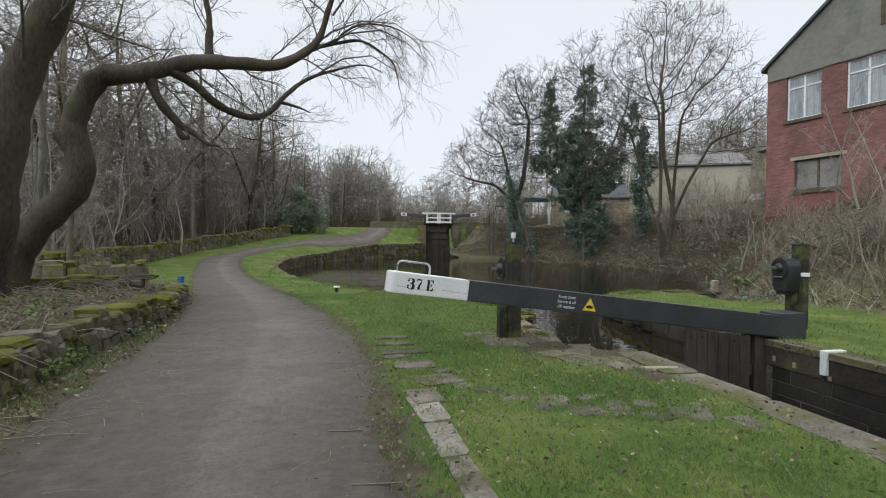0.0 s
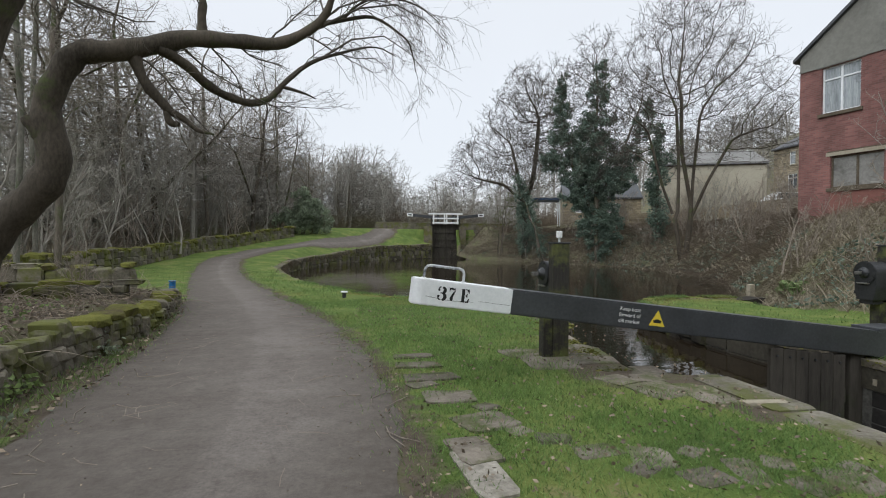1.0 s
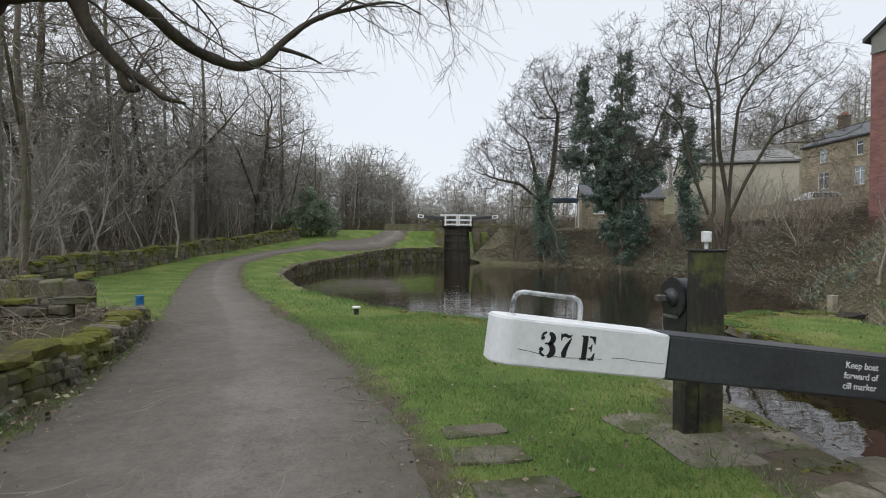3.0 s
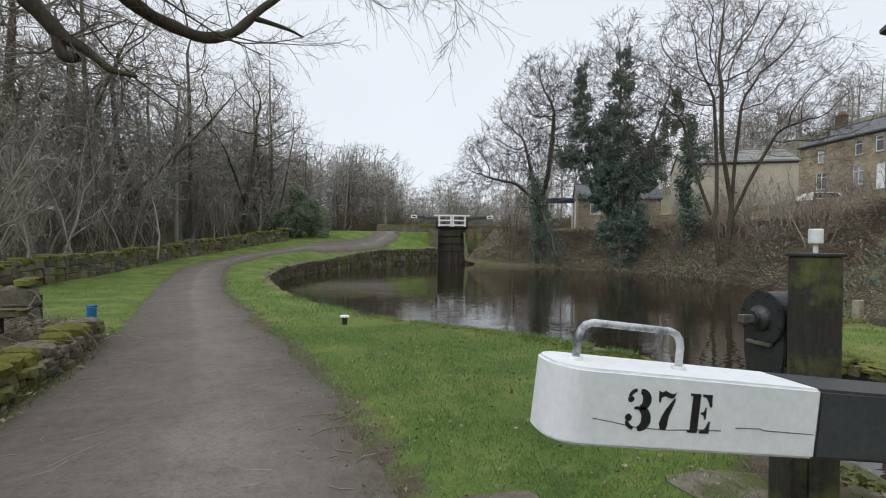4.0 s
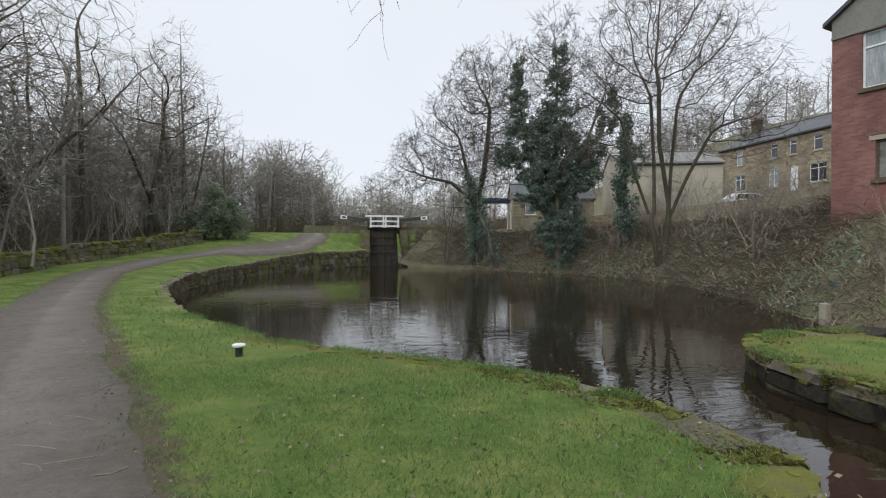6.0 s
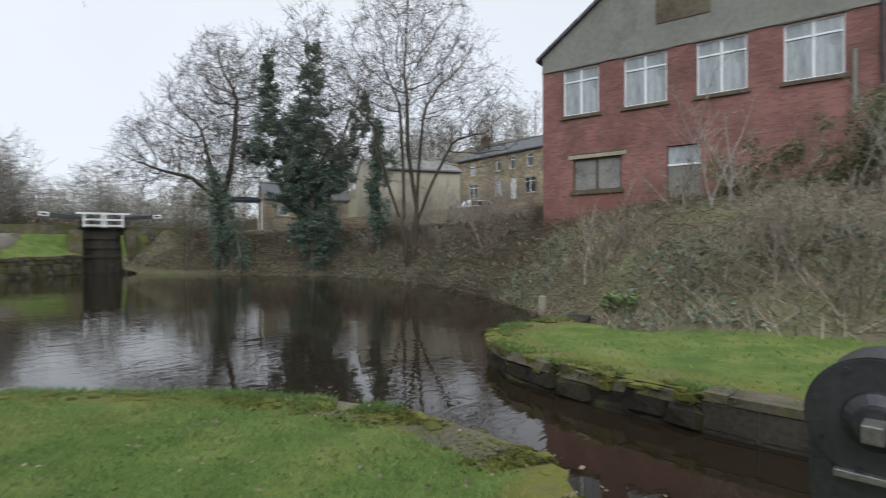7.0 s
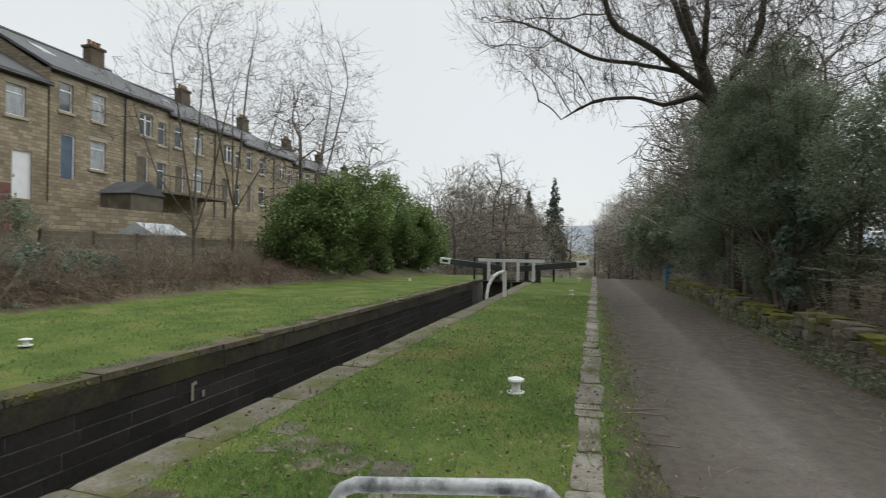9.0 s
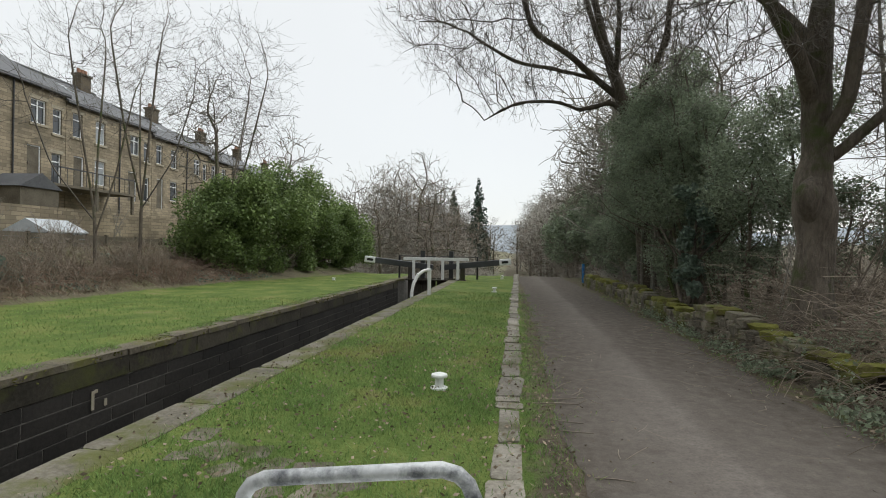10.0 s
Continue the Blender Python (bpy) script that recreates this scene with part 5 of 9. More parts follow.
def on_terrace(s, back=0.0):
    return (25.0 + 0.0715 * s + 0.9974 * back, 5.77 - 0.9974 * s + 0.0715 * back)


row_house("terrace_house", "two-storey sandstone terrace house with a slate roof", on_terrace(-0.7), T_ANG, 9.15, 1.5, 9.13, 11.4, 8.6,
          [(0.8, 1.7, 7.05, 8.45, 1), (2.82, 4.8, 7.1, 8.5, 2), (7.3, 9.1, 7.1, 8.5, 2), (2.85, 4.65, 4.4, 5.9, 2), (7.15, 9.1, 4.4, 5.55, 1)],
          [(5.6, 6.45, 3.4, 5.4, "fence_wood")], [(6.0, 12.85)], group="terrace houses", pipes=(0.25,))
row_house("terrace_house", "two-storey sandstone terrace house with paired windows", on_terrace(8.5), T_ANG, 9.15, 1.5, 9.13, 11.4, 8.6,
          [(1.1, 2.2, 7.12, 8.6, 1), (2.6, 3.5, 7.12, 8.6, 1), (4.1, 6.1, 7.15, 8.6, 2), (7.2, 8.1, 7.2, 8.6, 1), (4.2, 6.2, 4.45, 5.95, 2), (2.6, 3.4, 4.4, 5.8, 1)],
          [(1.2, 2.1, 3.4, 5.75, "frame_white"), (7.5, 8.4, 3.5, 5.7, "frame_white")], [(1.4, 12.85), (8.2, 12.95)], group="terrace houses", skylights=(3.0, 5.2), pipes=(6.6,))
for k in range(6):
    d = -0.28 * k
    row_house("terrace_house", "tall sandstone terrace house with small sash windows", on_terrace(17.75 + k * 8.0), T_ANG, 7.97, 1.0, 9.95 + d, 12.45 + d, 9.0,
              [(0.5, 1.25, 8.0 + d, 9.4 + d, 1), (2.35, 3.2, 7.95 + d, 9.35 + d, 1), (5.6, 6.6, 7.9 + d, 9.2 + d, 2), (7.05, 7.7, 7.6 + d, 9.0 + d, 1),
               (2.3, 3.25, 5.4 + d, 6.9 + d, 1), (7.0, 7.7, 4.8 + d, 6.5 + d, 1)],
              [(0.6, 1.4, 4.7 + d, 6.9 + d, "blue_door" if k == 0 else "fence_wood"), (5.4, 6.3, 4.7 + d, 6.7 + d, "fence_wood")], [(6.8, 13.7 + d)], group="terrace houses",
              skylights=(1.5, 4.2) if k % 2 == 0 else (3.0,), pipes=(4.5,))

balcony = thing("balcony", "black railed timber balcony on posts behind the terrace", "balcony", "", *on_terrace(22.6), 0, T_ANG)
part("deck", box(0, 6.4, -2.0, -0.05, 4.45, 4.6, 0.01), M["fence_wood"], balcony)
for k in range(15):
    part("baluster", cyl((k * 0.455 + 0.02, -1.95, 4.6), (k * 0.455 + 0.02, -1.95, 5.45), 0.015, seg=6), M["iron"], balcony)
part("top_rail", box(0, 6.4, -1.98, -1.92, 5.43, 5.5), M["iron"], balcony)
for k in (0.1, 3.2, 6.3):
    part("post", box(k - 0.07, k + 0.07, -1.95, -1.81, 2.2, 4.45), M["fence_wood"], balcony)

# far cottages and the cream works beyond the pool
row_house("far_cottages", "pale stone cottage row with a white door, far beyond the bank", (50.3, 53.2), -96.2, 20.0, 5.0, 12.3, 14.3, 8,
          [(2.4, 3.3, 10.3, 11.7, 1), (6.9, 7.7, 10.4, 11.8, 1), (9.1, 9.9, 10.4, 11.8, 1), (11.7, 12.6, 10.4, 11.8, 1), (15.0, 15.9, 10.4, 11.8, 1), (6.7, 7.9, 7.5, 9.3, 2), (11.3, 13.0, 7.5, 9.2, 2), (2.2, 3.6, 7.5, 9.2, 2), (15.0, 16.5, 7.5, 9.2, 2)],
          [(9.2, 10.1, 6.9, 9.3, "frame_white")], [(12.2, 16.0), (1.0, 15.8), (19.0, 16.0)])
row_house("cream_works", "cream-rendered low industrial building with a grey roof", (32.4, 48.0), math.degrees(math.atan2(-3.6, 7.1)), 9.2, 4.0, 9.2, 10.8, 9,
          [], wall="cream", roof="roof_grey")
row_house("grey_cottage", "low stone cottage with a dark slate roof behind the ivy tree", (24.5, 54.0), math.degrees(math.atan2(-3.0, 8)), 8.0, 3.0, 6.2, 7.8, 6,
          [(1.2, 2.2, 4.6, 5.6, 1), (4.6, 5.8, 4.6, 5.6, 2)], chimneys=[(6.4, 8.9)])

# garden boundaries below the terrace
wall_along("wall_garden", [on_terrace(1.5, -5.8), on_terrace(11.5, -5.6)], 3.55, 1.2, 0.3, M["brick_wall"], "old red brick garden wall below the terrace", "garden wall", 1)
wall_along("wall_garden_stone", [on_terrace(11.7, -5.8), on_terrace(40, -6.2)], 3.0, 0.6, 0.4, M["stone_wall"], "stone garden retaining wall below the terrace", "garden wall", 1)
for k in range(7):
    fp = thing("fence_panel", "weathered horizontal-board garden fence panel", "fence", "garden fence panels", *on_terrace(10.2 + k * 1.9, -8.4), 0, T_ANG)
    for j in range(7):
        part("board", box(0.04, 1.86, -0.015, 0.015, 0.75 + j * 0.17 - k * 0.03, 0.9 + j * 0.17 - k * 0.03), M["fence_wood"], fp)
    part("fence_post", box(-0.05, 0.05, -0.06, 0.06, 0.3, 1.98 - k * 0.03), M["fence_wood"], fp)
cold = thing("greenhouse", "small white-roofed greenhouse behind the garden fence", "greenhouse", "", *on_terrace(15.2, -8.1), 0, T_ANG)
part("roof", prism([(0.0, 1.95), (0.0, 1.9), (1.8, 1.9), (1.8, 1.95), (0.9, 2.42)], "x", 0.0, 2.0), M["glazed_roof"], cold, "translucent white ridged roof")
part("body", box(0.05, 1.95, 0.05, 1.75, 0.6, 1.9), M["curtained"], cold)
for k in range(5):
    part("glazing_bar", box(k * 0.48, k * 0.48 + 0.04, 0.0, 0.05, 1.0, 1.9), M["fence_wood"], cold)
shed = thing("garden_shed", "small weathered timber shed with a pitched roof", "shed", "", *on_terrace(19.3, -3.2), 0, T_ANG)
part("body", box(0, 2.2, 0, 1.8, 2.0, 4.1), M["fence_wood"], shed)
part("roof", prism([(-0.15, 4.05), (1.1, 4.75), (2.35, 4.05)], "y", -0.1, 1.9), M["slate"], shed)


def parked_car(x, y, z, rz, mat, label):
    c = thing("car", label, "car", "parked cars", x, y, z, rz)
    body = prism([(-2.0, 0.3), (2.0, 0.3), (2.05, 0.75), (1.3, 0.9), (0.7, 1.42), (-1.2, 1.45), (-1.9, 0.95), (-2.05, 0.8)], "y", -0.82, 0.82, 0.06)
    part("body", body, mat, c)
    part("side_window", prism([(-1.1, 0.95), (1.0, 0.95), (0.6, 1.35), (-1.0, 1.37)], "y", -0.84, 0.84), M["glass"], c)
    for wx in (-1.25, 1.25):
        for wy in (-0.8, 0.62):
            w = part("tyre", cyl((wx, wy, 0.31), (wx, wy + 0.18, 0.31), 0.31, seg=18), M["rubber"], c)
            part("rim", cyl((wx, wy - 0.01, 0.31), (wx, wy + 0.19, 0.31), 0.19, seg=14), M["steel"], w)
    return c


parked_car(39.8, 40.6, float(ground_z(39.8, 40.6)) - 0.02, -27, M["car_white"], "white parked car above the bank")
parked_car(33.0, 58.0, float(ground_z(33, 58)) + 0.02, 10, M["car_white"], "white parked van beyond the trees")
wall_along("wall_roadside", [(25.2, 46.5), (33.5, 41.5), (43.0, 36.5)], lambda x, y: float(ground_z(x, y)) + 1.1, 0.5, 0.35, M["stone_wall"], "low stone roadside wall at the top of the bank", "wall", 1)
awning = thing("canopy", "small dark blue canopy roof on posts beyond the bank", "canopy", "", 21.5, 52.0, 0, -20)
part("roof", prism([(-1.5, 5.6), (1.5, 5.6), (1.1, 5.85), (-1.1, 5.85)], "y", -1.5, 1.5), M["navy"], awning, "dark blue sheet roof")
for ax in (-1.4, 1.4):
    for ay in (-1.4, 1.4):
        part("post", cyl((ax, ay, 3.0), (ax, ay, 5.65), 0.05, seg=8), M["frame_white"], awning)


# ---- trees ----
def tree_parts(t, P0, R0, rng, spec, bark, twig, sides=(9, 5, 3, 3, 0)):
    """Trunk and main limbs as one part, the finer branches as the crown. spec: rows for grow()."""
    levels = [(P0, R0)]
    for row in spec:
        levels.append(grow(rng, *levels[-1], **row))
    v, q = joined([tubes(*levels[i], sides[i]) for i in (0, 1)])
    obj("trunk", fast_mesh("trunk", v, q, True), bark, t)
    if len(levels) > 2:
        v, q = joined([tubes(*levels[i], sides[i]) if sides[i] else ribbons(*levels[i]) for i in range(2, len(levels))])
        obj("crown", fast_mesh("crown", v, q, False), twig, t)
    return levels


def branching(k, u0, ratio, angle, n, up, wig, rr, u1=1.0, shorten=0.55, least=0.006):
    return dict(k=k, u0=u0, u1=u1, ratio=ratio, angle=angle, n=n, up=up, wig=wig, rr=rr, shorten=shorten, least=least)


def set_at(t, x, y, rz=0.0, s=1.0, z=None, lean=0.0):
    t.matrix_world = pose(x, y, float(ground_z(x, y)) - 0.08 if z is None else z, lean, 0, rz) @ Matrix.Diagonal((s, s, s, 1))
    return t


def place(src, x, y, rz, s=1.0, lean=0.0, label=""):
    c = copy_thing(src, pose(x, y, float(ground_z(x, y)) - 0.08, lean, 0, rz))
    c.matrix_basis = pose(x, y, float(ground_z(x, y)) - 0.08, lean, 0, rz) @ Matrix.Diagonal((s, s, s, 1))
    if label:
        c["label"] = label
    return c


def broad_tree(seed, height, r, label, twig="twig", stems=1, spread=0.12, dense=1.0, least=0.011, bark="bark", crown_from=0.2, angle=62, up=0.03, fine=5, far=False, reach=0.52):
    rng = np.random.default_rng(seed)
    t = thing("tree", label, "tree", "bare trees")
    Ps, Rs = [], []
    for i in range(stems):
        a = 2 * np.pi * i / stems + rng.random()
        sp = spread if stems > 1 else 0.03
        P, R = stem(rng, (0.15 * np.cos(a) * (stems > 1), 0.15 * np.sin(a) * (stems > 1), 0), height * rng.uniform(0.85, 1.0), r * (0.7 if stems > 1 else 1), 10, (np.cos(a) * sp, np.sin(a) * sp), 0.13)
        Ps.append(P)
        Rs.append(R)
    P0, R0 = np.concatenate(Ps), np.concatenate(Rs)
    k1 = max(5, int(14 * dense / stems ** 0.7))
    rows = [branching(k1, crown_from, reach, angle, 7, up, 0.16, 0.5, shorten=0.6),
            branching(int(8 * dense), 0.15, 0.45, 48, 5, up * 0.8, 0.2, 0.5, least=least),
            branching(5 if far else 6, 0.1, 0.48, 45, 4, 0.02, 0.24, 0.55, least=least * 0.8)]
    if far:
        rows[0]['k'], rows[1]['k'], rows[2]['k'], rows[2]['n'], rows[1]['n'], rows[0]['n'] = 12, 8, 5, 3, 4, 5
    else:
        rows.append(branching(fine, 0.1, 0.55, 42, 3, 0.02, 0.24, 0.6, least=least * 0.65))
    tree_parts(t, P0, R0, rng, rows, M[bark], M[twig], (5 if far else 9, 3 if far else 5, 0 if far else 3, 0 if far or fine < 5 else 3, 0))
    return t


def shrub(seed, height, label, twig="thicket", stems=9, least=0.008, spread=0.55, name="shrub", kinds=4):
    rng = np.random.default_rng(seed)
    t = thing(name, label, "shrub", "bare shrubs")
    Ps, Rs = [], []
    for i in range(stems):
        a = rng.random() * 2 * np.pi
        sp = spread * rng.uniform(0.3, 1.0)
        P, R = stem(rng, (rng.normal() * 0.25, rng.normal() * 0.25, 0), height * rng.uniform(0.6, 1.0), 0.03, 7, (np.cos(a) * sp, np.sin(a) * sp), 0.12)
        Ps.append(P)
        Rs.append(R)
    tree_parts(t, np.concatenate(Ps), np.concatenate(Rs), rng, [
        branching(7, 0.15, 0.42, 40, 4, 0.05, 0.18, 0.6, least=least),
        branching(5, 0.15, 0.45, 42, 4, 0.02, 0.22, 0.6, least=least * 0.8),
        branching(2, 0.2, 0.6, 40, 3, 0.0, 0.25, 0.6, least=least * 0.65)][:kinds - 1], M[twig], M[twig], (4, 3, 0, 0, 0))
    return t


def colonise(rng, roots, volumes, count, step, reach, kill, tip=0.008, pipe=2.15, droop=0.0, shell=0.5):
    """Branches that grow towards points strewn through round volumes, until each point is reached: polylines and radii.
    roots: polylines of the first stems; volumes: rows of (x, y, z, rx, ry, rz)."""
    vol = np.array(volumes, float)
    w = vol[:, 3:].prod(1) ** 0.8
    pick = rng.choice(len(vol), count, p=w / w.sum())
    A = vol[pick, :3] + unit(rng.normal(size=(count, 3))) * (rng.random((count, 1)) ** shell) * vol[pick, 3:] * 1.0
    pos, par = [], []
    for line in roots:
        line = np.array(line, float)
        L = np.concatenate([[0], np.cumsum(np.linalg.norm(np.diff(line, axis=0), axis=1))])
        m = max(2, int(L[-1] / step))
        pts = np.stack([np.interp(np.linspace(0, L[-1], m), L, line[:, k]) for k in range(3)], -1)
        for a in range(m):
            if a == 0 and pos:
                d = np.linalg.norm(np.array(pos) - pts[0], axis=1)
                par.append(int(d.argmin()) if d.min() < step * 2 else -1)
            else:
                par.append(len(pos) - 1 if a else -1)
            pos.append(pts[a])
    N = np.array(pos)
    D = np.linalg.norm(A[:, None] - N[None], axis=-1)
    near, dist = D.argmin(1), D.min(1)
    pos, par, grown = list(N), list(par), {}
    for _ in range(160):
        act = dist < reach
        if not act.any():
            reach *= 1.25
            if reach > 9 or len(A) == 0:
                break
            continue
        d = unit(A[act] - np.array(pos)[near[act]])
        idx, inv = np.unique(near[act], return_inverse=True)
        acc = np.zeros((len(idx), 3))
        np.add.at(acc, inv, d)
        acc = unit(unit(acc) + rng.normal(size=acc.shape) * 0.22 + np.array([0, 0, -droop]))
        fresh = []
        for k, dv in zip(idx, acc):
            if grown.get(k, 0) > 3:
                continue
            grown[k] = grown.get(k, 0) + 1
            fresh.append(pos[k] + dv * step)
            par.append(int(k))
        if not fresh:
            A, near, dist = A[~act], near[~act], dist[~act]
            continue
        base = len(pos)
        pos += fresh
        F = np.array(fresh)
        D = np.linalg.norm(A[:, None] - F[None], axis=-1)
        b = D.min(1)
        better = b < dist
        near = np.where(better, D.argmin(1) + base, near)
        dist = np.minimum(dist, b)
        live = dist > kill
        A, near, dist = A[live], near[live], dist[live]
        if len(A) == 0:
            break
    N, par = np.array(pos), np.array(par)
    n = len(N)
    kids = [[] for _ in range(n)]
    area = np.zeros(n)
    for k in range(n - 1, -1, -1):
        area[k] = max(area[k], tip ** pipe)
        if par[k] >= 0:
            area[par[k]] += area[k]
            kids[par[k]].append(k)
    rad = area ** (1 / pipe)
    chains, todo = [], [(-1, k) for k in range(n) if par[k] < 0]
    while todo:
        p, k = todo.pop()
        run = ([p] if p >= 0 else []) + [k]
        while kids[k]:
            order = sorted(kids[k], key=lambda c: -area[c])
            todo += [(k, c) for c in order[1:]]
            k = order[0]
            run.append(k)
        if len(run) > 1:
            r = rad[run].copy()
            if p >= 0:
                r[0] = r[1]
            chains.append((N[run], r))
    return chains


def batches(chains):
    """Chains of any length, drawn afresh with even numbers of points, thick ones apart from thin ones."""
    out = {}
    for P, r in chains:
        m = 3 if len(P) < 4 else 5 if len(P) < 7 else 9 if len(P) < 14 else 20
        t, u = np.linspace(0, 1, len(P)), np.linspace(0, 1, m)
        out.setdefault((m, r[0] > 0.03), []).append((np.stack([np.interp(u, t, P[:, k]) for k in range(3)], -1), np.interp(u, t, r)))
    return [(np.array([a for a, _ in v]), np.array([b for _, b in v]), key[1]) for key, v in out.items()]


def grown_tree(name, label, seed, roots, volumes, count, step, bark, twig, tip=0.008, twigs=5, length=0.8, thin=0.006, droop=0.0, fine=0, group="bare trees", reach=None, kill=None, extra=(), name_trunk=""):
    """A bare tree that fills its volumes: stems and limbs as its trunk, the twigs as its crown."""
    rng = np.random.default_rng(seed)
    t = thing(name, label, "tree", group)
    trunk, crown = [tubes(*e) for e in extra], []
    for P, R, thick in batches(colonise(rng, roots, volumes, count, step, reach or step * 6, kill or step * 1.15, tip, droop=droop)):
        if thick:
            trunk.append(tubes(P, R, 9 if P.shape[1] > 9 else 6))
        else:
            crown.append(tubes(P, R, 3))
            L = np.linalg.norm(np.diff(P, axis=1), axis=-1).sum(1).mean()
            if P.shape[1] <= 9:
                a = grow(rng, P, R, twigs, 0.15, 1.0, length * step * 3 / L, 46, 4, 0.02 - droop, 0.2, 0.7, 0.3, thin)
                crown.append(ribbons(*a))
                if fine:
                    crown.append(ribbons(*grow(rng, *a, fine, 0.2, 1.0, 0.5, 40, 3, -droop, 0.2, 0.7, 0.3, thin * 0.8)))
    v, q = joined(trunk)
    if extra:
        v = v + np.array([[noise.noise((x * 4, y * 4, z * 3)) * 0.05 + noise.noise((x * 14, y * 14, z * 5)) * 0.02 for x, y, z in v]]).T * np.array([1, 1, 0.3])
    obj("trunk", fast_mesh("trunk", v, q, True), bark, t, name_trunk)
    v, q = joined(crown)
    obj("crown", fast_mesh("crown", v, q), twig, t)
    return t


# trees on the far bank
bank_tree = grown_tree("tree", "tall bare tree on the far canal bank", 21,
                       [[(0, 0, -0.2), (0.1, 0, 2.5), (-0.1, 0.1, 5), (-0.6, 0.2, 7.5), (-1.2, 0.3, 10)], [(0, 0.05, 4.6), (0.7, -0.1, 7), (1.0, -0.3, 10), (1.1, -0.4, 12.5)], [(-0.05, 0, 5.0), (-1.8, 0.7, 6.6), (-3.6, 1.3, 7.0)]],
                       [(-0.4, 0.1, 11.5, 3.6, 3.6, 5.4), (-3.2, 1.2, 8.6, 3.4, 3.0, 3.0), (-4.9, 1.9, 7.0, 2.4, 2.0, 1.3), (1.4, -0.5, 10.5, 3.2, 3.0, 4.6), (0.2, 0, 15.2, 2.0, 2.0, 2.4)],
                       4200, 0.36, M["bark_mossy"], M["twig_dark"], tip=0.013, twigs=6, length=0.8, thin=0.010, fine=3)
set_at(bank_tree, 17.2, 46.4, 0, 1.02)
vase_tree = grown_tree("tree", "many-stemmed bare tree with a wide vase-shaped crown", 33,
                       [[(0, 0, -0.2), (-0.3, 0.1, 2.4), (-1.2, 0.4, 5.0), (-2.0, 0.8, 8.5)], [(0.25, 0, -0.2), (0.5, -0.2, 2.2), (0.6, -0.3, 5.5), (0.9, -0.5, 9.5)], [(0.5, -0.2, 2.6), (1.3, -0.7, 5.0), (2.5, -1.3, 7.6)], [(-0.2, 0.1, 3.0), (0.2, 0.6, 6.0), (0.1, 0.8, 10.0)], [(0.55, -0.2, 3.6), (-0.5, -0.6, 7.0), (-0.7, -0.8, 10.5)]],
                       [(0.6, -0.3, 11.5, 5.4, 5.0, 5.6), (3.6, -1.8, 9.4, 3.4, 3.4, 3.6), (-2.8, 1.4, 9.6, 3.2, 3.0, 3.6), (0.5, -0.2, 15.6, 3.6, 3.4, 2.6), (5.0, -2.6, 7.6, 2.2, 2.0, 1.9), (-3.6, 1.8, 7.4, 1.8, 1.8, 1.8)],
                       3400, 0.38, M["bark_mossy"], M["twig_dark"], tip=0.0095, twigs=6, length=0.85, thin=0.0075, fine=1)
set_at(vase_tree, 22.3, 31.2, 0)
lean_tree = broad_tree(41, 9.5, 0.15, "slender bare tree leaning over the bank", "twig", 1, dense=0.7, crown_from=0.5)
set_at(lean_tree, 18.3, 44.2, 60, 1.0, None, -18)

# the ivy-clad tree: stems wrapped in leaves, bare twigs at the top
ACROSS = (0.91, -0.42)                # along the bank, at right angles to the view over the pool
ivy_tree = grown_tree("tree", "tall tree clad in dark green ivy", 52,
                      [[(0, 0, -0.2), (-0.1, 0, 4), (-0.2, 0.1, 9), (-0.1, 0, 14)], [(-0.1, 0, 3.5), (-1.6, 0.8, 7), (-2.5, 1.2, 12)], [(0, 0, 5), (1.4, -0.6, 8), (2.9, -1.3, 12.5)]],
                      [(-0.2, 0.1, 15.0, 2.6, 2.6, 3.6), (-2.6, 1.2, 13.2, 2.2, 2.2, 3.4), (2.6, -1.2, 12.6, 2.4, 2.2, 3.0), (0, 0, 9, 3.6, 3.2, 3.4), (-3.8, 1.8, 9.0, 1.6, 1.6, 1.6)],
                      2600, 0.4, M["bark"], M["twig_dark"], tip=0.012, twigs=6, length=0.8, thin=0.009, fine=3)
set_at(ivy_tree, 20.6, 39.2, 0)


def ivy_on(t, seed, top, wide, count, size, stems, tufts):
    """Ivy wrapped round the stems, thickest at half height, with hanging tufts and gaps."""
    rng = np.random.default_rng(seed)
    cs, rs = [], []
    for sx, sy in stems:
        for h in np.arange(0.4, top, 0.28):
            w = 0.22 + 0.5 * wide * np.exp(-((h / top - 0.5) / 0.3) ** 2)
            for k in range(2):
                a, d = rng.random() * 6.28, w * rng.uniform(0.3, 1.1)
                cs.append((sx * h + np.cos(a) * d, sy * h + np.sin(a) * d, h + rng.normal() * 0.15))
                rs.append(rng.uniform(0.22, 0.5))
    for k in range(tufts):
        a, d, h = rng.random() * 6.28, rng.uniform(0.3, 1.0) * wide, rng.uniform(0.25, 0.9) * top
        for j in range(3):
            cs.append((np.cos(a) * d + rng.normal() * 0.2, np.sin(a) * d + rng.normal() * 0.2, h - j * 0.3))
            rs.append(rng.uniform(0.2, 0.5))
    v, q = leaf_cloud(rng, cs, rs, count, size)
    obj("ivy", fast_mesh("ivy", v, q), M["ivy"], t, "thick dark green ivy leaves")


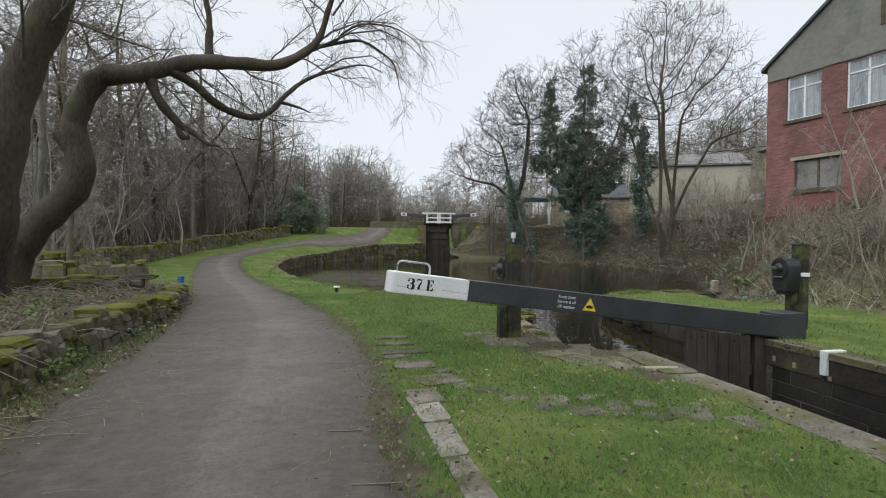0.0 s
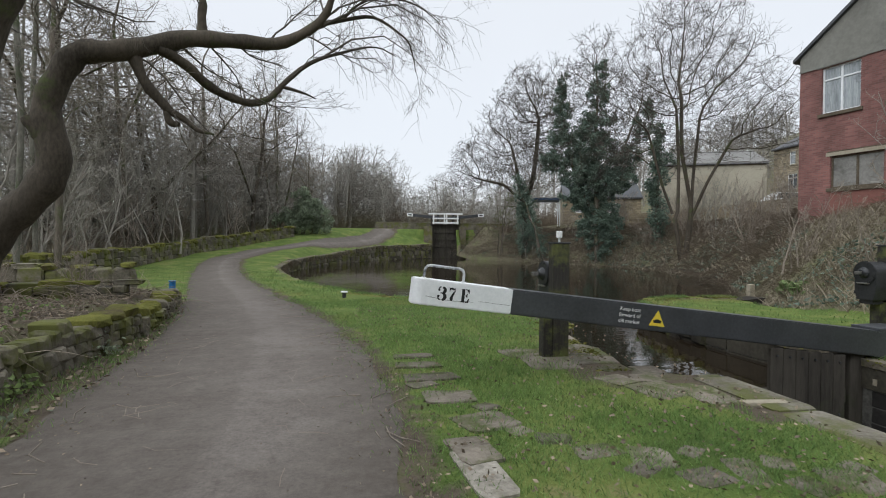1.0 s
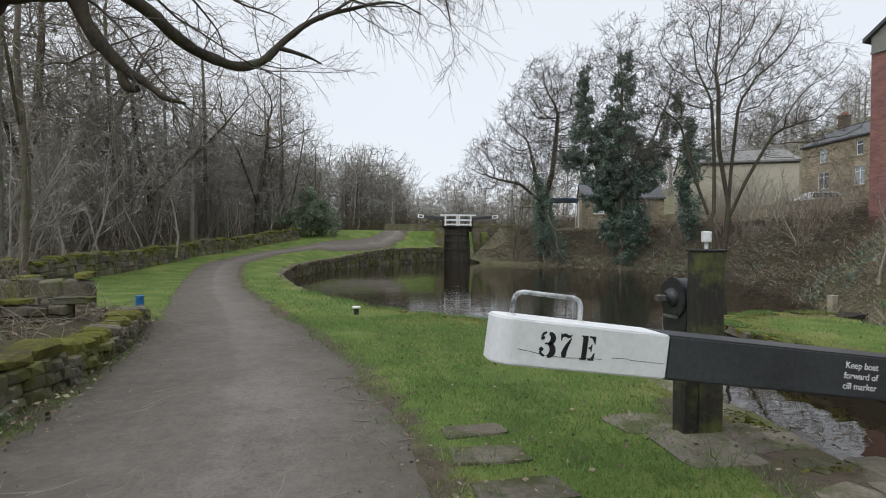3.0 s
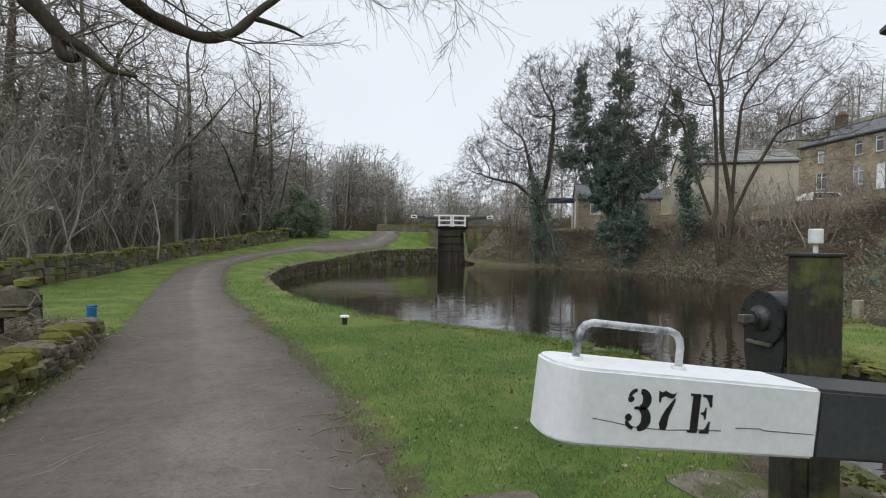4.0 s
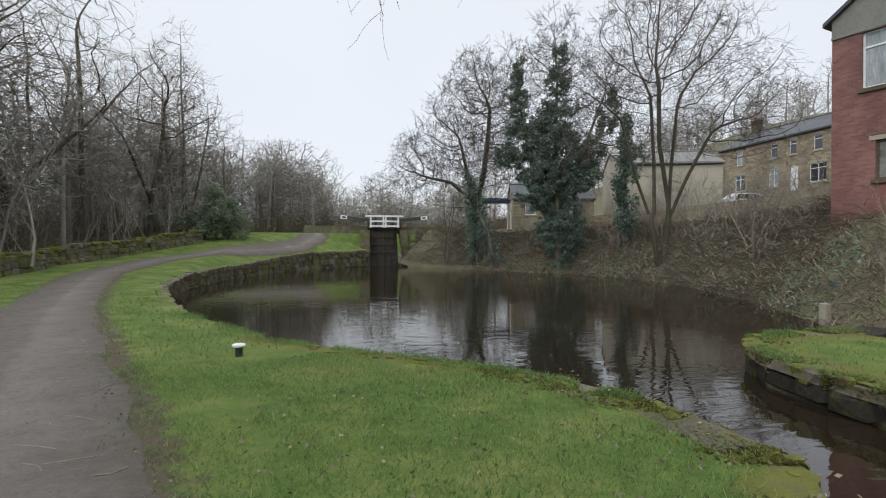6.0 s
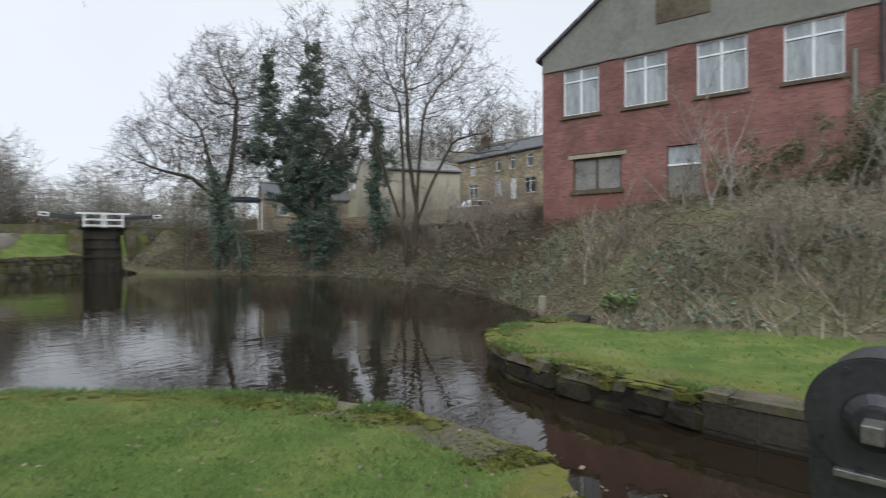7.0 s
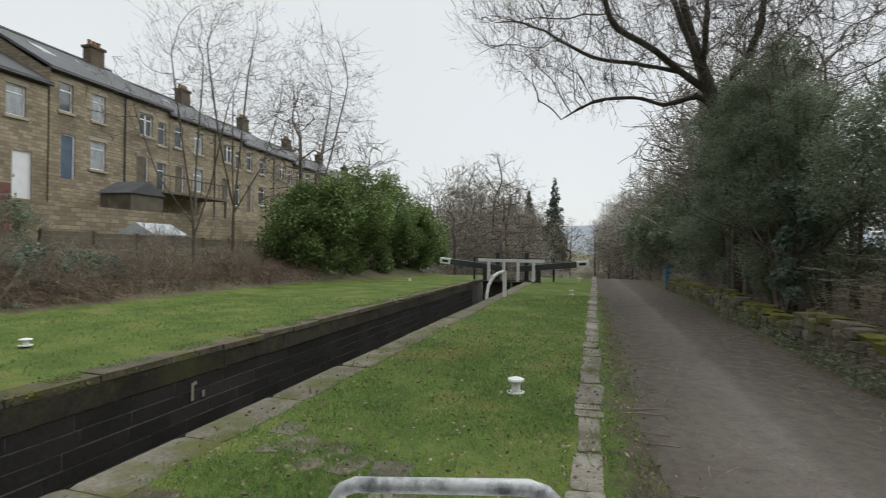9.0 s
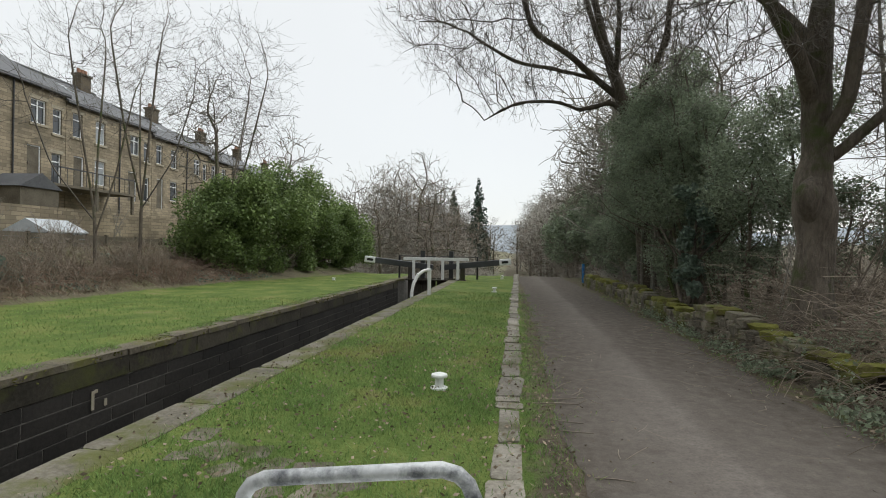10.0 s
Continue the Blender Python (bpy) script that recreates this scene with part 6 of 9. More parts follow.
def ivy_masses(t, seed, masses, count, size):
    """Ivy in ragged clumps that fill masses: rows of (across, height, radius, half height)."""
    rng = np.random.default_rng(seed)
    cs, rs = [], []
    for u, h, r, hh in masses:
        for k in range(int(16 + r * hh * 26)):
            d = unit(rng.normal(size=3)) * rng.uniform(0.2, 1.0) ** 0.6 * rng.uniform(0.8, 1.2)
            x, dep = u + d[0] * r, d[1] * r * 0.8
            cs.append((x * ACROSS[0] - dep * ACROSS[1], x * ACROSS[1] + dep * ACROSS[0], max(0.3, h + d[2] * hh)))
            rs.append(rng.uniform(0.12, 0.42) * min(1.0, 0.5 + r * 0.35))
    v, q = leaf_cloud(rng, cs, rs, count, size)
    obj("ivy", fast_mesh("ivy", v, q), M["ivy"], t, "thick dark green ivy leaves")


ivy_masses(ivy_tree, 53, [(0.3, 1.6, 1.0, 1.8), (0.2, 4.0, 1.5, 1.6), (-0.4, 6.0, 2.0, 1.5), (-1.9, 7.6, 1.8, 1.5), (0.2, 8.2, 1.9, 1.8), (1.6, 6.6, 1.5, 1.3), (2.4, 8.6, 1.2, 1.2), (-3.7, 8.4, 1.0, 1.0), (-2.8, 10.4, 1.1, 1.6),
                          (-2.9, 12.8, 0.75, 1.4), (-2.8, 14.4, 0.4, 0.9), (-0.1, 10.8, 1.4, 1.6), (0.0, 13.2, 1.1, 1.5), (0.1, 15.2, 0.6, 1.2), (3.3, 10.6, 0.8, 1.0), (3.7, 12.2, 0.5, 0.9), (-0.8, 2.6, 0.8, 1.2), (1.2, 2.8, 0.8, 1.3), (-1.0, 9.4, 1.6, 1.6), (-1.4, 5.4, 1.4, 1.4)], 90000, 0.125)
small_ivy = broad_tree(57, 9.5, 0.2, "smaller ivy-covered tree on the bank", "twig", 1, dense=0.7, crown_from=0.4)
set_at(small_ivy, 23.6, 35.6, 15)
ivy_on(small_ivy, 58, 8.6, 0.9, 7000, 0.15, [(0, 0)], 10)
ivy_on(bank_tree, 59, 5.0, 0.7, 5000, 0.13, [(0.1, 0.05), (-0.1, -0.06)], 4)
ivy_on(lean_tree, 60, 8.0, 0.8, 4200, 0.14, [(0, 0)], 8)
olive = broad_tree(61, 6.5, 0.1, "small olive-green budding tree at the water's edge", "olive_twig", 3, dense=0.9, crown_from=0.2)
set_at(olive, 15.6, 48.6, 15)

# the woods: a few grown kinds, set out many times
kinds = [grown_tree("tree", "bare woodland tree with a mossy trunk", 100, [[(0, 0, -0.2), (0.15, 0, 3), (0, 0.15, 6), (0.1, 0.1, 8.5)], [(0.1, 0, 3.2), (1.0, 0.5, 5.0)], [(0.05, 0.1, 4.2), (-1.1, -0.4, 6.0)]],
                    [(0, 0, 7.4, 2.4, 2.4, 3.6), (1.3, 0.6, 6.0, 1.8, 1.8, 2.0), (-1.3, -0.5, 6.6, 1.8, 1.8, 2.2), (0.2, -1.2, 4.6, 1.8, 1.6, 1.4)], 520, 0.36, M["bark"], M["twig"], tip=0.010, twigs=4, length=0.8, thin=0.0058, fine=1),
         grown_tree("tree", "slim pale-barked bare woodland tree", 101, [[(0, 0, -0.2), (-0.1, 0.1, 4), (0.05, 0, 8), (0.1, 0.1, 11)]],
                    [(0, 0, 8.6, 1.5, 1.5, 4.2), (0.5, 0.3, 6.4, 1.5, 1.5, 2.4), (-0.5, -0.2, 10.5, 1.2, 1.2, 2.0)], 270, 0.36, M["bark_pale"], M["twig"], tip=0.009, twigs=4, length=0.8, thin=0.0058, fine=1),
         grown_tree("tree", "many-stemmed bare woodland tree", 102, [[(0, 0, -0.2), (0.7, 0.2, 2.5), (1.2, 0.4, 5.5)], [(-0.1, 0.1, -0.2), (-0.6, 0.6, 2.6), (-0.9, 1.0, 5.4)], [(0.05, -0.15, -0.2), (-0.1, -0.8, 2.8), (-0.2, -1.2, 6.0)]],
                    [(0, 0, 5.4, 3.0, 3.0, 3.4), (1.2, 0.5, 3.4, 1.8, 1.8, 1.6), (-1.0, 0.4, 3.2, 1.8, 1.8, 1.6), (0, 0, 7.6, 1.8, 1.8, 1.4)], 620, 0.36, M["bark"], M["twig_brown"], tip=0.010, twigs=4, length=0.8, thin=0.0058, fine=1),
         grown_tree("tree", "spreading bare woodland tree with mossy limbs", 103, [[(0, 0, -0.2), (0.1, 0.1, 2.2), (0.6, 0.2, 4.2), (0.8, 0.2, 6.5)], [(0.1, 0.1, 2.0), (-1.2, -0.4, 3.6), (-2.2, -0.8, 4.8)], [(0.3, 0.1, 2.9), (1.8, 0.9, 4.4)]],
                    [(0, 0, 6.2, 3.6, 3.6, 3.4), (-2.0, -0.7, 4.8, 2.0, 2.0, 1.8), (2.0, 0.8, 5.0, 2.0, 2.0, 2.0), (0.2, 0.1, 8.6, 2.2, 2.2, 1.4)], 700, 0.36, M["bark_mossy"], M["twig"], tip=0.011, twigs=4, length=0.85, thin=0.0058, fine=1),
         grown_tree("tree", "distant bare tree with a hazy grey crown", 104, [[(0, 0, -0.2), (0.1, 0, 3), (0, 0.1, 6)]],
                    [(0, 0, 7.0, 2.6, 2.6, 3.4), (1.2, 0.4, 5.2, 2.0, 2.0, 2.4), (-1.2, -0.4, 4.6, 2.0, 2.0, 2.4), (0.1, 0, 2.6, 1.8, 1.8, 1.4)], 300, 0.55, M["bark"], M["twig_haze_grey"], tip=0.02, twigs=5, length=0.8, thin=0.02, fine=1),
         grown_tree("tree", "distant bare tree with a brownish crown", 105, [[(0, 0, -0.2), (-0.1, 0, 2.5), (0, 0.1, 5)]],
                    [(0, 0, 5.8, 2.8, 2.8, 3.4), (1.0, 0.6, 3.6, 2.2, 2.2, 2.2), (-1.2, -0.4, 3.4, 2.2, 2.2, 2.2), (0, 0, 1.8, 2.0, 2.0, 1.2)], 300, 0.55, M["bark"], M["twig_brown"], tip=0.02, twigs=5, length=0.8, thin=0.02, fine=1)]
WOODS = [(0, -8.6, 19.8), (1, -9.9, 21.3), (1, -12, 24.5), (3, -13.5, 29.5), (0, -11.2, 33.5), (1, -15.5, 21), (2, -15, 35), (3, -11.6, 39.5), (0, -9.2, 44),
         (2, -12.5, 46), (3, -6.8, 49.0), (2, -10.5, 53), (1, -5.2, 56), (0, -2.6, 60), (3, -8.0, 62), (2, 1.5, 67), (1, -7.2, 14.8), (1, -9.6, 11.8), (1, -11.0, 8.4),
         (1, -8.0, 5.0), (1, -13.0, 13.5), (2, -16.5, 28), (0, -18, 22), (2, -5.0, 52.5), (3, -15.5, 41), (0, -7.5, 58.0), (2, -3.2, 66.0)]
rw = random.Random(9)
placed = set()
JOINED = {"deep_woods": [], "hillside_woods": [], "valley_woods": []}


def far_out(wood, k, x, y, s):
    """One more tree of a far wood that nobody could count."""
    JOINED[wood].append((k, pose(x, y, float(ground_z(x, y)) - 0.1, random.uniform(-4, 4), 0, random.uniform(0, 360)) @ Matrix.Diagonal((s, s, s, 1))))


def join_woods(wood, label):
    chunks = []
    for k, m in JOINED[wood]:
        R, t = np.array(m.to_3x3()), np.array(m.translation)
        for part_ob in kinds[k].children:
            me = part_ob.data
            co = np.empty(len(me.vertices) * 3, np.float32)
            me.vertices.foreach_get("co", co)
            ids = np.empty(len(me.loops), np.int32)
            me.loops.foreach_get("vertex_index", ids)
            chunks.append((co.reshape(-1, 3) @ R.T + t, ids.reshape(-1, 4)))
    v, q = joined(chunks)
    tagged(obj(wood, fast_mesh(wood, v, q), M["thicket_grey" if wood == "valley_woods" else "twig_haze_grey"]), label, "woods", kind="stuff")


for _ in range(60):                      # deeper woods, out to the hedges beyond the upper lock
    y = rw.uniform(24, 115)
    far_out("deep_woods", rw.choice((4, 5)), rw.uniform(-38, -12.5 + max(0, y - 36) * 0.3) if y < 55 else rw.uniform(-30, 4 + (y - 55) * 0.2), y, rw.uniform(0.95, 1.35))
for _ in range(34):
    far_out("deep_woods", rw.choice((4, 5)), rw.uniform(4, 42), rw.uniform(80, 150), rw.uniform(0.9, 1.2))
for _ in range(90):
    a, d = math.radians(rw.uniform(20, 62)), rw.uniform(75, 150)
    far_out("hillside_woods", rw.choice((4, 5)), d * math.sin(a), d * math.cos(a), rw.uniform(0.8, 1.25))
for _ in range(60):                      # the valley beyond the lower lock
    far_out("valley_woods", rw.choice((4, 5)), rw.uniform(9.5, 26), rw.uniform(-115, -40), rw.uniform(0.8, 1.2))
for _ in range(40):
    x = rw.uniform(5.2, 14)
    far_out("valley_woods", 5, x, rw.uniform(-62, -36), rw.uniform(0.9, 1.1) * (0.45 + 0.045 * (x - 5)))
for _ in range(14):
    far_out("valley_woods", 4, rw.uniform(-5, 2.0), rw.uniform(-125, -78), rw.uniform(0.8, 1.1))
for _ in range(26):                      # the wood beside the upper bend
    y = rw.uniform(33, 66)
    far_out("deep_woods", rw.choice((4, 5)), rw.uniform(-17, -10.5) + max(0, y - 36) * 0.3, y, rw.uniform(0.9, 1.2))
for _ in range(26):
    far_out("deep_woods", rw.choice((4, 5)), rw.uniform(-7, 6), rw.uniform(63, 82), rw.uniform(0.85, 1.1))
for _ in range(40):                      # hedge and scrub behind the upper lock
    far_out("deep_woods", 5, rw.uniform(4, 28), rw.uniform(63, 80), rw.uniform(0.5, 0.85))
for _ in range(50):                      # the path's wooded side
    y = rw.uniform(-100, -16)
    far_out("valley_woods", rw.choice((4, 5)), rw.uniform(-9, -3.6) + (0 if y > -36 else 1.6), y, rw.uniform(1.05, 1.4))


def set_out(k, x, y, s, label=""):
    rz = random.uniform(0, 360)
    if k in placed:
        place(kinds[k], x, y, rz, s, random.uniform(-4, 4), label)
    else:
        set_at(kinds[k], x, y, rz, s)
        placed.add(k)


for k, x, y in WOODS:
    set_out(k, x, y, random.uniform(1.4, 1.7) if x < -4 and 28 < y < 60 and k < 4 else random.uniform(1.1, 1.4) if x < -8 and y < 48 else random.uniform(0.9, 1.2))
# woods along the path to the south
for k, x, y, s in [(1, -3.0, -9.4, 0.72), (1, -3.15, -10.2, 0.7), (1, -3.05, -11.0, 0.72), (0, -6.5, -14, 0.95), (3, -4.6, -19, 0.9), (2, -5, -25, 0.9), (5, -4.2, -31, 0.9), (4, -3.2, -38, 0.9), (5, -2.4, -45, 0.9),
                   (1, -9, -9, 1), (0, -10, -3, 1), (4, -8, -20, 1), (5, -7.5, -30, 1), (4, -6, -40, 1), (5, -1.6, -54, 0.9), (4, -6, -52, 1), (3, -7, 1.0, 0.9), (0, -8.5, -6, 1.0), (2, -11, 2, 1.0),
                   (5, 7.5, -42, 0.85), (4, 10.5, -47, 0.95), (5, 6.0, -55, 0.9), (4, 13, -38, 0.85), (5, 9, -62, 1.0), (4, 15, -52, 1.0), (5, 4.4, -70, 0.9), (4, 1, -78, 0.9), (5, -2, -70, 0.9),
                   (5, 8.6, -36, 0.75), (4, 12, -60, 1.2), (5, 17, -44, 1.0), (4, 6, -85, 1.0), (5, 11.5, -33, 0.75), (5, 13.5, -45, 1.2), (4, 9.0, -50, 1.15), (5, 14.5, -56, 1.3),
                   (4, -4.5, -27, 0.9), (5, -3.4, -34, 0.95), (4, -2.2, -50, 1.0), (5, -0.6, -62, 1.0), (4, -4.8, -45, 1.1), (5, -1.0, -85, 1.0), (4, -6.5, -60, 1.2), (3, -5.6, -16.5, 0.9), (2, -6.2, -21, 1.0),
                   (2, -6.4, -3.6, 0.75), (0, -7.6, 0.6, 0.8), (3, -9.5, -5.0, 0.9), (5, 8.4, -39, 1.25), (4, 10.8, -44, 1.35), (5, 12.8, -48, 1.3), (5, 7.4, -47, 1.1)]:
    set_out(k, x, y, s)
# garden and hillside trees
garden_tree = grown_tree("tree", "bare garden tree with upswept branches", 131, [[(0, 0, -0.2), (0.05, 0, 2.0), (0.4, 0.1, 4.5), (0.8, 0.2, 7.5)], [(0, 0.05, 1.4), (-0.6, 0.2, 3.4), (-1.2, 0.4, 6.5)], [(0.05, 0, 2.0), (0.1, -0.6, 4.5), (0.0, -1.1, 8.0)], [(0.05, 0, 1.8), (1.2, 0.6, 3.6), (1.9, 1.0, 6.0)]],
                         [(0.2, 0, 7.4, 2.4, 2.4, 3.0), (-1.5, 0.4, 6.4, 1.6, 1.6, 2.4), (2.0, 0.8, 6.2, 1.6, 1.6, 2.2), (0.2, 0, 9.4, 1.8, 1.8, 1.2)], 900, 0.36, M["bark"], M["twig_dark"], tip=0.0055, twigs=4, length=0.9, thin=0.0055, fine=1)
set_at(garden_tree, 15.2, -9.0, 30, 0.95)
place(garden_tree, 16.2, -12.4, 150, 1.1)
place(garden_tree, 14.9, -16.0, 265, 1.08, 8)
for k, x, y, s in [(4, 17.5, -20, 0.95), (5, 16, -25, 0.9)]:
    set_out(k, x, y, s, "bare garden tree beyond the hedge")
join_woods("deep_woods", "deep bare grey winter woods behind the wall")
join_woods("hillside_woods", "bare winter woods on the rising ground behind the houses")
join_woods("valley_woods", "bare brownish winter woods down the valley")


def polyline(rows, n=None):
    return np.array(rows, dtype=float)[None]


# the old tree with a long mossy limb over the path
old = thing("old_tree", "old mossy tree with a long crooked limb over the path", "tree")
rng = np.random.default_rng(77)
limb = polyline([(-5.7, 10.6, 0.3), (-5.5, 10.6, 1.2), (-5.2, 10.6, 1.66), (-4.9, 10.6, 1.95), (-4.54, 10.6, 2.37), (-4.4, 10.6, 2.75), (-4.52, 10.6, 3.25), (-4.58, 10.6, 3.57), (-4.45, 10.6, 3.99), (-4.21, 10.62, 4.46), (-4.0, 10.62, 4.6), (-3.61, 10.65, 4.62),
                 (-3.07, 10.8, 4.81), (-2.5, 11.0, 5.09), (-2.07, 11.1, 5.13), (-1.55, 11.2, 5.17), (-0.95, 11.35, 5.2), (-0.53, 11.4, 5.44), (-0.16, 11.4, 5.72), (0.02, 11.35, 6.0), (0.12, 11.3, 6.4), (0.4, 11.2, 7.2), (0.9, 11.0, 8.2)])
limb_r = np.array([[0.30, 0.29, 0.28, 0.27, 0.27, 0.25, 0.235, 0.22, 0.21, 0.205, 0.2, 0.18, 0.17, 0.155, 0.145, 0.13, 0.115, 0.10, 0.085, 0.07, 0.06, 0.04, 0.02]])
low = polyline([(-3.29, 10.75, 4.66), (-3.19, 10.8, 4.29), (-2.96, 10.85, 3.95), (-2.77, 10.95, 3.75), (-2.56, 11.0, 3.64), (-2.3, 11.0, 3.41), (-2.04, 11.0, 3.36)])
low_r = np.array([[0.11, 0.10, 0.09, 0.075, 0.06, 0.04, 0.02]])
hook = polyline([(-2.8, 10.95, 3.79), (-2.79, 10.95, 3.6), (-2.72, 10.95, 3.5), (-2.61, 10.95, 3.52)])
sweep = polyline([(-2.91, 10.8, 4.78), (-2.63, 11.0, 4.7), (-2.35, 11.2, 4.47), (-2.13, 11.4, 4.29), (-1.82, 11.6, 4.19), (-1.51, 11.9, 4.17), (-1.17, 12.1, 4.34), (-0.96, 12.3, 4.7), (-0.59, 12.5, 5.15), (-0.2, 12.7, 5.46), (0.13, 12.8, 5.6), (0.56, 12.9, 5.79), (1.08, 13.0, 5.96), (1.54, 13.1, 5.77)])
sweep_r = np.array([[0.10, 0.095, 0.09, 0.085, 0.08, 0.075, 0.065, 0.055, 0.05, 0.042, 0.035, 0.028, 0.018, 0.01]])
fork = polyline([(-0.98, 12.3, 4.68), (-0.65, 12.3, 4.6), (-0.5, 12.3, 4.57), (-0.26, 12.3, 4.46)])
riser = polyline([(-2.25, 11.05, 5.1), (-2.27, 11.1, 5.56), (-2.24, 11.15, 5.86), (-2.32, 11.2, 6.3), (-2.45, 11.3, 7.0), (-2.7, 11.5, 8.6)])
riser_r = np.array([[0.09, 0.075, 0.065, 0.055, 0.045, 0.03]])
end_a = polyline([(-0.2, 11.4, 5.69), (0.43, 11.4, 5.86), (0.88, 11.4, 5.98), (1.34, 11.4, 5.72), (1.65, 11.4, 5.5), (1.76, 11.4, 4.9)])
end_b = polyline([(0.28, 11.4, 5.83), (0.57, 11.35, 6.16), (1.02, 11.3, 6.33), (1.77, 11.2, 6.21), (2.2, 11.1, 5.8)])
knob = polyline([(-4.55, 10.55, 3.1), (-4.72, 10.5, 3.3), (-4.8, 10.46, 3.42)])
big = polyline([(-5.3, 8.9, 0.2), (-4.95, 8.7, 1.3), (-4.79, 8.6, 2.23), (-4.63, 8.6, 3.1), (-4.48, 8.6, 3.79), (-4.17, 8.6, 4.59), (-3.86, 8.6, 5.3), (-3.5, 8.7, 6.3), (-3.3, 8.9, 8.0), (-3.4, 9.0, 10.5)])
big_r = np.array([[0.42, 0.36, 0.31, 0.29, 0.27, 0.25, 0.22, 0.18, 0.13, 0.06]])


def smooth_line(P, R, m):
    """A finer, gently rounded line through the same places."""
    n = P.shape[1]
    t, u = np.arange(n), np.linspace(0, n - 1, (n - 1) * m + 1)
    Q = np.stack([np.interp(u, t, P[0, :, i]) for i in range(3)], -1)
    for _ in range(2):
        Q[1:-1] = Q[1:-1] * 0.5 + (Q[:-2] + Q[2:]) * 0.25
    return Q[None], np.interp(u, t, R[0])[None]


main = [smooth_line(a, b, 3) for a, b in ((limb, limb_r), (low, low_r), (sweep, sweep_r), (riser, riser_r), (hook, np.array([[0.06, 0.07, 0.065, 0.045]])), (fork, np.array([[0.04, 0.032, 0.026, 0.012]])), (end_a, np.array([[0.05, 0.04, 0.032, 0.024, 0.018, 0.008]])), (end_b, np.array([[0.03, 0.025, 0.02, 0.014, 0.007]])), (knob, np.array([[0.14, 0.11, 0.07]])), (big, big_r))]
chunks = []
for a, b in main:
    wob = 1 + 0.07 * np.sin(np.arange(a.shape[1]) * 1.7)[None]
    chunks.append(tubes(a, b * wob, 14))
v, q = joined(chunks)
v = v + np.array([[noise.noise((x * 5, y * 5, z * 5)) * 0.022 for x, y, z in v]]).T * np.array([1, 1, 0.6])
obj("trunk", fast_mesh("trunk", v, q, True), M["bark_mossy"], old, "crooked moss-covered trunk and limbs")
fine = []
for (a, b), k, u0, rat, ang, up, cap in ((main[0], 12, 0.48, 0.2, 50, 0.05, 0.03), (main[1], 6, 0.3, 0.35, 50, -0.03, 0.015), (main[2], 12, 0.35, 0.32, 45, 0.0, 0.016), (main[3], 10, 0.2, 0.6, 45, 0.02, 0.02), (main[9], 16, 0.42, 0.3, 55, 0.03, 0.04), (main[6], 4, 0.4, 0.5, 45, 0.0, 0.012), (main[7], 12, 0.15, 0.4, 48, -0.05, 0.016), (main[8], 10, 0.15, 0.4, 48, -0.05, 0.012)):
    p1 = grow(rng, a, np.minimum(b, cap * 1.4), k, u0, 1.0, rat, ang, 8, up, 0.18, 0.5, 0.4, 0.005)
    p2 = grow(rng, *p1, 9, 0.15, 1.0, 0.45, 42, 6, -0.02, 0.2, 0.55, 0.45, 0.0035)
    p3 = grow(rng, *p2, 6, 0.15, 1.0, 0.5, 38, 4, -0.06, 0.18, 0.6, 0.4, 0.0026)
    fine += [tubes(*p1, 5), tubes(*p2, 4), tubes(*p3, 3)]
# long drooping twigs at the limb's end
tipsrc = (np.array([[(-0.3, 11.4, 5.6), (0.2, 11.5, 6.1), (0.9, 11.7, 6.5), (1.7, 11.9, 6.6), (2.4, 12.1, 6.3)], [(-0.09, 11.4, 5.69), (0.6, 11.2, 6.0), (1.3, 11.1, 6.1), (1.9, 11.2, 5.9), (2.4, 11.3, 5.5)],
                    [(0.25, 11.3, 6.4), (0.7, 11.0, 7.0), (1.3, 10.8, 7.3), (2.0, 10.7, 7.2), (2.7, 10.7, 6.8)], [(-0.3, 12.8, 5.4), (0.5, 12.6, 5.9), (1.2, 12.5, 6.0), (1.8, 12.6, 5.7), (2.2, 12.7, 5.3)]], float), np.array([[0.026, 0.02, 0.014, 0.009, 0.005]] * 4))
p2 = grow(rng, *tipsrc, 11, 0.1, 1.0, 0.5, 50, 8, -0.1, 0.24, 0.45, 0.2, 0.004)
p3 = grow(rng, *p2, 6, 0.1, 1.0, 0.5, 36, 5, -0.16, 0.16, 0.6, 0.3, 0.003)
fine += [tubes(*tipsrc, 6), tubes(*p2, 4), tubes(*p3, 3)]
v, q = joined(fine)
obj("crown", fast_mesh("crown", v, q), M["twig_dark"], old, "fine drooping bare twigs")

# the thick tree behind the wall on the way south
bole = smooth_line(polyline([(0.1, 0, -0.15), (0.05, 0, 0.8), (-0.02, 0, 1.5), (0.02, 0, 1.95), (0.06, 0, 2.3), (0.0, 0, 2.8), (0.02, 0, 3.4), (0.05, 0, 4.2), (0.0, 0.02, 5.0), (-0.1, 0.1, 6.2), (-0.15, 0.2, 7.8), (-0.1, 0.3, 9.6)]),
                   np.array([[0.42, 0.28, 0.25, 0.31, 0.27, 0.215, 0.205, 0.22, 0.17, 0.12, 0.08, 0.04]]), 5)
burr = smooth_line(polyline([(0.1, 0.1, 1.75), (0.22, 0.2, 2.0), (0.24, 0.24, 2.2), (0.12, 0.16, 2.45)]), np.array([[0.1, 0.17, 0.18, 0.1]]), 4)
